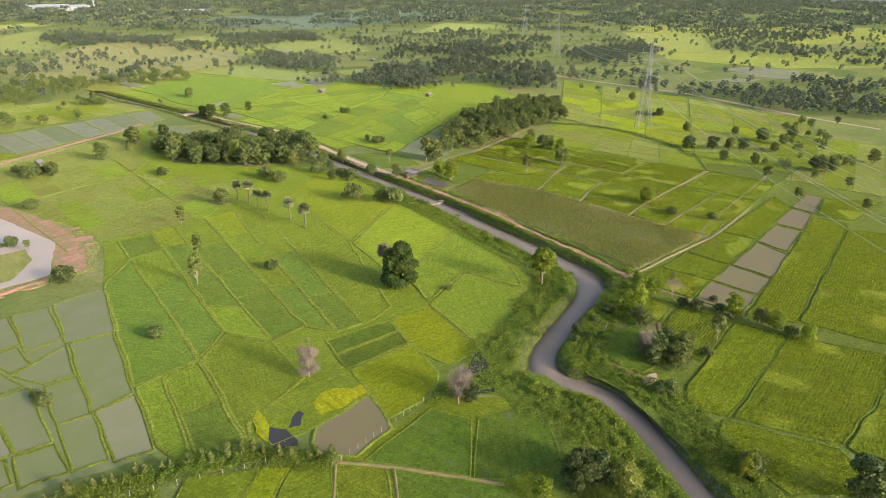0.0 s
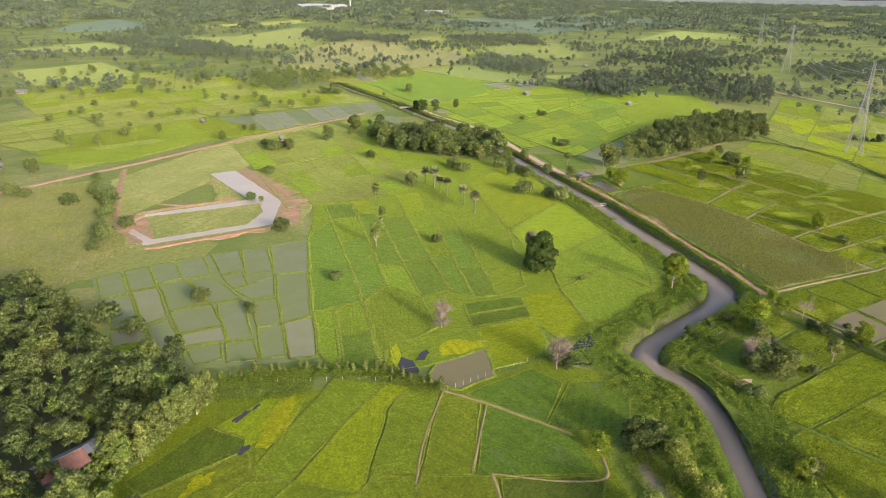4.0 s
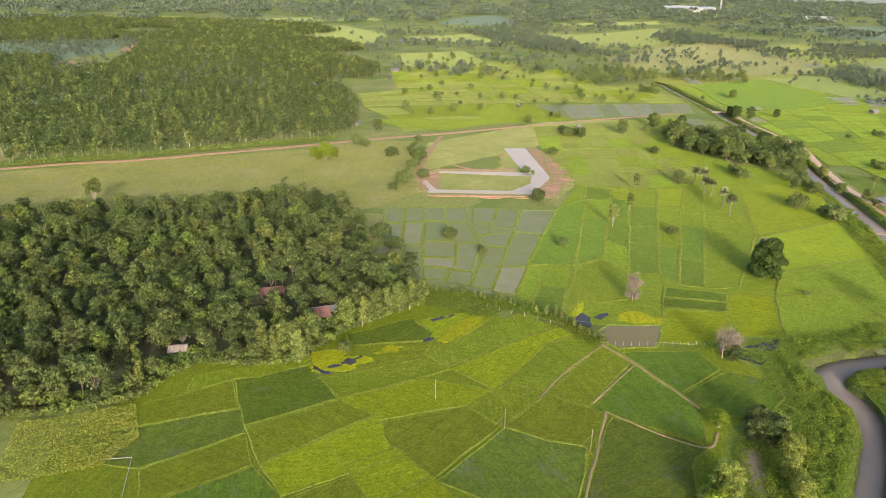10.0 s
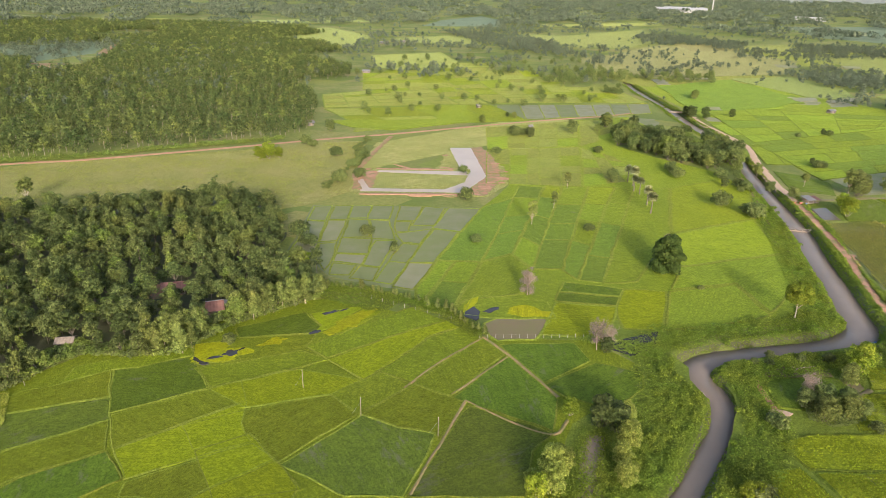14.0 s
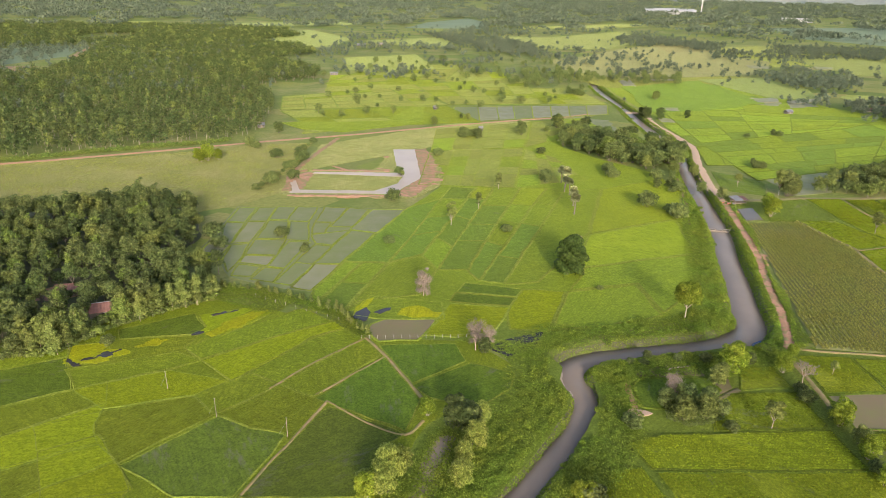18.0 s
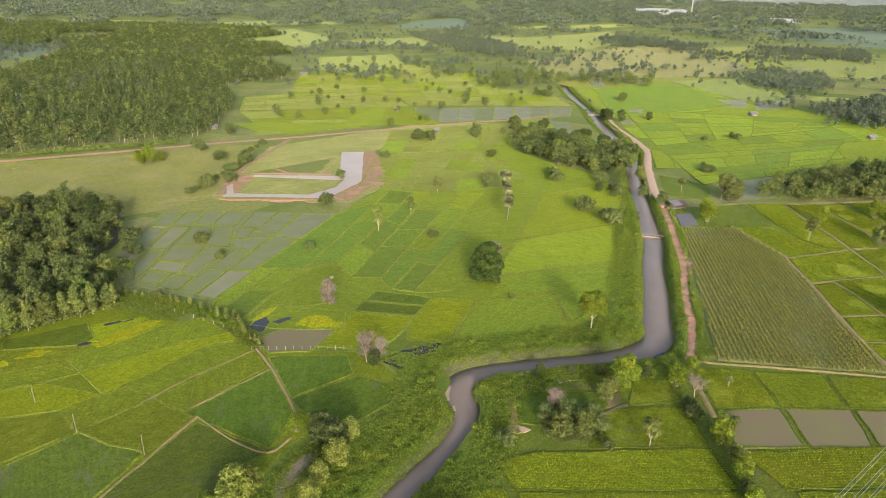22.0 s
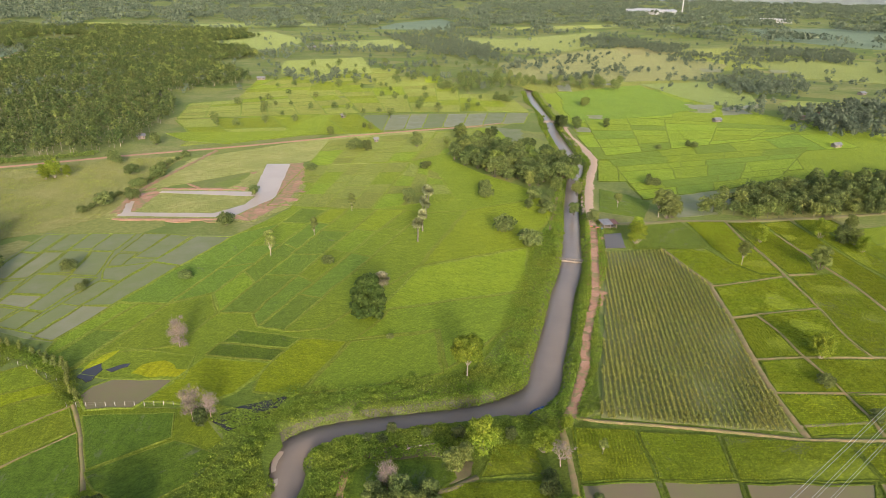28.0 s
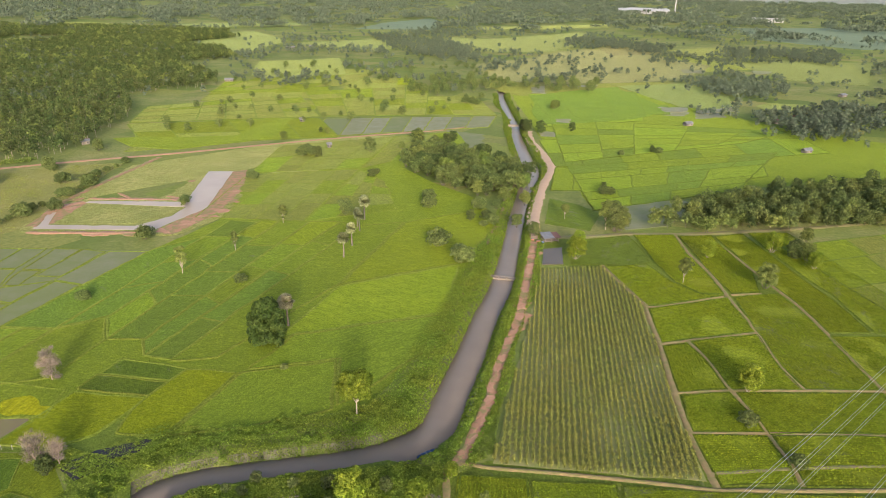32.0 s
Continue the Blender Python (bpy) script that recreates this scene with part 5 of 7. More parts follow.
for pts, m_, z_, nm, lab in (([(-21.8, 187.4), (-21.1, 192.3), (-15.4, 193.9), (-11.6, 191.6), (-10.2, 189.6), (-7.4, 189.7), (-8.4, 186.0), (-15.3, 185.9)], M_WEED, 0.27, "weed_mat", "bright yellow weed covering a small pond"), ([(-36.3, 188.5), (-35.8, 193.2), (-33.4, 196.6), (-30.8, 199.8), (-30.7, 196.0), (-31.8, 192.7), (-34.8, 189.4)], M_WEED, 0.275, "weed_mat", "ragged yellow weed fringe of a small pond"),
                             ([(-35.9, 185.5), (-35.4, 189.1), (-32.1, 192.1), (-30.3, 189.2), (-31.1, 183.7), (-32.0, 182.3)], M_DARKWATER, 0.28, "pond_weed", "dark open water in the weedy pond"), ([(-29.7, 189.0), (-24.2, 192.3), (-24.1, 190.5), (-27.6, 187.6)], M_DARKWATER, 0.285, "pond_weed", "narrow arm of dark water among weeds")):
    patch(nm, pts, z_, m_, lab, "pond", edge=0.9, step=0.8)
# ---- row crop by the canal ----
CROP = [(121, 238), (129.5, 279), (154.5, 281.5), (161, 250.5), (158, 225.5), (154, 199), (152.3, 183), (151, 164.8), (135.7, 166), (115.6, 168.6), (104, 169.8), (107, 182), (110.5, 197), (117.4, 224.4)]
crop_soil = patch("crop_field", CROP, 0.1, M_CROP_SOIL, "brown soil of a row-crop field by the canal", "field", edge=0.5)


def crop_clump(seed):
    """A cane stool: arching blades round a short stem."""
    r = np.random.default_rng(seed)
    vs, fs = [], []
    for i in range(13):
        a, e, ln = r.random() * 6.283, 0.55 + 0.75 * r.random(), 1.0 + 0.6 * r.random()
        d = np.array([math.cos(a), math.sin(a), 0])
        s = np.array([-d[1], d[0], 0]) * 0.13
        m = d * ln * 0.5 * math.cos(e) + np.array([0, 0, ln * 0.8 * math.sin(e) + 0.2])
        t = d * ln * 1.0 * math.cos(e) + np.array([0, 0, ln * 0.75 * math.sin(e)])
        o = len(vs)
        vs += [-s * 0.5, s * 0.5, m + s, m - s, t + s * 0.2, t - s * 0.2]
        fs += [(o, o + 1, o + 2, o + 3), (o + 3, o + 2, o + 4, o + 5)]
    return np.array(vs), np.array(fs)


clumps = [crop_clump(i) for i in range(6)]
ax = np.array([0.157, 0.9876])
cross = np.array([0.9876, -0.157])
rr = np.random.default_rng(8)
pieces = []
for u in np.arange(-44, 76, 1.42):
    for w_ in np.arange(-84, 66, 0.62):
        p = np.array(CROP[0]) + cross * (u + rr.normal() * 0.1) + ax * (w_ + rr.normal() * 0.2)
        if inside(CROP, np.array([p[0]]), np.array([p[1]]))[0] and rr.random() < 0.94:
            k, sc = clumps[rr.integers(6)], 0.6 + 0.35 * rr.random() + 0.3 * noise.noise((p[0] * 0.07, p[1] * 0.05, 0))
            pieces.append((k[0] * np.array([0.8, 0.8, 1.0]) * sc + np.array([p[0], p[1], 0.1]), k[1]))
tagged(link("row_crop", mesh_np("row_crop", *join(pieces), M_CROP)), "rows of pale green cane plants in straight lines", "crop", kind="stuff")

# ---- bank vegetation ----
TRACK_LINE = dense([(95.5, 169), (99.6, 179.5), (104.6, 193.4), (108.4, 209.4), (112.0, 221.5), (117.8, 240), (122.2, 260.9), (127.0, 283.8), (132, 310), (135.6, 339.2), (140.5, 362.6), (148.2, 395.4), (156.6, 420.7), (158.3, 449.1)], 2.0)


def off_track(places, gap=3.0):
    """Leave the canal track free of growth."""
    p = np.asarray(places)
    d = np.hypot(p[:, None, 0] - TRACK_LINE[None, :, 0], p[:, None, 1] - TRACK_LINE[None, :, 1]).min(1)
    return p[d > gap]


MOUNDS = [broadleaf(200 + i, 1.6, 2.7, 190, 0.17, M_BANK, low=-0.1, lobes=8, limbs=False) for i in range(5)]
MOUNDS_FAR = [broadleaf(210 + i, 1.6, 3.0, 130, 0.22, M_BANK, low=-0.1, lobes=7, limbs=False) for i in range(4)]


def bank_places(lo, hi, left, right, spacing, seed, passes=1):
    """Places on both banks, from the water's edge out to the given widths."""
    r = np.random.default_rng(seed)
    pl = []
    d = np.gradient(river_line[:, :2], axis=0)
    d /= np.linalg.norm(d, axis=1)[:, None]
    for (x, y, h), t in list(zip(river_line, d)) * passes:
        if not lo <= y < hi:
            continue
        n = np.array([-t[1], t[0]])
        for side, width in ((1, left), (-1, right)):
            w = width * (1 + 0.5 * noise.noise((x * 0.04, y * 0.04, side)))
            for o in np.arange(0.0, w, spacing):
                if r.random() < 0.8:
                    pl.append(np.array([x, y]) + side * n * (h + o + r.normal() * 0.3) + t * r.uniform(-1, 1))
    return pl


def carpet(name, pts, z0, tall, size, seed, mat, label, category="shrubs"):
    """A low lumpy cover of leaves over the ground."""
    r = np.random.default_rng(seed)
    n = len(pts)
    lump = np.array([0.5 + 0.6 * noise.noise((x * 0.45, y * 0.45, seed)) + 0.5 * noise.noise((x * 0.11, y * 0.11, seed + 3.0)) for x, y in pts])
    z = z0 + tall * np.clip(lump, 0.08, 1.3) * (0.55 + 0.45 * r.random(n))
    p = np.column_stack([pts, z])
    nrm = np.column_stack([r.normal(size=(n, 2)) * 0.55, np.full(n, 1.0)]) + np.array([0.0, -0.25, 0.0])
    nrm /= np.linalg.norm(nrm, axis=1)[:, None]
    a = np.cross(nrm, r.normal(size=(n, 3)))
    a /= np.linalg.norm(a, axis=1)[:, None]
    b = np.cross(nrm, a)
    q_ = (size * (0.6 + 0.8 * r.random(n)))[:, None]
    v = np.stack([p - a * q_, p - b * q_ * 0.8, p + a * q_ * 0.8 + b * q_ * 0.7], 1).reshape(-1, 3)
    return tagged(link(name, mesh_np(name, v, np.arange(3 * n).reshape(n, 3), mat)), label, category, kind="stuff")


def bank_cover(name, lo, hi, left, right, n, tall, size, seed, label):
    """Cover on both banks, from the water's edge out to the given widths."""
    r = np.random.default_rng(seed)
    ok_i = np.where((river_line[:, 1] >= lo) & (river_line[:, 1] < hi))[0]
    t = np.gradient(river_line[:, :2], axis=0)
    t /= np.linalg.norm(t, axis=1)[:, None]
    k = r.choice(ok_i, n)
    side = np.where(r.random(n) < left / (left + right), 1.0, -1.0)
    w = np.where(side > 0, left, right) * np.array([1 + 0.45 * noise.noise((river_line[i, 0] * 0.05, river_line[i, 1] * 0.05, s_)) for i, s_ in zip(k, side)])
    o = w * r.random(n)
    nrm = np.column_stack([-t[k, 1], t[k, 0]])
    p = river_line[k, :2] + nrm * (side * (river_line[k, 2] + o - 0.3))[:, None] + t[k] * (r.uniform(-1.2, 1.2, n) * (1 + o / 3.5))[:, None]
    keep = np.ones(n, bool)
    for c in range(0, n, 8000):
        q = p[c:c + 8000]
        keep[c:c + 8000] = (np.hypot(q[:, None, 0] - river_line[None, :, 0], q[:, None, 1] - river_line[None, :, 1]) - river_line[None, :, 2]).min(1) > -0.4
        keep[c:c + 8000] &= np.hypot(q[:, None, 0] - TRACK_LINE[None, :, 0], q[:, None, 1] - TRACK_LINE[None, :, 1]).min(1) > 1.5 + 0.6 * r.random()
    for base in BASES:
        keep &= ~inside(base, p[:, 0], p[:, 1])
    u = np.clip((2.6 - o) / 3.4, 0, 1)
    z0 = -2.4 * u * u * (3 - 2 * u)
    return carpet(name, p[keep], z0[keep], tall, size, seed, M_BANK, label)


bank_cover("bank_vegetation", -60, 92, 10.0, 10.0, 75000, 1.8, 0.25, 3, "green weeds along the river bank")
bank_cover("bank_vegetation", 78, 184, 17.0, 13.0, 130000, 1.5, 0.19, 4, "lush green creepers and tall grass along the river bank")
bank_cover("canal_vegetation", 178, 320, 9.0, 8.5, 70000, 1.5, 0.24, 6, "green weeds and bushes lining the canal")
bank_cover("canal_vegetation_far", 316, 700, 5.5, 5.0, 36000, 0.8, 0.36, 7, "green weeds and bushes lining the far canal")
near_bank = np.array(bank_places(80, 182, 12.5, 10.5, 3.2, 4, 1))
okb = [(np.hypot(river_line[:, 0] - p[0], river_line[:, 1] - p[1]) - river_line[:, 2]).min() > 0.5 for p in near_bank]
grove("bank_shrubs", off_track(near_bank[np.array(okb)]), MOUNDS, 0.5, 1.3, 5, "leafy green shrubs on the river bank", "shrubs", False, -0.25)
q = np.array(bank_places(182, 300, 7.5, 5.5, 3.0, 6, 1) + bank_places(300, 560, 4.0, 3.5, 4.0, 7) + bank_places(560, 700, 4.0, 4.0, 5.0, 8))
okb = [(np.hypot(river_line[:, 0] - p[0], river_line[:, 1] - p[1]) - river_line[:, 2]).min() > 0.4 for p in q]
grove("canal_shrubs", off_track(q[np.array(okb)])[::2], MOUNDS_FAR, 0.5, 1.4, 9, "green bushes lining the canal", "shrubs", False, -0.3)

# footpath on the western dike
track("path_dike", [(86, 205), (90, 220), (97, 245), (105.4, 283.1), (113.1, 310.3), (122.4, 352.2), (133, 395), (136.3, 426.4), (140, 460)], 0.45, M_PATH, "thin bare footpath on the canal dike", 0.3, 1.0)


# ---- single plants ----
KINDS = {
    "d": ([broadleaf(300 + i, 10, 8.0, 2200, 0.32, M_LEAF_DARK, low=-0.1, lobes=16) for i in range(3)], 10, "broadleaf_tree", "dense dark green tree", "tree"),
    "g": ([broadleaf(310 + i, 10, 8.5, 2200, 0.32, M_LEAF_OLIVE if i % 2 else M_LEAF, low=-0.08, lobes=18) for i in range(4)], 10, "broadleaf_tree", "rounded mid-green tree", "tree"),
    "l": ([broadleaf(320 + i, 10, 8.0, 2600, 0.27, M_LEAF_LIGHT, M_PALE_BARK, low=-0.05, lobes=18) for i in range(3)], 10, "broadleaf_tree", "fresh light green leafy tree", "tree"),
    "o": ([broadleaf(330 + i, 10, 6.0, 1300, 0.27, M_LEAF_OLIVE, M_PALE_BARK, low=0.3, lobes=11) for i in range(3)], 10, "slender_tree", "slender olive-green tree with airy foliage", "tree"),
    "s": ([broadleaf(340 + i, 4, 5.5, 1000, 0.24, M_LEAF, low=-0.15, lobes=12) for i in range(3)], 4, "shrub", "low green shrub", "shrub"),
    "b": ([bare_tree(350, 9, 0.5, 4, 500, 0.2, M_TWIG)], 9, "bare_tree", "leafless pinkish-grey tree", "tree"),
    "f": ([broadleaf(360 + i, 10, 8.5, 3200, 0.24, M_BAMBOO, low=-0.1, lobes=22) for i in range(2)], 10, "bamboo_clump", "feathery yellow-green bamboo clump by the creek", "bamboo"),
}
made = [0]


def single(key, x, y, h):
    kinds, base, name, label, category = KINDS[key]
    made[0] += 1
    where = " on the river bank" if 60 < y < 200 and x > -30 else (" standing among the fields" if y < 420 else " far out on the plain")
    return plant(kinds[made[0] % len(kinds)], name, x, y, h / base, made[0] * 2.4, label + where, category, "scattered " + name + "s", leaf_name="foliage")


# ---- single trees and shrubs: x, y, height ----
for row in [(222.7, 148.7, 8.0), (258.3, 135.1, 7.9), (223.6, 121.9, 8.2), (427.3, 175.1, 8.3), (247.0, 169.2, 9.6), (165.6, 323.9, 14.5), (88.8, 482.8, 7.0), (101.2, 156.0, 4.5), (-28.9, 343.9, 5.0), (149.6, 337.1, 8.1)]:
    single("o", *row)
for row in [(292.8, 227.9, 8.2), (297.4, 227.2, 8.3), (179.2, 386.2, 4.3), (382.4, 285.3, 6.7), (30.0, 87.7, 11.5), (164.3, 521.1, 10.7), (155.0, 524.8, 10.6), (153.2, 533.2, 9.0), (188.7, 528.6, 7.7), (100.7, 491.3, 8.3), (76.4, 482.8, 11.6), (-4.0, 131.0, 9.6), (-0.6, 129.0, 8.8)]:
    single("d", *row)
for row in [(383.2, 284.4, 6.7), (433.2, 331.4, 8.0), (300.4, 215.3, 9.9), (307.3, 207.7, 8.2), (282.7, 185.6, 6.7), (366.5, 188.5, 9.5), (345.4, 187.9, 7.4), (287.6, 154.1, 10.4), (291.7, 149.6, 8.6), (293.2, 158.1, 7.8), (313.1, 201.4, 8.9), (352.1, 219.3, 6.7), (229.3, 467.5, 5.1), (192.9, 622.7, 7.6), (119.1, 350.5, 5.8), (329.0, 136.4, 9.0), (345.8, 201.5, 9.0), (339.2, 246.4, 7.6), (278.7, 201.1, 7.4), (319.7, 185.7, 6.8), (169.4, 323.1, 13.8), (248.6, 310.8, 7.3)]:
    single("g", *row)
for row in [(-120.9, 453.4, 9.2), (12.2, 509.5, 5.6), (7.2, 513.7, 4.4), (77.5, 482.1, 11.2), (96.8, 482.6, 9.2), (189.5, 616.5, 9.4), (-12.2, 551.0, 4.6), (123.5, 362.3, 8.3), (16.7, 444.0, 8.4), (-13.6, 488.2, 7.1), (105.8, 333.7, 5.7), (133.5, 357.4, 7.6), (126.2, 326.2, 7.0), (76.3, 452.0, 9.3), (47.8, 458.1, 10.5), (67.2, 467.4, 5.7), (47.7, 339.9, 8.7)]:
    single("g", *row)
for row in [(8.8, 457.7, 5.0), (12.0, 455.7, 4.2), (6.7, 463.2, 4.5), (56.3, 410.0, 3.3), (119.8, 639.5, 7.1), (114.2, 641.7, 6.6), (124.3, 634.6, 6.2), (111.1, 325.9, 3.2), (-62.0, 243.3, 2.4), (24.4, 107.0, 4.5), (-10.2, 395.3, 5.4), (374.3, 297.3, 4.2), (378.7, 292.6, 3.8), (380.3, 287.5, 3.4), (176.9, 375.5, 5.4), (180.0, 375.7, 4.8), (48.0, 208.1, 2.0), (207.3, 459.5, 3.8), (232.8, 465.7, 4.6)]:
    single("s", *row)
for row in [(-92.1, 361.9, 5.5), (-90.1, 379.9, 7.6), (-106.4, 383.6, 6.7), (-86.9, 340.2, 6.1), (-96.9, 330.3, 7.4), (7.3, 447.2, 7.0), (11.9, 450.8, 5.5), (13.9, 450.8, 5.1), (54.1, 403.9, 4.7), (-124.5, 406.3, 5.4), (-130.0, 412.5, 6.9), (110.7, 350.7, 6.5), (90.9, 301.5, 8.6), (-104.4, 166.6, 3.6), (115.1, 329.3, 5.6), (113.2, 334.5, 5.3), (101.0, 285.0, 8.2), (99.3, 291.4, 5.6), (86.4, 350.7, 6.4), (86.6, 362.3, 6.6), (-95.8, 242.3, 5.8), (-101.7, 254.0, 7.2)]:
    single("s", *row)
for row in [(148.8, 300.2, 8.9), (-10.9, 135.0, 5.8), (-23.0, 106.7, 7.0), (21.1, 107.4, 5.0)]:
    single("l", *row)
for row in [(-18.5, 112.4, 9.5), (-16.5, 115.0, 7.5), (-23.4, 109.3, 5.5), (-19.5, 108.0, 8.0), (0.5, 123.5, 8.0), (2.3, 132.6, 6.5), (-3.2, 111.2, 7.0), (-2.4, 117.5, 6.5)]:
    single("f", *row)
for i, (x, y, s_) in enumerate(((-144, 375, 1.15), (-150.5, 376, 0.8), (-139, 378.5, 0.7), (-147, 371.5, 0.65))):
    plant(KINDS["l"][0][i % 3], "bamboo_clump", x, y, s_, i * 1.9, "bright yellow-green bushy clump beside the red road", "bamboo", "clump by the road", leaf_name="foliage")


# trees and bushes inside the river bend and along the ditch
for key, rows in (("l", ((73.3, 156.2, 10.5), (87.5, 156.5, 7.5), (89.9, 132.7, 8.5), (89.9, 120.8, 7.0), (94.4, 165.2, 4.6), (88.4, 112, 6.0), (23.5, 107.2, 5.0))), ("g", ((66.2, 149.6, 6.5), (80.2, 160.8, 4.0), (90.6, 125.1, 6.0), (39.5, 130.5, 4.5), (69.0, 153.0, 5.5))),
                  ("o", ((72.7, 131.3, 8.5),)), ("b", ((90.6, 151.7, 6.5),)), ("s", ((49.6, 159.4, 2.4), (51.5, 163.4, 2.6), (67.9, 162.0, 3.0), (86.9, 142.8, 4.0), (38.4, 132.5, 3.4), (46, 160.5, 2.0), (60, 162, 2.4), (87.6, 147, 3.2), (91, 137, 3.0), (89.6, 116.5, 3.4), (97, 141, 2.2), (62.5, 130.5, 3.0)))):
    for row in rows:
        single(key, *row)
# trees and bushes among the small fields
for key, rows in (("o", ((181.2, 268.0, 10.5),)), ("l", ((199.6, 292.6, 8.5), (228.4, 298.9, 10.0), (237.2, 282.5, 8.0), (175.1, 199.2, 9.5), (145.6, 289.5, 11.0), (178, 202, 7.0))), ("g", ((210.0, 264.6, 10.5), (234.6, 292.5, 9.5), (238.5, 291, 8.5), (168.9, 321.5, 13.5), (172, 323, 11.0), (132.4, 314.7, 7.5))), ("s", ((168.8, 184.7, 4.2), (173.9, 169.8, 3.6), (171, 186, 2.6)))):
    for row in rows:
        single(key, *row)


def twig_tree(seed, h, w, n, leaf_m, low=0.12):
    """A leafless tree: forked limbs inside an upright egg of fine twigs."""
    wv, wf, tips = branching(h, 0.38, 4, seed, h * 0.022, 0.28, kids=4)
    wv[:, :2] *= min(1.0, w * 0.5 / (np.abs(wv[:, :2]).max() + 1e-6))
    r = np.random.default_rng(seed)
    zs = h * np.linspace(low + 0.12, 0.9, 9)
    cs = [(w * 0.2 * math.cos(2.4 * i), w * 0.2 * math.sin(2.4 * i), z) for i, z in enumerate(zs)]
    rs = [w * 0.28 * math.sin(math.pi * (0.2 + 0.68 * i / 8)) for i in range(9)]
    leaf = cards(cs, rs, int(n * 1.25), 0.45, seed, 1.15, 0.95, 0.1)
    return Kind((wv, wf), leaf, M_DEAD, leaf_m)


DEADK = twig_tree(401, 10.5, 7.2, 3200, M_TWIG, -0.06)
plant(DEADK, "dead_tree", -13.6, 201.8, 1.0, 0.4, "leafless bleached dead tree beside the weed ponds", "tree", leaf_name="foliage")
THIN = broadleaf(402, 11, 5.2, 1700, 0.25, M_LEAF_OLIVE, M_PALE_BARK, low=0.22, lobes=11)
plant(THIN, "sparse_tree", -3.5, 271.7, 1.05, 0.4, "tall sparse tree with a few tufts of leaves in the rice", "tree", "sparse trees in the rice", leaf_name="foliage")
plant(THIN, "sparse_tree", 9.7, 294.1, 0.8, 2.4, "tall sparse tree with a few tufts of leaves in the rice", "tree", "sparse trees in the rice", leaf_name="foliage")
plant(THIN, "sparse_tree", 21.6, 326.8, 0.85, 4.4, "tall sparse tree with a few tufts of leaves in the rice", "tree", "sparse trees in the rice", leaf_name="foliage")
GREY = twig_tree(403, 10.5, 6.5, 1900, M_TWIG)
plant(GREY, "dead_tree", 2.5, 166.5, 1.0, 1.4, "half-dead grey tree over a dark pool", "tree", leaf_name="foliage")
plant(GREY, "dead_tree", 6.5, 168, 0.75, 3.4, "half-dead grey tree over a dark pool", "tree", leaf_name="foliage")
plant(KINDS["d"][0][1], "broadleaf_tree", 5.0, 165, 0.55, 2.2, "dark bush below a grey dead tree", "tree", leaf_name="foliage")
for x, y, s in ((20.2, 264.4, 1.0), (-29, 249.5, 1.0), (-31.3, 305.3, 1.7), (-31.4, 353, 1.2), (-73.9, 255.3, 1.3), (-61.4, 238.8, 0.8), (-28, 250, 0.7)):
    plant(KINDS["s"][0][made[0] % 3], "shrub", x, y, s, x, "rounded green bush in the paddies", "shrub", "bushes in the paddies", leaf_name="foliage")
plant(KINDS["o"][0][1], "slender_tree", -232, 285.7, 1.4, 1.0, "lone slender tree on the dry meadow", "tree", leaf_name="foliage")
# sprawling thicket inside the river bend
for i, (x, y, s) in enumerate(((49.5, 139.5, 0.7), (52, 134.5, 0.85), (55, 141, 0.8), (58, 135.5, 0.85), (61, 141, 0.65), (52, 144, 0.55), (62.5, 136.5, 0.6))):
    plant(KINDS["g"][0][i % 4], "broadleaf_tree", x, y, s * 0.9, i * 1.7, "tangled olive-green thicket tree inside the river bend", "tree", "thicket in the bend", leaf_name="foliage")
plant(GREY, "dead_tree", 52, 143, 0.8, 0.4, "grey dead branches in the thicket", "tree", leaf_name="foliage")

# plantation trees along the wood's edge
r6 = np.random.default_rng(12)
EDGE_LINE = dense([(-83, 197), (-94, 188), (-106, 178.5), (-114, 171), (-122, 162)], 2.2)
for i, (x, y) in enumerate(EDGE_LINE):
    if math.hypot(x + 110, y - 175) < 5.5:
        continue
    plant(W_EDGE[i % 3], "eucalyptus_tree", x + r6.normal() * 1.0, y + r6.normal() * 1.0, 0.8 + 0.3 * r6.random(), i * 1.1, "slim pale-trunked tree at the edge of the wood", "tree", "row of slim trees at the wood")
for i in range(14):
    x, y = -119 + r6.normal() * 4, 165 + r6.normal() * 2.5
    plant(W_EDGE[i % 3], "eucalyptus_tree", x, y, 0.85 + 0.3 * r6.random(), i * 0.9, "slim pale-trunked tree at the edge of the wood", "tree", "row of slim trees at the wood")
# young hedge trees along the fence
HEDGE = dense([(-84, 206), (-69, 203), (-58, 198.5), (-48, 193.5), (-40, 187.5), (-35, 180.5), (-30, 173.5)], 2.3)
for i, (x, y) in enumerate(HEDGE):
    plant(W_EDGE[i % 3], "young_tree", x + r6.normal() * 0.5, y + r6.normal() * 0.5, 0.26 + 0.2 * r6.random(), i * 1.3, "young yellow-green hedge tree by the fence", "tree", "hedge row")
cv = scatter([(-82, 207), (-56, 196.5), (-60, 188), (-66, 188), (-84, 196)], 0.22, 14)
carpet("tall_weeds", off_track(cv, 1.5), 0.0, 1.3, 0.2, 14, M_BANK, "tall yellow-green reeds in rows beside the hedge", "weeds")
cv = scatter([(-3, 172), (2, 174.5), (18, 170), (30, 178), (40, 178), (30, 171), (18, 162), (8, 166)], 0.2, 16)
carpet("hedge_weeds", off_track(cv, 1.5), 0.0, 1.1, 0.2, 16, M_BANK, "green weeds between the field and the river", "weeds")
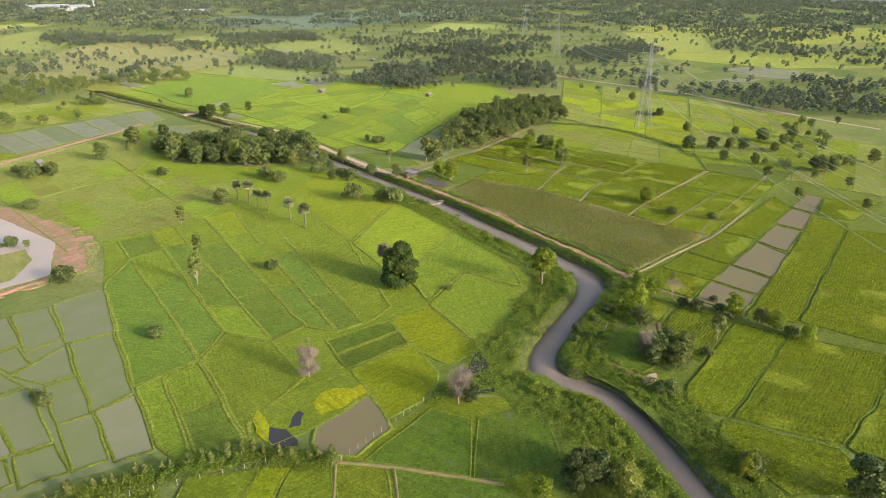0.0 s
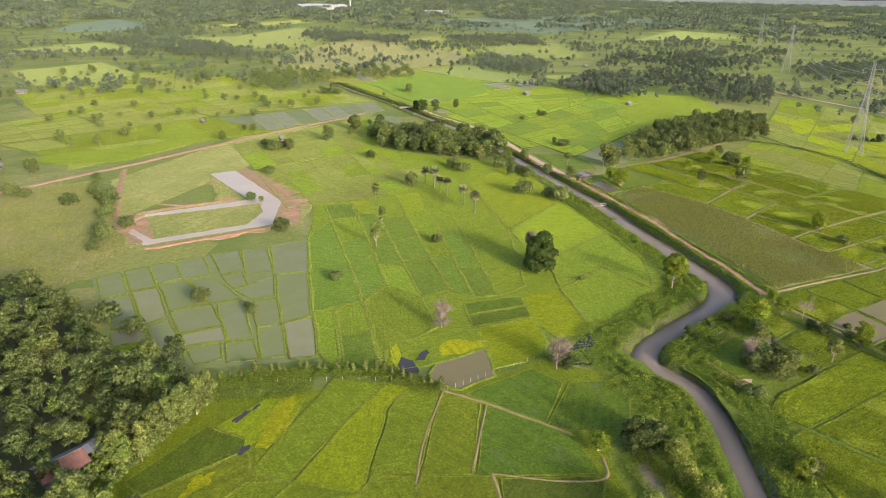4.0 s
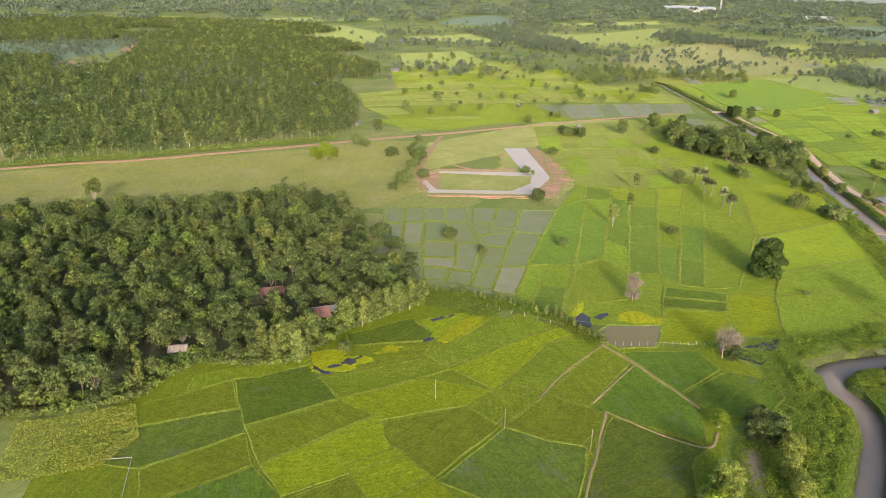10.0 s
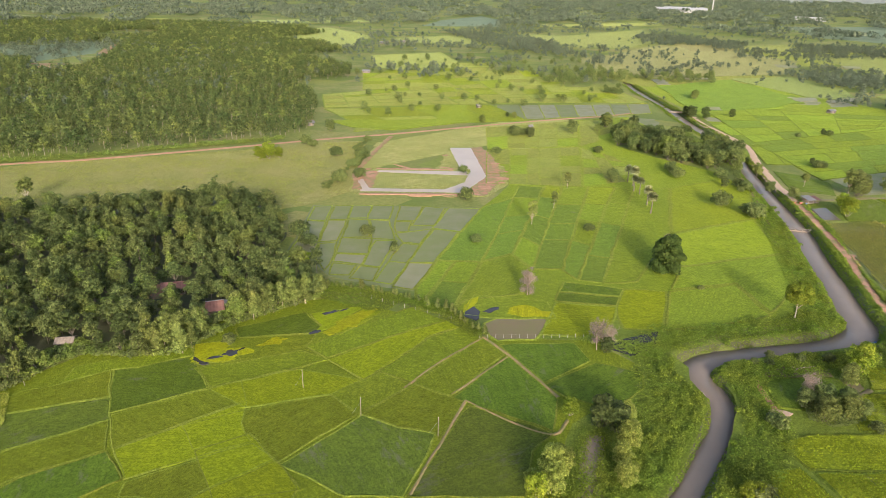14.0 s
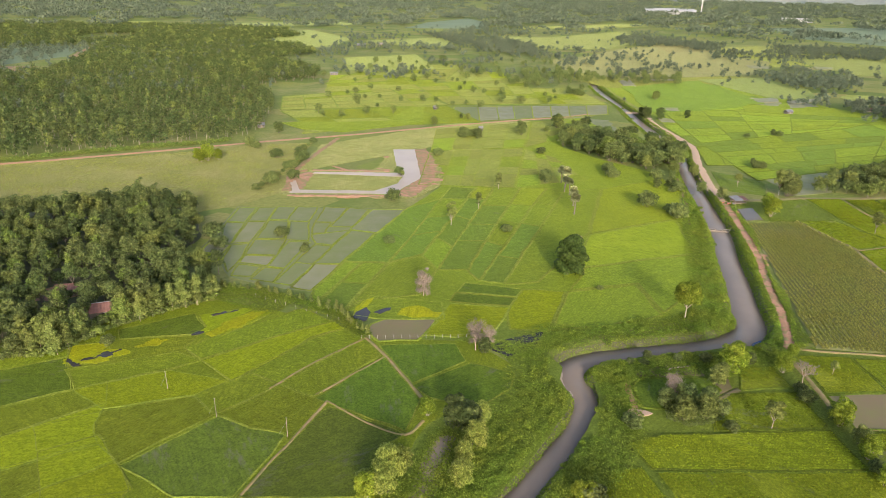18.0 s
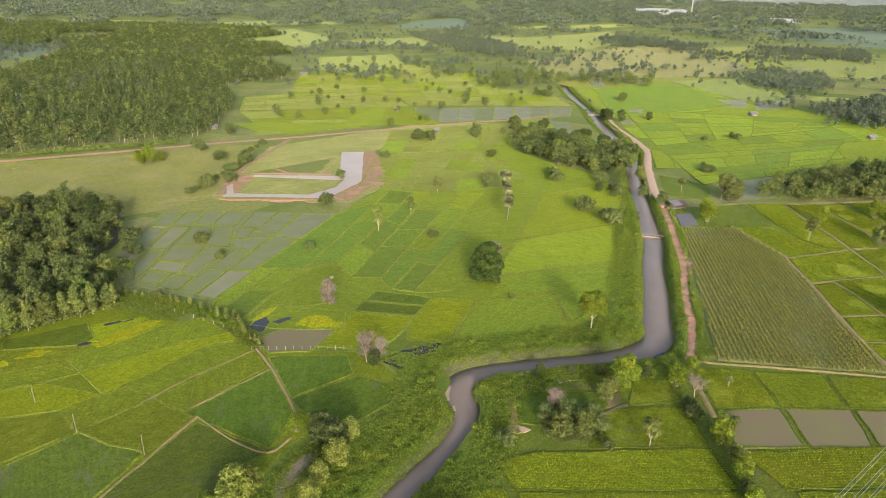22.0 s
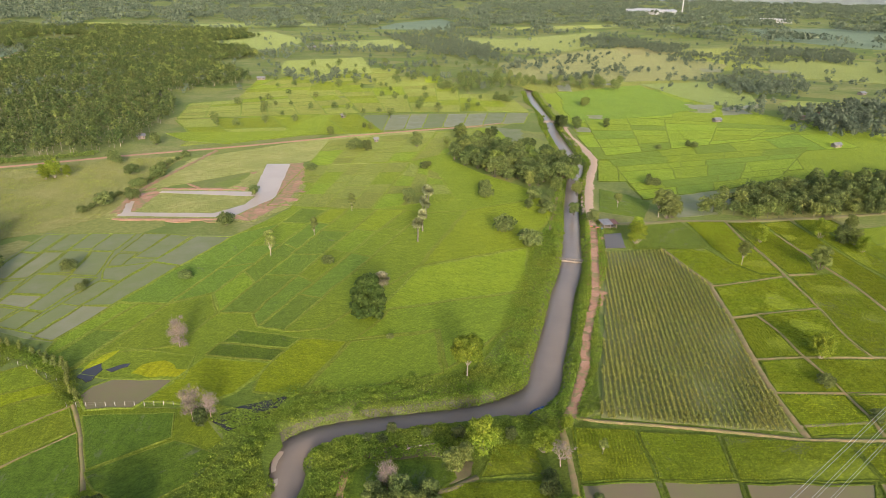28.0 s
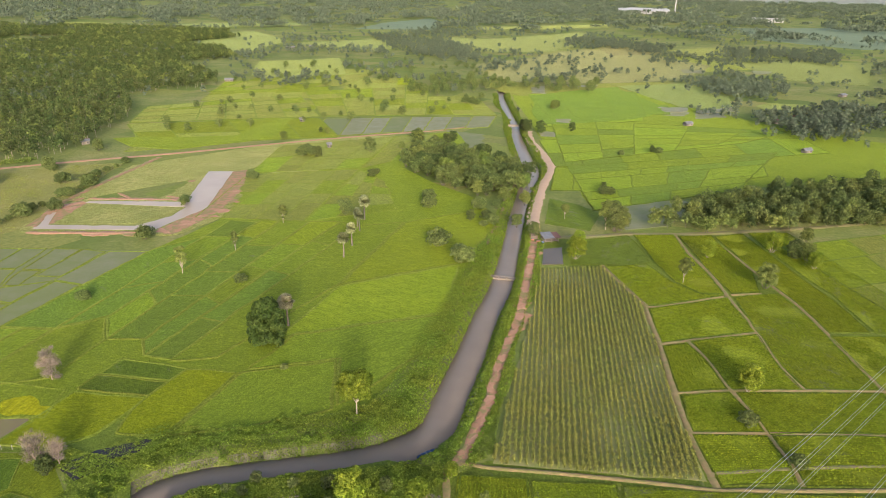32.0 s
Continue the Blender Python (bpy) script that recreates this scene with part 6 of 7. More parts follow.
cv = scatter([(80, 178), (88, 200), (96, 228), (104, 262), (109, 290), (103, 290), (96, 262), (84, 222), (74, 184)], 0.26, 18)
carpet("bank_scrub", off_track(cv, 1.5), 0.0, 1.3, 0.2, 18, M_BANK, "green scrub on the canal dike", "shrubs")
cv = scatter([(93, 172), (104, 172), (108, 192), (112, 212), (119, 236), (124, 270), (120, 270), (108, 222), (100, 190)], 0.24, 20)
carpet("bank_scrub_east", off_track(cv, 1.5), 0.0, 1.3, 0.2, 20, M_BANK, "green scrub between canal and track", "shrubs")
cv = scatter([(36, 158), (60, 164), (84, 167.5), (88, 163), (84, 161.5), (66, 159), (48, 157.5), (42, 152), (38, 140), (34, 146)], 0.22, 22)
carpet("garden_scrub", off_track(cv, 1.5), 0.0, 1.2, 0.2, 22, M_BANK, "rough green scrub on the inner river bank", "shrubs")
patch("bare_sand", [(38.8, 137), (40, 138.2), (42, 138.6), (44, 137.9), (45.4, 136.9), (44, 135.9), (41.6, 135.3), (39.6, 135.9)], 0.35, M_SAND, "pale bare sand heap by the thicket", "sand", edge=0.2, step=0.8)

# ---- distant woods: haze is in the leaf colour of the farther ones ----
FAR_WOODS = [
    [(404, 626), (607, 783), (832, 766), (632, 549), (473, 430), (432, 420), (383, 448), (402, 504), (339, 519)],
    [(210, 350), (284, 394), (366, 399), (376, 368), (317, 327), (258, 334), (211, 326)],
    [(747, 585), (953, 571), (809, 415), (716, 394), (703, 476), (669, 530)],
    [(505, 318), (564, 280), (558, 215), (548, 164), (640, 60), (560, 60), (478, 153), (467, 215), (460, 278)],
    [(693, 257), (675, 216), (628, 186), (593, 191), (629, 237)],
    [(366, 780), (450, 736), (399, 667), (329, 705)],
    [(-48, 1385), (40, 1013), (146, 990), (164, 1122), (81, 1273)],
    [(272, 1191), (470, 998), (620, 948), (758, 1168), (503, 1177), (351, 1393)],
    [(183, 324), (207, 351), (231, 372), (312, 386), (340, 382), (310, 335), (273, 326), (199, 319)],
    [(354, 766), (427, 868), (489, 824), (446, 716), (361, 708)],
    [(356, 601), (470, 637), (381, 495), (349, 502), (342, 563)],
]
W_FARNEAR = [broadleaf(90 + i, 10, 8.5, 380, 0.5, M_LEAF, lobes=13, low=0.05, limbs=False) for i in range(4)]
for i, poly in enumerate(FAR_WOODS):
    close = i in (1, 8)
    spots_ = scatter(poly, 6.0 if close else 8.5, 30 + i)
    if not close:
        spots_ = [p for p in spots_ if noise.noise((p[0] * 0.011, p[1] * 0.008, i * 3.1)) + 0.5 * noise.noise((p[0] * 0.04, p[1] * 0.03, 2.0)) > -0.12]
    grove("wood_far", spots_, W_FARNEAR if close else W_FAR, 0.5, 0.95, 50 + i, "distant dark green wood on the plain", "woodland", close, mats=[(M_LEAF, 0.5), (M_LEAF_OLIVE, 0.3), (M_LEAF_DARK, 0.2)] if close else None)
r7 = np.random.default_rng(77)
n = 13000
az, dist = np.radians(r7.uniform(-44, 90, n)), np.sqrt(r7.uniform(560 ** 2, 4500 ** 2, n))
fx, fy = -20 + dist * np.sin(az), 60 + dist * np.cos(az)
dens = np.array([noise.noise((x * 0.0035, y * 0.0022, 4.0)) + 0.6 * noise.noise((x * 0.012, y * 0.009, 8.0)) for x, y in zip(fx, fy)])
thr = np.where(dist > 1500, -0.3, 0.16)
pick = (dens > thr)
lone = (r7.random(n) < 0.12) & (dist < 1500)
spots = np.stack([fx, fy], 1)
for m_, pts, lab in FAR_FIELDS:
    pick &= ~inside(pts, fx, fy)
n2 = 14000
az2, dist2 = np.radians(r7.uniform(-44, 90, n2)), np.sqrt(r7.uniform(560 ** 2, 1500 ** 2, n2))
mid_spots = np.stack([-20 + dist2 * np.sin(az2), 60 + dist2 * np.cos(az2)], 1)
dens2 = np.array([noise.noise((x * 0.0045, y * 0.003, 4.0)) + 0.7 * noise.noise((x * 0.014, y * 0.011, 8.0)) for x, y in mid_spots])
OPEN = [[(165, 425), (300, 470), (330, 560), (260, 640), (160, 700), (155, 450)], [(-150, 440), (110, 545), (150, 640), (60, 760), (-120, 700)]]
in_far = np.zeros(n2, bool)
for m_, pts, lab in FAR_FIELDS:
    if m_ is M_DRY_GRASS:
        continue
    in_far |= inside(pts, mid_spots[:, 0], mid_spots[:, 1])
mid_ok = (~in_far | (r7.random(n2) < 0.06)) & ((dens2 > 0.10) | (r7.random(n2) < 0.10)) & ~inside(OPEN[0], mid_spots[:, 0], mid_spots[:, 1]) & ~inside(OPEN[1], mid_spots[:, 0], mid_spots[:, 1])
CLUMP = [broadleaf(95 + i, 13, 34, 48, 2.2, M_LEAF_HAZED, lobes=12, limbs=False, squash=0.3, low=0.05) for i in range(4)]
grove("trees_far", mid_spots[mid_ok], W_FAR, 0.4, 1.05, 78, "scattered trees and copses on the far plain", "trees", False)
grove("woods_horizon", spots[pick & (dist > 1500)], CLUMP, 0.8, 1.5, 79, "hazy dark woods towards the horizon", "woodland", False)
plainx = scatter([(-150, 460), (-10, 530), (130, 600), (150, 900), (60, 980), (-130, 860), (-150, 600)], 24, 80)
grove("trees_plain", plainx[np.array([noise.noise((p[0] * 0.02, p[1] * 0.02, 9.0)) > -0.02 for p in plainx])], [*W_FARNEAR], 0.5, 1.0, 81, "scattered trees among the yellow-green far paddies", "trees", True)
grove("trees_canal_head", scatter([(60, 690), (110, 690), (160, 720), (240, 700), (260, 760), (90, 800)], 13, 82), W_FARNEAR, 0.7, 1.1, 83, "olive trees at the head of the canal", "trees", True)

# bare ground, a fallen trunk and paths inside the bend
M_BARE = plain("trodden_bare_ground", (0.185, 0.14, 0.075), (0.105, 0.13, 0.03), 0.45, 0.95, bumps=0.6, fine=1.6)
patch("bare_ground", [(44.5, 154), (50, 158.6), (60, 160), (66, 158), (65, 154.2), (50, 154)], 0.16, M_BARE, "trodden brown ground on the inner bank", "ground", edge=1.2, step=2.0)
patch("bare_ground", [(62.5, 146.6), (66, 152.5), (71, 153), (70.5, 148.4), (66, 145.6)], 0.17, M_BARE, "trodden brown ground beside the thicket", "ground", edge=0.8, step=1.5)
track("path_bend", [(43.4, 158.4), (42.4, 148.0), (41.6, 138.3)], 0.5, M_RED, "narrow reddish path inside the river bend", 0.24, 1.0)
track("path_bend", [(61.6, 142.6), (66.2, 144.4), (68.2, 145.8), (71.7, 147.9)], 0.55, M_BARE, "narrow tan path to the thicket", 0.28, 0.8)
log = new("fallen_trunk")
tagged(log, "pale bleached trunk lying on the inner bank", "trunk")
link("stem", mesh_np("stem", *limb([(53.0, 155.7, 0.35), (58, 157.8, 0.45), (64.3, 159.3, 0.4)], [0.24, 0.2, 0.1], 8), M_DEAD), log)
for px_, py_ in ((55.5, 158.0), (60.5, 160.2)):
    link("branch", mesh_np("branch", *limb([(px_ + 0.6, py_ - 1.2, 0.4), (px_, py_, 0.9)], [0.09, 0.03], 5), M_DEAD), log)

# earth paths between the southern fields
for pts, half in (([(-30.2, 173), (-23.6, 163), (-18, 153), (-12.5, 142.5)], 0.24), ([(-30.5, 172), (-43.5, 158), (-52.5, 145.5)], 0.17), ([(-23.2, 162.5), (-40, 143)], 0.17),
                  ([(-36.5, 140.5), (-25, 131.5), (-16, 127.5), (-11.8, 133)], 0.16), ([(-36.5, 140.5), (-40.2, 131), (-42.3, 124.5), (-45.5, 117), (-49, 107)], 0.2)):
    track("path_field", pts, half, M_PATH, "pale bare earth path between rice fields", 0.27, 0.6)
for pts, half in (([(155.1, 284.1), (159.1, 265.2), (162.3, 250.4), (161.1, 244.7), (159.2, 224.6), (155.1, 198.4), (153.5, 182.6), (152.7, 170.2), (152.6, 162.4)], 0.6),
                  ([(194.7, 317.8), (193.5, 298.3), (194.8, 279.3), (193.7, 260.4), (193.2, 252.8), (192.3, 231.5), (190.3, 211.3), (191.2, 199.7)], 0.55), ([(210.6, 303.1), (212.7, 280.5), (213.9, 263.6), (215.2, 251.0), (214.7, 230.8), (213, 199)], 0.4),
                  ([(195.1, 258.9), (206.6, 260.2)], 0.4), ([(161.8, 249.0), (167.8, 249.6), (192, 257.5)], 0.3), ([(159.4, 224.2), (173.0, 227.4), (191.9, 231.5)], 0.42),
                  ([(168.4, 225.6), (170.6, 214.4), (170.9, 200.9), (172.2, 190.9), (172.5, 182.9), (172.9, 171.0), (172, 163)], 0.42), ([(155.9, 198.4), (170.2, 199.6), (195.4, 200.1), (250, 199.5)], 0.4),
                  ([(153.2, 181.3), (171.7, 181.6), (183.5, 181.3), (236, 180)], 0.38), ([(96.3, 170.2), (103.1, 168.4), (115.5, 167.1), (135.6, 164.5), (151.7, 162.0), (159.2, 161.9), (171.2, 161.9), (200, 162.5)], 0.38),
                  ([(93.1, 168), (93.3, 158), (93.1, 152.8), (92.2, 139.9), (90.5, 133)], 0.45)):
    track("path_field", pts, half, M_PATH, "grey-brown earth path between small fields", 0.27, 0.6)

# wooded hills far beyond the plain, their colour greyed and blued for haze
hv, hf = [], []
steps = 240
for i in range(steps + 1):
    a = radians(-70 + 190 * i / steps)
    top = 42 + 14 * noise.noise((i * 0.05, 0.3, 0)) + 6 * noise.noise((i * 0.4, 0.7, 0))
    for rr_, zz in ((4500, -5), (4560, top * 0.75), (4640, top), (4700, -5)):
        hv.append((-20 + rr_ * math.sin(a), 60 + rr_ * math.cos(a), zz))
    if i:
        o = (i - 1) * 4
        hf += [(o + j, o + j + 1, o + 5 + j, o + 4 + j) for j in range(3)]
M_HILL_HAZED = plain("far_hills_hazed", (0.13, 0.16, 0.15), (0.19, 0.22, 0.21), 0.01, 0.95, bumps=0.3, fine=0.05)
tagged(link("backdrop_hills", mesh_np("backdrop_hills", hv, hf, M_HILL_HAZED)), "low wooded hills on the horizon", "hills", kind="structure")

# wet and bare ground out on the plain
for pts, m_, lab in (([(97, 528), (122, 515), (121, 425), (104, 450)], M_FLOOD, "flooded green paddy beside the canal grove"), ([(263, 622), (306, 613), (294, 594), (262, 602)], M_FLOOD_BARE, "shallow pool near the farmhouses"),
                     ([(309, 612), (330, 620), (330, 594), (300, 584)], M_FLOOD_BARE, "shallow pool near the farmhouses"), ([(166, 528), (178, 527), (178, 510), (164, 512)], M_FLOOD_BARE, "small pool by the canal road"),
                     ([(120, 800), (300, 850), (390, 720), (340, 680), (160, 690)], M_RICE_PALE, "pale grassland beyond the canal head")):
    patch("wet_ground" if m_ is not M_RICE_PALE else "dry_grassland", pts, 0.07, m_, lab, "ground", edge=3.0)
patch("bare_soil", [(-496, 893), (-535, 1020), (-506, 992), (-476, 882)], 0.1, M_RED_GRASS, "bare reddish field in the plantation", "field", edge=2, step=15)
patch("bare_soil", [(-518, 783), (-478, 787), (-449, 729), (-483, 718)], 0.1, M_RED_GRASS, "bare reddish field in the plantation", "field", edge=2, step=15)
patch("plantation_field", [(-700, 955), (-627, 988), (-575, 1036), (-540, 1020), (-500, 893), (-525, 795), (-600, 775)], 0.06, M_CROP_FAR, "blue-green cane field inside the plantation", "field", edge=4, step=15)
cv = scatter([(-176, 132), (-152, 140), (-146, 128), (-150, 118), (-170, 112)], 0.22, 84)
carpet("reed_patch", off_track(cv, 1.5), 0.0, 1.3, 0.2, 84, M_LEAF_DRY_GREEN, "yellow-green reeds on boggy ground", "reeds")

# undergrowth along the edge of the wood
grove("wood_undergrowth", np.vstack([dense([(-84, 197), (-106, 178), (-117, 161), (-128, 159), (-143, 160), (-149.5, 152), (-151, 146.5), (-154, 142), (-167, 137.5), (-200, 128)], 1.6) + r6.normal(size=(1, 2)) * 0.5 + np.array([dx, dy]) for dx, dy in ((0, 0), (-1.5, 1.0), (-3, 2.6), (-5, 4.2))]), MOUNDS_FAR, 0.8, 1.9, 91, "leafy green shrubs under the wood's edge", "shrubs", False, mats=[(M_LEAF_MID, 0.6), (M_LEAF, 0.4)])
grove("farm_trees", scatter([(-140, 172), (-112, 176), (-106, 200), (-126, 214), (-142, 196)], 7.5, 92)[::2], W_NEAR[:5], 0.45, 0.75, 93, "small trees round the farmhouses", "trees", True)
grove("road_shrubs", np.vstack([dense([(-101, 318), (-95, 352), (-92, 372)], 6.0) + r6.normal(size=(1, 2)), dense([(-92, 378), (-96, 398), (-92, 425)], 9.0)]) + r6.normal(size=(2,)) * 0.3, [KINDS["s"][0][0], KINDS["s"][0][2]], 0.4, 1.3, 94, "row of green shrubs beside the pond plot", "shrubs", False)
track("road_plot", [(-84, 318), (-90, 345), (-88, 372), (-84, 400), (-78, 440)], 1.3, M_RED_GRASS, "rutted red track beside the pond plot", 0.24, 0.9)


def blob(x, y, a, b, turn, seed):
    """A ragged round outline."""
    out = []
    for i in range(26):
        t = i * 2 * math.pi / 26
        k = 1 + 0.75 * noise.noise((1.6 * math.cos(t), 1.6 * math.sin(t), seed * 3.7)) + 0.3 * noise.noise((4 * math.cos(t), 4 * math.sin(t), seed))
        u, v = a * k * math.cos(t), b * k * math.sin(t)
        out.append((x + u * math.cos(turn) - v * math.sin(turn), y + u * math.sin(turn) + v * math.cos(turn)))
    return out


for i, (x, y, a, b, tn) in enumerate(((-81.3, 173.7, 1.9, 0.9, 0.5), (-78.3, 186.6, 2.6, 0.9, 0.6), (-110.5, 157.2, 2.2, 0.7, -0.6), (-102.5, 161.2, 1.8, 1.2, 0.3), (-106.5, 158.6, 2.4, 0.5, 0.4), (-108.5, 155.6, 1.6, 0.6, -0.2), (-74, 188.5, 1.5, 0.4, 0.7), (-100, 163.5, 0.9, 0.5, 0.9))):
    patch("puddle", blob(x, y, a, b, tn, i + 1), 0.29 + 0.004 * i, M_DARKWATER, "dark ragged puddle in the weedy rice", "puddle", edge=0.0, step=9.0)
for i, (x, y, a, b, tn) in enumerate(((-105, 159.5, 8, 3.2, 0.25), (-92, 168, 4.5, 2.0, 0.6), (-76, 180, 7.5, 1.8, 0.95), (-70.8, 181, 9.0, 3.0, 0.93))):
    patch("weed_patch", blob(x, y, a, b, tn, i + 11), 0.262 + 0.004 * i, M_WEED if i != 2 else M_RICE_YELLOW, "bright yellow-green weeds in the wet field", "weeds", edge=0.0, step=9.0)
patch("forest_floor", [(-300, 262), (-251, 274), (-190, 288), (-146, 305), (-118, 284), (-107, 252), (-110, 232), (-90, 217), (-86, 198), (-106, 180), (-117, 164), (-143, 163), (-151, 149), (-167, 140), (-300, 106)], 0.05, M_FLOOR, "brown leaf litter and bare earth under the trees", "ground", edge=1.5)
r11 = np.random.default_rng(71)
for i, (x, y) in enumerate(dense([(97.5, 172.5), (102.5, 184), (106, 200), (110, 215), (114.6, 230.4), (118.3, 241.3), (120.9, 255.7), (124.8, 271.9), (129.3, 296.8)], 5.0)):
    wide = 1.7 if y > 232 else 0.9
    patch("red_spoil", blob(x + r11.normal() * 0.5, y, wide * (1.0 + 0.5 * r11.random()), 1.6 + 1.8 * r11.random(), 0.25 * r11.normal() - 0.25, i + 61), 0.24 + 0.003 * i, M_RED if i % 3 else M_RED_GRASS, "ragged heap of red spoil along the canal track", "earth", edge=0.0, step=9.0)
patch("farm_yard", blob(-138, 199, 7.5, 4.5, 0.3, 5), 0.09, M_RED_GRASS, "bare brown yard beside the barn", "yard", edge=0.0, step=9.0)
hedge_pts = np.array([p + d for p in dense([(-86, 205), (-69, 201.5), (-58, 197), (-48, 192), (-40, 186), (-35, 179), (-31, 173)], 0.004) for d in [r8_ for r8_ in r6.normal(size=(1, 2)) * 1.5]])
carpet("hedge_cover", hedge_pts, 0.0, 1.9, 0.2, 33, M_BANK, "thick green hedge cover beside the fence", "hedge")
thicket = scatter([(48, 134), (50, 144), (60, 145), (62, 134), (54, 131)], 0.22, 34)
carpet("thicket_cover", thicket, 0.0, 2.2, 0.22, 35, M_LEAF, "dense olive-green thicket undergrowth", "shrubs")
carpet("creek_weeds", creek_edge + np.random.default_rng(37).normal(size=creek_edge.shape) * 0.9, 0.1, 1.1, 0.2, 38, M_BANK, "green weeds round the creek pool", "weeds")
# tufts and low scrub on the dry meadow
r8 = np.random.default_rng(55)
mp_ = np.column_stack([r8.uniform(-420, -90, 90000), r8.uniform(240, 425, 90000)])
in_meadow = inside([(-286, 346), (-160, 397), (-122, 419), (-93, 425), (-89, 316), (-103, 296), (-119, 284), (-146, 308), (-187, 292), (-252, 277), (-420, 240), (-420, 285)], mp_[:, 0], mp_[:, 1])
mp_ = mp_[in_meadow]
thick_ = np.array([noise.noise((x * 0.035, y * 0.07, 5.0)) + 0.5 * noise.noise((x * 0.15, y * 0.15, 6.0)) for x, y in mp_])
carpet("meadow_tufts", mp_[thick_ > -0.03], 0.05, 0.5, 0.3, 56, M_LEAF_DRY_GREEN, "low green tufts scattered over the dry meadow", "grass")

# raw red earth round the pond
patch("red_earth_bank", [(-26, 411), (-18, 413), (-12, 385), (-11, 352), (-14, 332), (-22, 311), (-31, 313), (-20, 346)], 0.207, M_RED_GRASS, "red earth with thin grass on the pond's bank", "bank", edge=1.5, step=3.0)
patch("red_earth_bank", [(-90, 338), (-84, 352), (-78, 352), (-79, 322), (-88, 318)], 0.208, M_RED_GRASS, "red earth with thin grass on the pond's bank", "bank", edge=1.2, step=3.0)
for i, (x, y, a, b) in enumerate([(-10.1, 357.6, 7, 3.5), (-10.4, 342.3, 6, 3), (-20.3, 325.5, 7, 3), (-17.1, 399.3, 4, 2.5), (-17.4, 333.6, 5, 2), (-27.3, 315.4, 7, 1.6), (-40.5, 310.5, 8, 1.3), (-54.7, 309.2, 7, 1.0), (-82.3, 343.4, 5, 3.0), (-84.9, 356.9, 4, 1.6), (-62.4, 360.9, 14, 0.9), (-39.9, 361.9, 8, 0.9), (-41.2, 390.0, 3, 2.0), (-12.5, 372.2, 4, 3.0), (-12.2, 333.8, 4, 2)]):
    patch("red_earth", blob(x, y, 0.62 * a, 0.9 * b, 0.35 * (i % 5 - 2), i + 21), 0.212 + 0.002 * i, M_RED if i % 3 else M_RED_GRASS, "raw red earth dug out of the pond", "earth", edge=0.0, step=9.0)
for pts, half in (([(-80, 357.6), (-58, 358.2), (-37, 358.6)], 1.3), ([(-84, 311.2), (-60, 311.6), (-34, 313)], 1.2), ([(-88.5, 334), (-86.4, 344), (-80.5, 353)], 1.8)):
    track("earth_rim", pts, half, M_RED, "low ridge of red earth along the pond", 0.3, 1.4)
# roads, a ditch and trees on the eastern plain
track("road_plain", [(560, 520), (530, 463), (518.9, 410), (502.2, 312), (476.4, 251.3), (453.2, 198), (440, 150)], 1.6, M_SAND, "pale earth road across the eastern plain", 0.3)
track("path_plain", [(285, 176), (256.5, 172.8), (211.8, 170.6), (178.8, 169.2), (153.1, 167.0)], 0.45, M_BUND_DRY, "grey earth path along a field edge", 0.26, 0.5)
ditch = dense([(240, 335), (275, 338), (303.4, 330.7), (314.8, 301.4), (311.4, 270.2), (295.4, 239.6), (276.6, 217.3)], 0.06)
carpet("ditch_scrub", ditch + r8.normal(size=ditch.shape) * 1.4, 0.1, 1.6, 0.4, 61, M_LEAF, "dark scrub along a ditch in the fields", "shrubs")
grove("trees_east", scatter([(321, 205), (449, 200), (300, 140), (262, 150), (263, 173)], 15, 62), W_FARNEAR, 0.45, 0.85, 63, "loose olive-green trees on the eastern plain", "trees", True, mats=[(M_LEAF_OLIVE, 0.6), (M_LEAF, 0.4)])
for i, pts in enumerate(([(713, 359), (767, 335), (759, 282), (718, 271), (689, 309)], [(600, 330), (640, 320), (650, 290), (612, 300)])):
    patch("wet_ground", pts, 0.31 + 0.01 * i, M_FLOOD_BARE, "shallow flooded fields on the far plain", "field", edge=4.0)
for i, pts in enumerate(([(219, 800), (372, 818), (395, 989), (250, 937)], [(369, 867), (548, 945), (625, 1139), (419, 1066)])):
    patch("dry_grassland", pts, 0.1 + 0.02 * i, M_RICE_PALE, "pale rough grassland with scattered trees", "ground", edge=8.0, step=12)


# ---- buildings ----
M_ROOF_RUST = plain("rusty_roof_sheet", (0.10, 0.045, 0.035), (0.17, 0.085, 0.065), 0.8, 0.8, 0.0, 0.1)
M_ROOF_GREY = plain("grey_roof_sheet", (0.15, 0.15, 0.15), (0.24, 0.24, 0.24), 0.6, 0.5, 0.5, 0.05)
M_ROOF_WHITE = plain("white_roof", (0.26, 0.27, 0.28), (0.33, 0.34, 0.34), 0.05, 0.6)
M_WALL = plain("weathered_wall", (0.10, 0.09, 0.075), (0.16, 0.145, 0.12), 0.6, 0.9, bumps=0.2)
M_OPENING_SHADE = plain("opening_shade", (0.03, 0.03, 0.03), (0.05, 0.05, 0.05), 1.0, 0.8)
M_CONCRETE = plain("concrete", (0.22, 0.21, 0.19), (0.32, 0.31, 0.28), 1.5, 0.85, bumps=0.3)
M_STEEL = plain("galvanised_steel", (0.20, 0.21, 0.22), (0.27, 0.28, 0.29), 1.0, 0.6, 0.3)
M_WIRE = plain("aluminium_wire", (0.32, 0.33, 0.34), (0.4, 0.41, 0.42), 1.0, 0.45, 0.7)
M_BLUE = plain("blue_paint", (0.05, 0.12, 0.30), (0.10, 0.20, 0.42), 1.5, 0.5)
M_REDCLOTH = plain("faded_red_cloth", (0.40, 0.10, 0.07), (0.52, 0.20, 0.15), 1.5, 0.9)
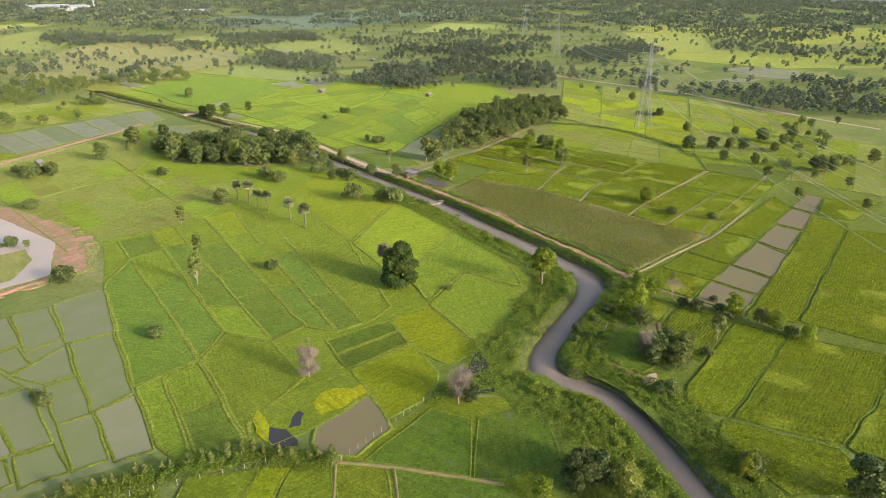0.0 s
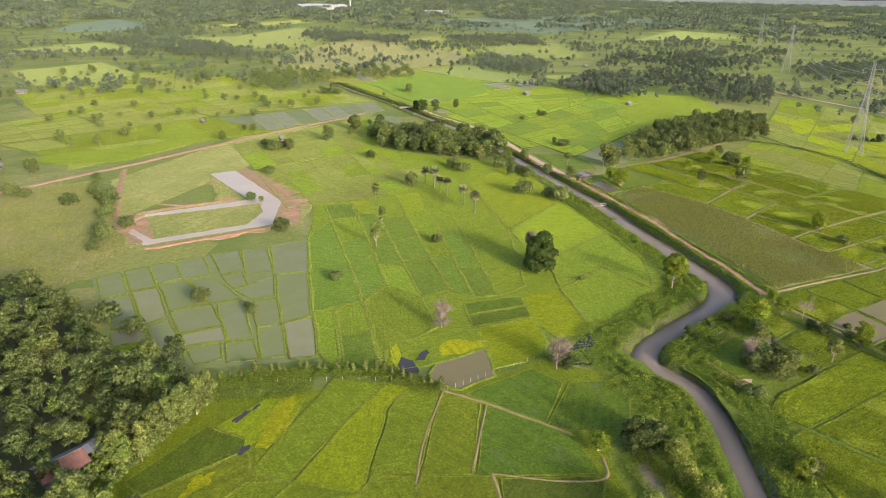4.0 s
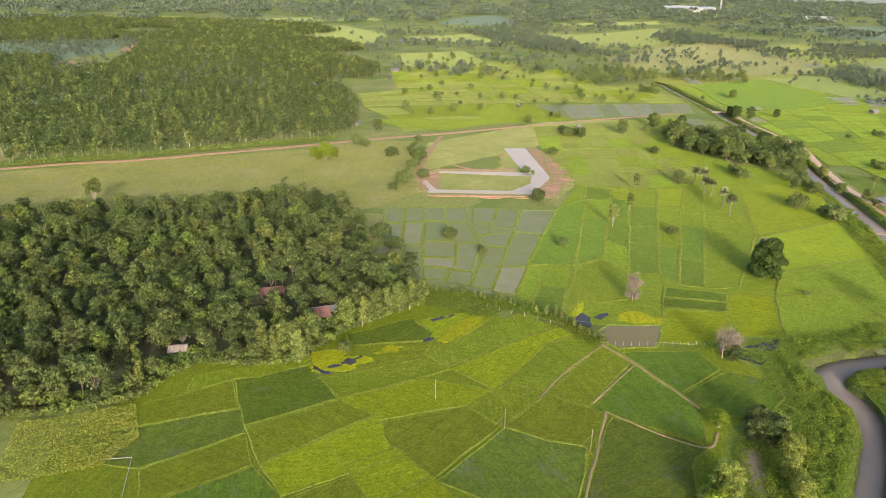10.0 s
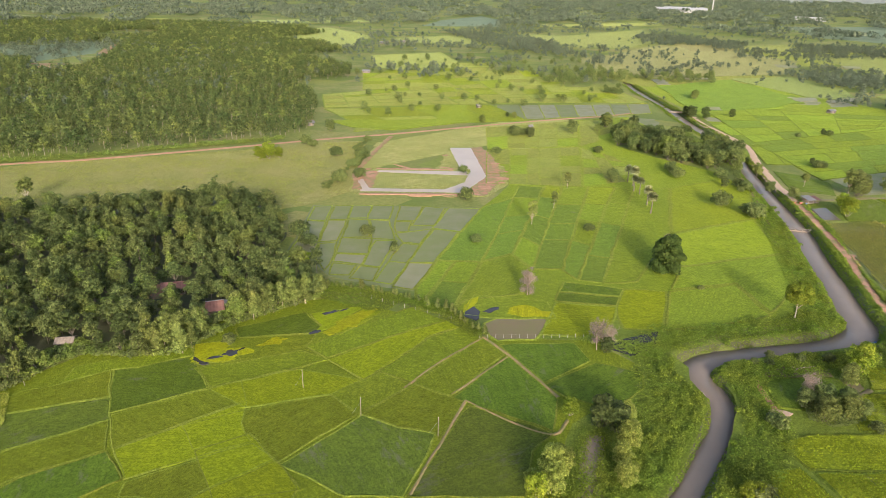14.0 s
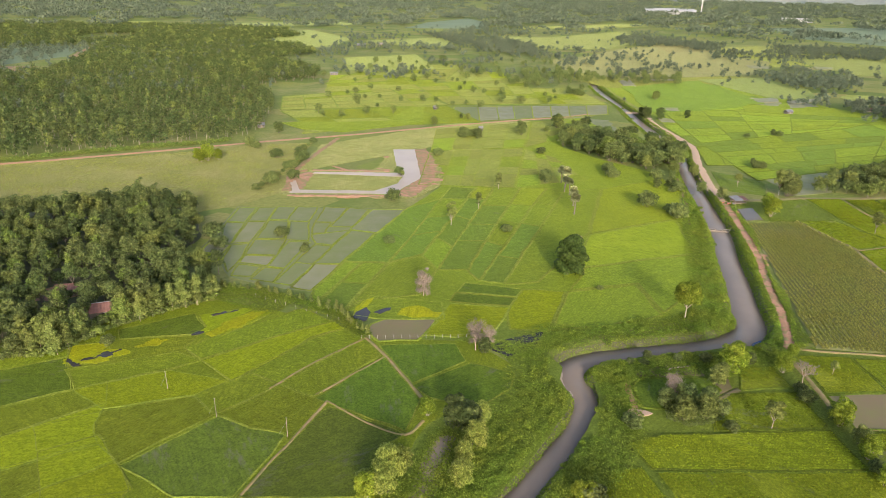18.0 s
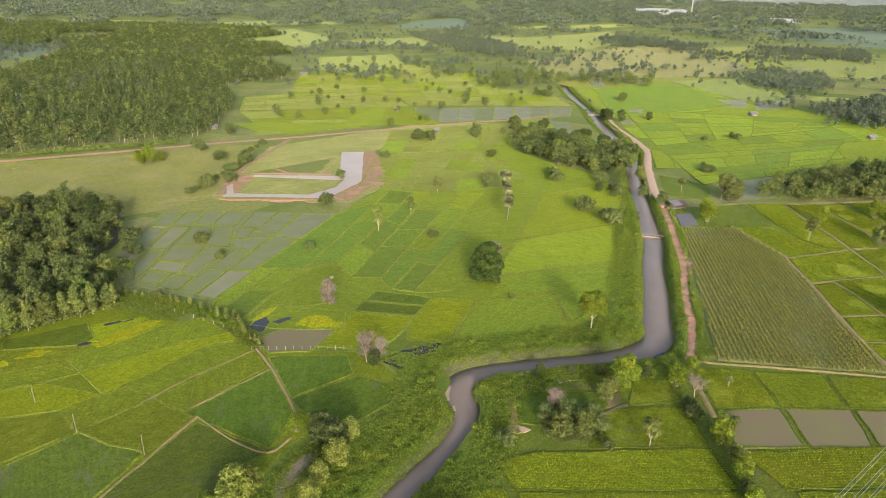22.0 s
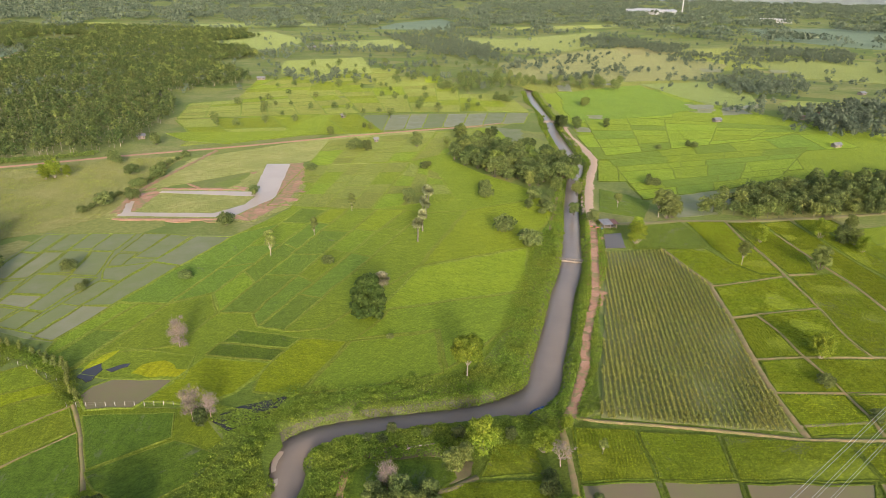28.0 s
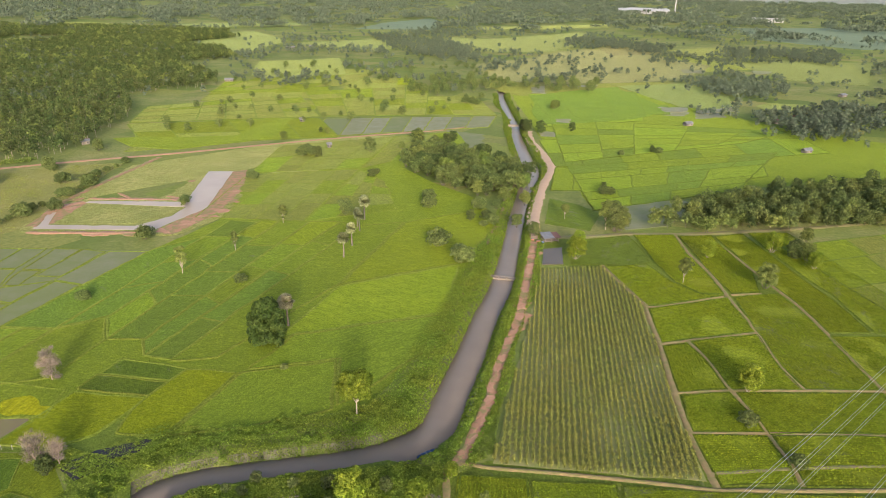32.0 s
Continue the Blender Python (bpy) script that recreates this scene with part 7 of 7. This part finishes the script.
M_PLANK = plain("grey_timber", (0.14, 0.115, 0.09), (0.23, 0.195, 0.155), 1.5, 0.9, bumps=0.3)


def box_bm(sx, sy, sz, at=(0, 0, 0), bevel=0.03, turn=0.0):
    bm = bmesh.new()
    bmesh.ops.create_cube(bm, size=1.0)
    bmesh.ops.scale(bm, vec=(sx, sy, sz), verts=bm.verts)
    if bevel:
        bmesh.ops.bevel(bm, geom=list(bm.edges), offset=min(bevel, 0.3 * min(sx, sy, sz)), segments=1, affect="EDGES")
    bmesh.ops.rotate(bm, cent=(0, 0, 0), matrix=Matrix.Rotation(turn, 3, "Z"), verts=bm.verts)
    bmesh.ops.translate(bm, vec=at, verts=bm.verts)
    return bm


def roof_bm(x0, x1, y0, y1, z0, z1, ribs=10, thick=0.06):
    """One sloped sheet from y0 at z0 to y1 at z1, with standing ribs."""
    bm = bmesh.new()
    n = ribs * 2
    top, low = [], []
    for i in range(n + 1):
        x = x0 + (x1 - x0) * i / n
        dz = 0.05 if i % 2 else 0.0
        top.append((bm.verts.new((x, y0, z0 + dz)), bm.verts.new((x, y1, z1 + dz))))
        low.append((bm.verts.new((x, y0, z0 + dz - thick)), bm.verts.new((x, y1, z1 + dz - thick))))
    for i in range(n):
        bm.faces.new((top[i][0], top[i + 1][0], top[i + 1][1], top[i][1]))
        bm.faces.new((low[i][0], low[i][1], low[i + 1][1], low[i + 1][0]))
        bm.faces.new((top[i][0], low[i][0], low[i + 1][0], top[i + 1][0]))
        bm.faces.new((top[i][1], top[i + 1][1], low[i + 1][1], low[i][1]))
    bmesh.ops.recalc_face_normals(bm, faces=bm.faces)
    return bm


def house(name, x, y, turn, lx, ly, h, rise, roof_a, roof_b, label, windows=2, ribs=10):
    root = new(name)
    root.matrix_world = pose(x, y, 0, 0, 0, turn)
    tagged(root, label, "house")
    t = 0.15
    for sx, sy, px_, py_ in ((lx, t, 0, -ly / 2), (lx, t, 0, ly / 2), (t, ly - t, -lx / 2 + t / 2, 0), (t, ly - t, lx / 2 - t / 2, 0)):
        part("wall", box_bm(sx, sy, h, (px_, py_, h / 2), 0.02), M_WALL, root)
    part("roof_sheet", roof_bm(-lx / 2 - 0.6, lx / 2 + 0.6, -ly / 2 - 0.7, 0.05, h - 0.15, h + rise, ribs), roof_a, root)
    part("roof_sheet", roof_bm(-lx / 2 - 0.6, lx / 2 + 0.6, ly / 2 + 0.7, -0.05, h - 0.15, h + rise + 0.01, ribs), roof_b, root)
    part("ridge_cap", box_bm(lx + 1.3, 0.4, 0.1, (0, 0, h + rise + 0.06), 0.03), roof_b, root)
    door = part("door", box_bm(1.0, 0.08, min(2.05, h - 0.3), (lx * 0.1, -ly / 2 - 0.08, min(2.05, h - 0.3) / 2), 0.02), M_PLANK, root)
    for i in range(windows):
        # solid slab on the wall, near-black to paint the shade inside a window
        w = part("window", box_bm(1.0, 0.08, 0.9, (-lx * 0.35 + i * lx * 0.65, -ly / 2 - 0.08, h * 0.58), 0.02), M_OPENING_SHADE, root)
        part("sill", box_bm(1.2, 0.16, 0.06, (-lx * 0.35 + i * lx * 0.65, -ly / 2 - 0.1, h * 0.58 - 0.5), 0.01), M_WALL, w)
    return root


house("farmhouse", -116.3, 184.5, 20, 8.5, 6, 2.8, 1.6, M_ROOF_RUST, M_ROOF_GREY, "farmhouse with a rusty red and grey metal roof in the wood")
house("barn", -132.7, 199.5, 15, 7, 4.5, 2.6, 1.2, M_ROOF_RUST, M_ROOF_RUST, "small barn with a rusty red metal roof", 1)
house("barn", -110.5, 189, 25, 4, 3, 2.4, 0.8, M_ROOF_GREY, M_ROOF_GREY, "small grey lean-to behind the farmhouse", 1, 6)
house("hut", -150, 163.5, 12, 4, 3, 2.4, 0.7, M_PLANK, M_PLANK, "weathered grey hut at the wood's edge", 1, 6)
for x, y, turn, lx, ly, a, b in ((284, 557, 20, 10, 7, M_ROOF_GREY, M_ROOF_GREY), (360, 571, 10, 9, 7, M_ROOF_RUST, M_ROOF_GREY), (491, 709, 30, 14, 8, M_ROOF_GREY, M_ROOF_GREY), (385, 588, 0, 12, 7, M_ROOF_RUST, M_ROOF_RUST),
                                 (-197, 644, 10, 12, 6, M_ROOF_GREY, M_ROOF_GREY), (-129, 755, 5, 14, 7, M_ROOF_GREY, M_ROOF_GREY), (-139, 1107, 15, 22, 9, M_ROOF_GREY, M_ROOF_GREY), (-138, 471, 25, 8, 6, M_ROOF_GREY, M_ROOF_RUST),
                                 (-13.4, 551, 30, 5, 4, M_ROOF_GREY, M_ROOF_GREY), (20, 470, 20, 4, 3, M_ROOF_GREY, M_ROOF_GREY), (333, 473, 20, 10, 6, M_ROOF_GREY, M_ROOF_GREY), (-110, 1130, 15, 14, 8, M_ROOF_GREY, M_ROOF_RUST)):
    tagged(house("farmhouse", x, y, turn, 0.58 * lx, 0.58 * ly, 2.2, 1.2, a, b, "small far-off farmhouse with a metal roof"), group="scattered farmhouses")

# canal-side hut: posts, two roof sheets, platform, clutter
hut = new("open_shed")
hut.matrix_world = pose(138.5, 309, 0, 0, 0, 14)
tagged(hut, "open-sided shed with grey and rusty roof sheets beside the pond", "shed")
for px_ in (-3, 0, 3):
    for py_ in (-2, 2):
        part("post", box_bm(0.16, 0.16, 2.6, (px_, py_, 1.3), 0.02), M_PLANK, hut)
part("platform", box_bm(6.2, 4.2, 0.16, (0, 0, 0.75), 0.03), M_PLANK, hut)
part("roof_sheet", roof_bm(-3.8, 1.0, -2.8, 2.8, 2.5, 3.3, 8), M_ROOF_GREY, hut)
part("roof_sheet", roof_bm(0.9, 4.0, -2.6, 2.6, 2.35, 3.05, 5), M_ROOF_RUST, hut)
part("back_wall", box_bm(6.2, 0.08, 1.7, (0, 2.05, 1.65), 0.01), M_PLANK, hut)
for i, (x, y, sx, sy, sz, m, lab) in enumerate(((133.4, 307.5, 1.6, 0.9, 0.9, M_REDCLOTH, "faded red covered cart by the shed"), (131.2, 309.5, 1.2, 0.8, 0.7, M_REDCLOTH, "red plastic crate on the track"), (135, 306.2, 0.9, 0.9, 1.0, M_BLUE, "blue water drum by the shed"))):
    ob = new("crate" if i else "cart")
    ob.location = (x, y, 0.1)
    tagged(ob, lab, "crate" if i else "cart")
    part("body", box_bm(sx, sy, sz * 0.8, (0, 0, sz * 0.5), 0.08), m, ob)
    part("lid", box_bm(sx * 1.05, sy * 1.05, sz * 0.15, (0, 0, sz * 0.97), 0.04), M_PLANK, ob)

# weir across the canal
weir = new("weir")
weir.matrix_world = pose(115.5, 273.5, 0, 0, 0, -14)
tagged(weir, "low concrete and timber weir across the canal", "weir")
part("sill", box_bm(10.5, 1.0, 1.3, (0, 0, -1.75), 0.08), M_PLANK, weir)
for px_ in (-4.5, -1.5, 1.5, 4.5):
    part("pier", box_bm(0.35, 1.0, 1.7, (px_, 0, -1.35), 0.05), M_PLANK, weir)
for k, z in enumerate((-0.46, -0.42)):
    part("plank", box_bm(10.0, 0.35, 0.08, (0, -0.25 + 0.45 * k, z), 0.01), M_PLANK, weir)

bridge = new("footbridge")
bridge.matrix_world = pose(149, 545, 0, 0, 0, 3)
tagged(bridge, "small concrete bridge over the canal", "bridge")
part("deck", box_bm(11, 3.0, 0.35, (0, 0, 0.3), 0.05), M_PLANK, bridge)
for s in (-1.4, 1.4):
    part("parapet", box_bm(11, 0.2, 0.7, (0, s, 0.8), 0.04), M_PLANK, bridge)

# boat on the river
boat = new("rowing_boat")
boat.matrix_world = pose(88.6, 174.6, -1.7, 0, 0, 35)
tagged(boat, "narrow blue and white boat moored at the bank", "boat")
bm = bmesh.new()
rings = []
for i in range(9):
    t = i / 8 * 2 - 1
    wv = 0.62 * (1 - abs(t) ** 2.6) + 0.04
    rings.append([bm.verts.new((t * 2.6, wv * s, 0.45 + 0.25 * t * t if abs(s) == 1 else -0.1 + 0.2 * t * t)) for s in (-1, -0.6, 0.6, 1)])
for a, b in zip(rings, rings[1:]):
    for j in range(3):
        bm.faces.new((a[j], b[j], b[j + 1], a[j + 1]))
bmesh.ops.solidify(bm, geom=list(bm.faces), thickness=0.05)
part("hull", bm, M_BLUE, boat)
for t in (-1.2, 0.2, 1.3):
    part("thwart", box_bm(0.25, 1.0, 0.05, (t, 0, 0.38), 0.01), M_ROOF_WHITE, boat)

# ---- fence posts and poles ----
post_mesh = bpy.data.meshes.new("post")
bm = box_bm(0.12, 0.12, 1.5, (0, 0, 0.65), 0.03)
bm.to_mesh(post_mesh)
bm.free()
post_mesh.materials.append(M_CONCRETE)
FENCE = [((-31.4, 172), (0, 173.4), 14), ((-150.6, 144), (-152.2, 156), 6), ((-70, 199), (-36, 181), 10)]
for k, (a, b, n_) in enumerate(FENCE):
    fen = new("fence")
    tagged(fen, "line of pale concrete fence posts with wire", "fence", "fences")
    for i in range(n_):
        t = i / (n_ - 1)
        p = link("post", post_mesh, fen)
        p.matrix_world = pose(a[0] + (b[0] - a[0]) * t, a[1] + (b[1] - a[1]) * t, 0, 2 * math.sin(i * 7.1), 3 * math.sin(i * 3.3), i * 11)
    for z in (0.7, 1.3):
        link("wire", mesh_np("wire", *limb([(*a, z), (*b, z)], [0.008, 0.008], 4), M_PLANK), fen)


def utility_pole(x, y, h=8.0, turn=0.0):
    root = new("utility_pole")
    root.matrix_world = pose(x, y, 0, 0, 0, turn)
    tagged(root, "slim pale concrete pole held by a stay wire", "pole", "field power poles")
    link("shaft", mesh_np("shaft", *limb([(0, 0, -0.2), (0, 0, h)], [0.09, 0.06], 6), M_PLANK), root)
    part("cap", box_bm(0.2, 0.2, 0.12, (0, 0, h), 0.03), M_CONCRETE, root)
    link("stay", mesh_np("stay", *limb([(0, 0, h * 0.8), (-2.5, -0.5, 0)], [0.02, 0.02], 4), M_WIRE), root)
    return root


POLES = [(-78.7, 144.9), (-62.3, 133.3), (-43.4, 126.1)]
for x, y in POLES:
    utility_pole(x, y, 5.5, -35)
pipe = new("irrigation_pipe")
tagged(pipe, "white irrigation pipe laid along the field edge", "pipe")
for a, b in (((-151, 120.2), (-144.7, 121)), ((-144.7, 121), (-141, 107))):
    link("pipe_run", mesh_np("pipe_run", *limb([(*a, 0.45), (*b, 0.45)], [0.08, 0.08], 8), M_CONCRETE), pipe)


# ---- pylons ----
def pylon(x, y, h, turn):
    root = new("transmission_pylon")
    root.matrix_world = pose(x, y, 0, 0, 0, turn)
    tagged(root, "tall grey steel lattice pylon standing in the fields", "pylon", "transmission pylons")

    def half(z):
        t = z / h
        return 4.6 * (1 - t / 0.62) + 1.15 * t / 0.62 if t < 0.62 else 1.15 - 0.6 * (t - 0.62) / 0.38
    levels = [0, 0.13, 0.25, 0.35, 0.44, 0.52, 0.59, 0.66, 0.73, 0.8, 0.87, 0.94, 1.0]
    corners = ((-1, -1), (1, -1), (1, 1), (-1, 1))
    for cx, cy in corners:
        link("leg", mesh_np("leg", *limb([(cx * half(l * h), cy * half(l * h), l * h) for l in levels], [0.2 - 0.08 * l for l in levels], 4), M_STEEL), root)
    for a, b in zip(levels, levels[1:]):
        bars = []
        for (ax_, ay_), (bx_, by_) in zip(corners, corners[1:] + corners[:1]):
            ha, hb = half(a * h), half(b * h)
            bars.append(limb([(ax_ * ha, ay_ * ha, a * h), (bx_ * hb, by_ * hb, b * h)], [0.08, 0.08], 3))
            bars.append(limb([(bx_ * ha, by_ * ha, a * h), (ax_ * hb, ay_ * hb, b * h)], [0.08, 0.08], 3))
            bars.append(limb([(ax_ * hb, ay_ * hb, b * h), (bx_ * hb, by_ * hb, b * h)], [0.07, 0.07], 3))
        link("bracing", mesh_np("bracing", *join(bars), M_STEEL), root)["kind"] = "stuff"
    for z, reach in ((0.66, 7.0), (0.8, 6.2), (0.93, 5.4)):
        for s in (-1, 1):
            w, zz = half(z * h), z * h
            arm = [limb([(s * w, k * w, zz), (s * reach, 0, zz + 0.3)], [0.1, 0.07], 3) for k in (-1, 1)]
            arm.append(limb([(s * half(zz + 2.4), 0, zz + 2.4), (s * reach, 0, zz + 0.3)], [0.09, 0.06], 3))
            link("crossarm", mesh_np("crossarm", *join(arm), M_STEEL), root)
            link("insulator", mesh_np("insulator", *limb([(s * reach, 0, zz + 0.2), (s * reach, 0, zz - 2.6)], [0.14, 0.14], 6), M_CONCRETE), root)
    return root


LINE = [(-22.3, -13.4), (334.8, 275.7), (692, 564.9), (1005.3, 829.6)]
TURN = math.degrees(math.atan2(289.2, 357.1)) - 90
for x, y in LINE:
    pylon(x, y, 56.5, TURN)
side_v = np.array([math.cos(radians(TURN)), math.sin(radians(TURN))])
conductors = new("power_line")
tagged(conductors, "sagging twin conductors of the high-voltage line", "cable")
for (xa, ya), (xb, yb) in zip(LINE, LINE[1:]):
    for z, reach in ((0.66, 7.0), (0.8, 6.2), (0.93, 5.4)):
        for s in (-1, 1):
            for tw in (-0.22, 0.22):
                pts = []
                for t in np.linspace(0, 1, 25):
                    o = side_v * (s * reach + tw)
                    pts.append((xa + (xb - xa) * t + o[0], ya + (yb - ya) * t + o[1], z * 56.5 - 2.6 - 46 * t * (1 - t)))
                link("conductor", mesh_np("conductor", *limb(pts, [0.028] * 25, 4), M_WIRE), conductors)

# ---- factory on the horizon ----
fac = new("factory")
fac.matrix_world = pose(800, 2480, 0, 0, 0, -15)
tagged(fac, "long white factory hall with a tall white chimney on the horizon", "factory")
for i in range(4):
    part("hall", box_bm(170, 40, 12, (0, i * 42, 6), 0.5), M_ROOF_WHITE, fac)
    part("roof_sheet", roof_bm(-86, 86, i * 42 - 21, i * 42, 12, 16, 20, 0.3), M_ROOF_WHITE, fac)
    part("roof_sheet", roof_bm(-86, 86, i * 42 + 21, i * 42, 12, 16, 20, 0.3), M_ROOF_WHITE, fac)
link("chimney", mesh_np("chimney", *limb([(108, 60, 0), (108, 60, 58)], [2.6, 1.8], 12), M_ROOF_WHITE), fac)
ware = new("warehouse")
ware.matrix_world = pose(1040, 2060, 0, 0, 0, -14)
tagged(ware, "long low white warehouse beyond the far fields", "warehouse")
part("hall", box_bm(84, 22, 9, (0, 0, 4.5), 0.3), M_ROOF_WHITE, ware)
part("roof_sheet", roof_bm(-43, 43, -12, 0, 9, 12, 16, 0.3), M_ROOF_WHITE, ware)
part("roof_sheet", roof_bm(-43, 43, 12, 0, 9, 12, 16, 0.3), M_ROOF_WHITE, ware)
patch("far_green_fields", [(820, 1765), (1500, 1900), (1700, 1500), (1122, 1290), (822, 1226), (720, 1400)], 0.3, M_CROP_FAR, "broad blue-green far fields", "field", edge=8, step=40)
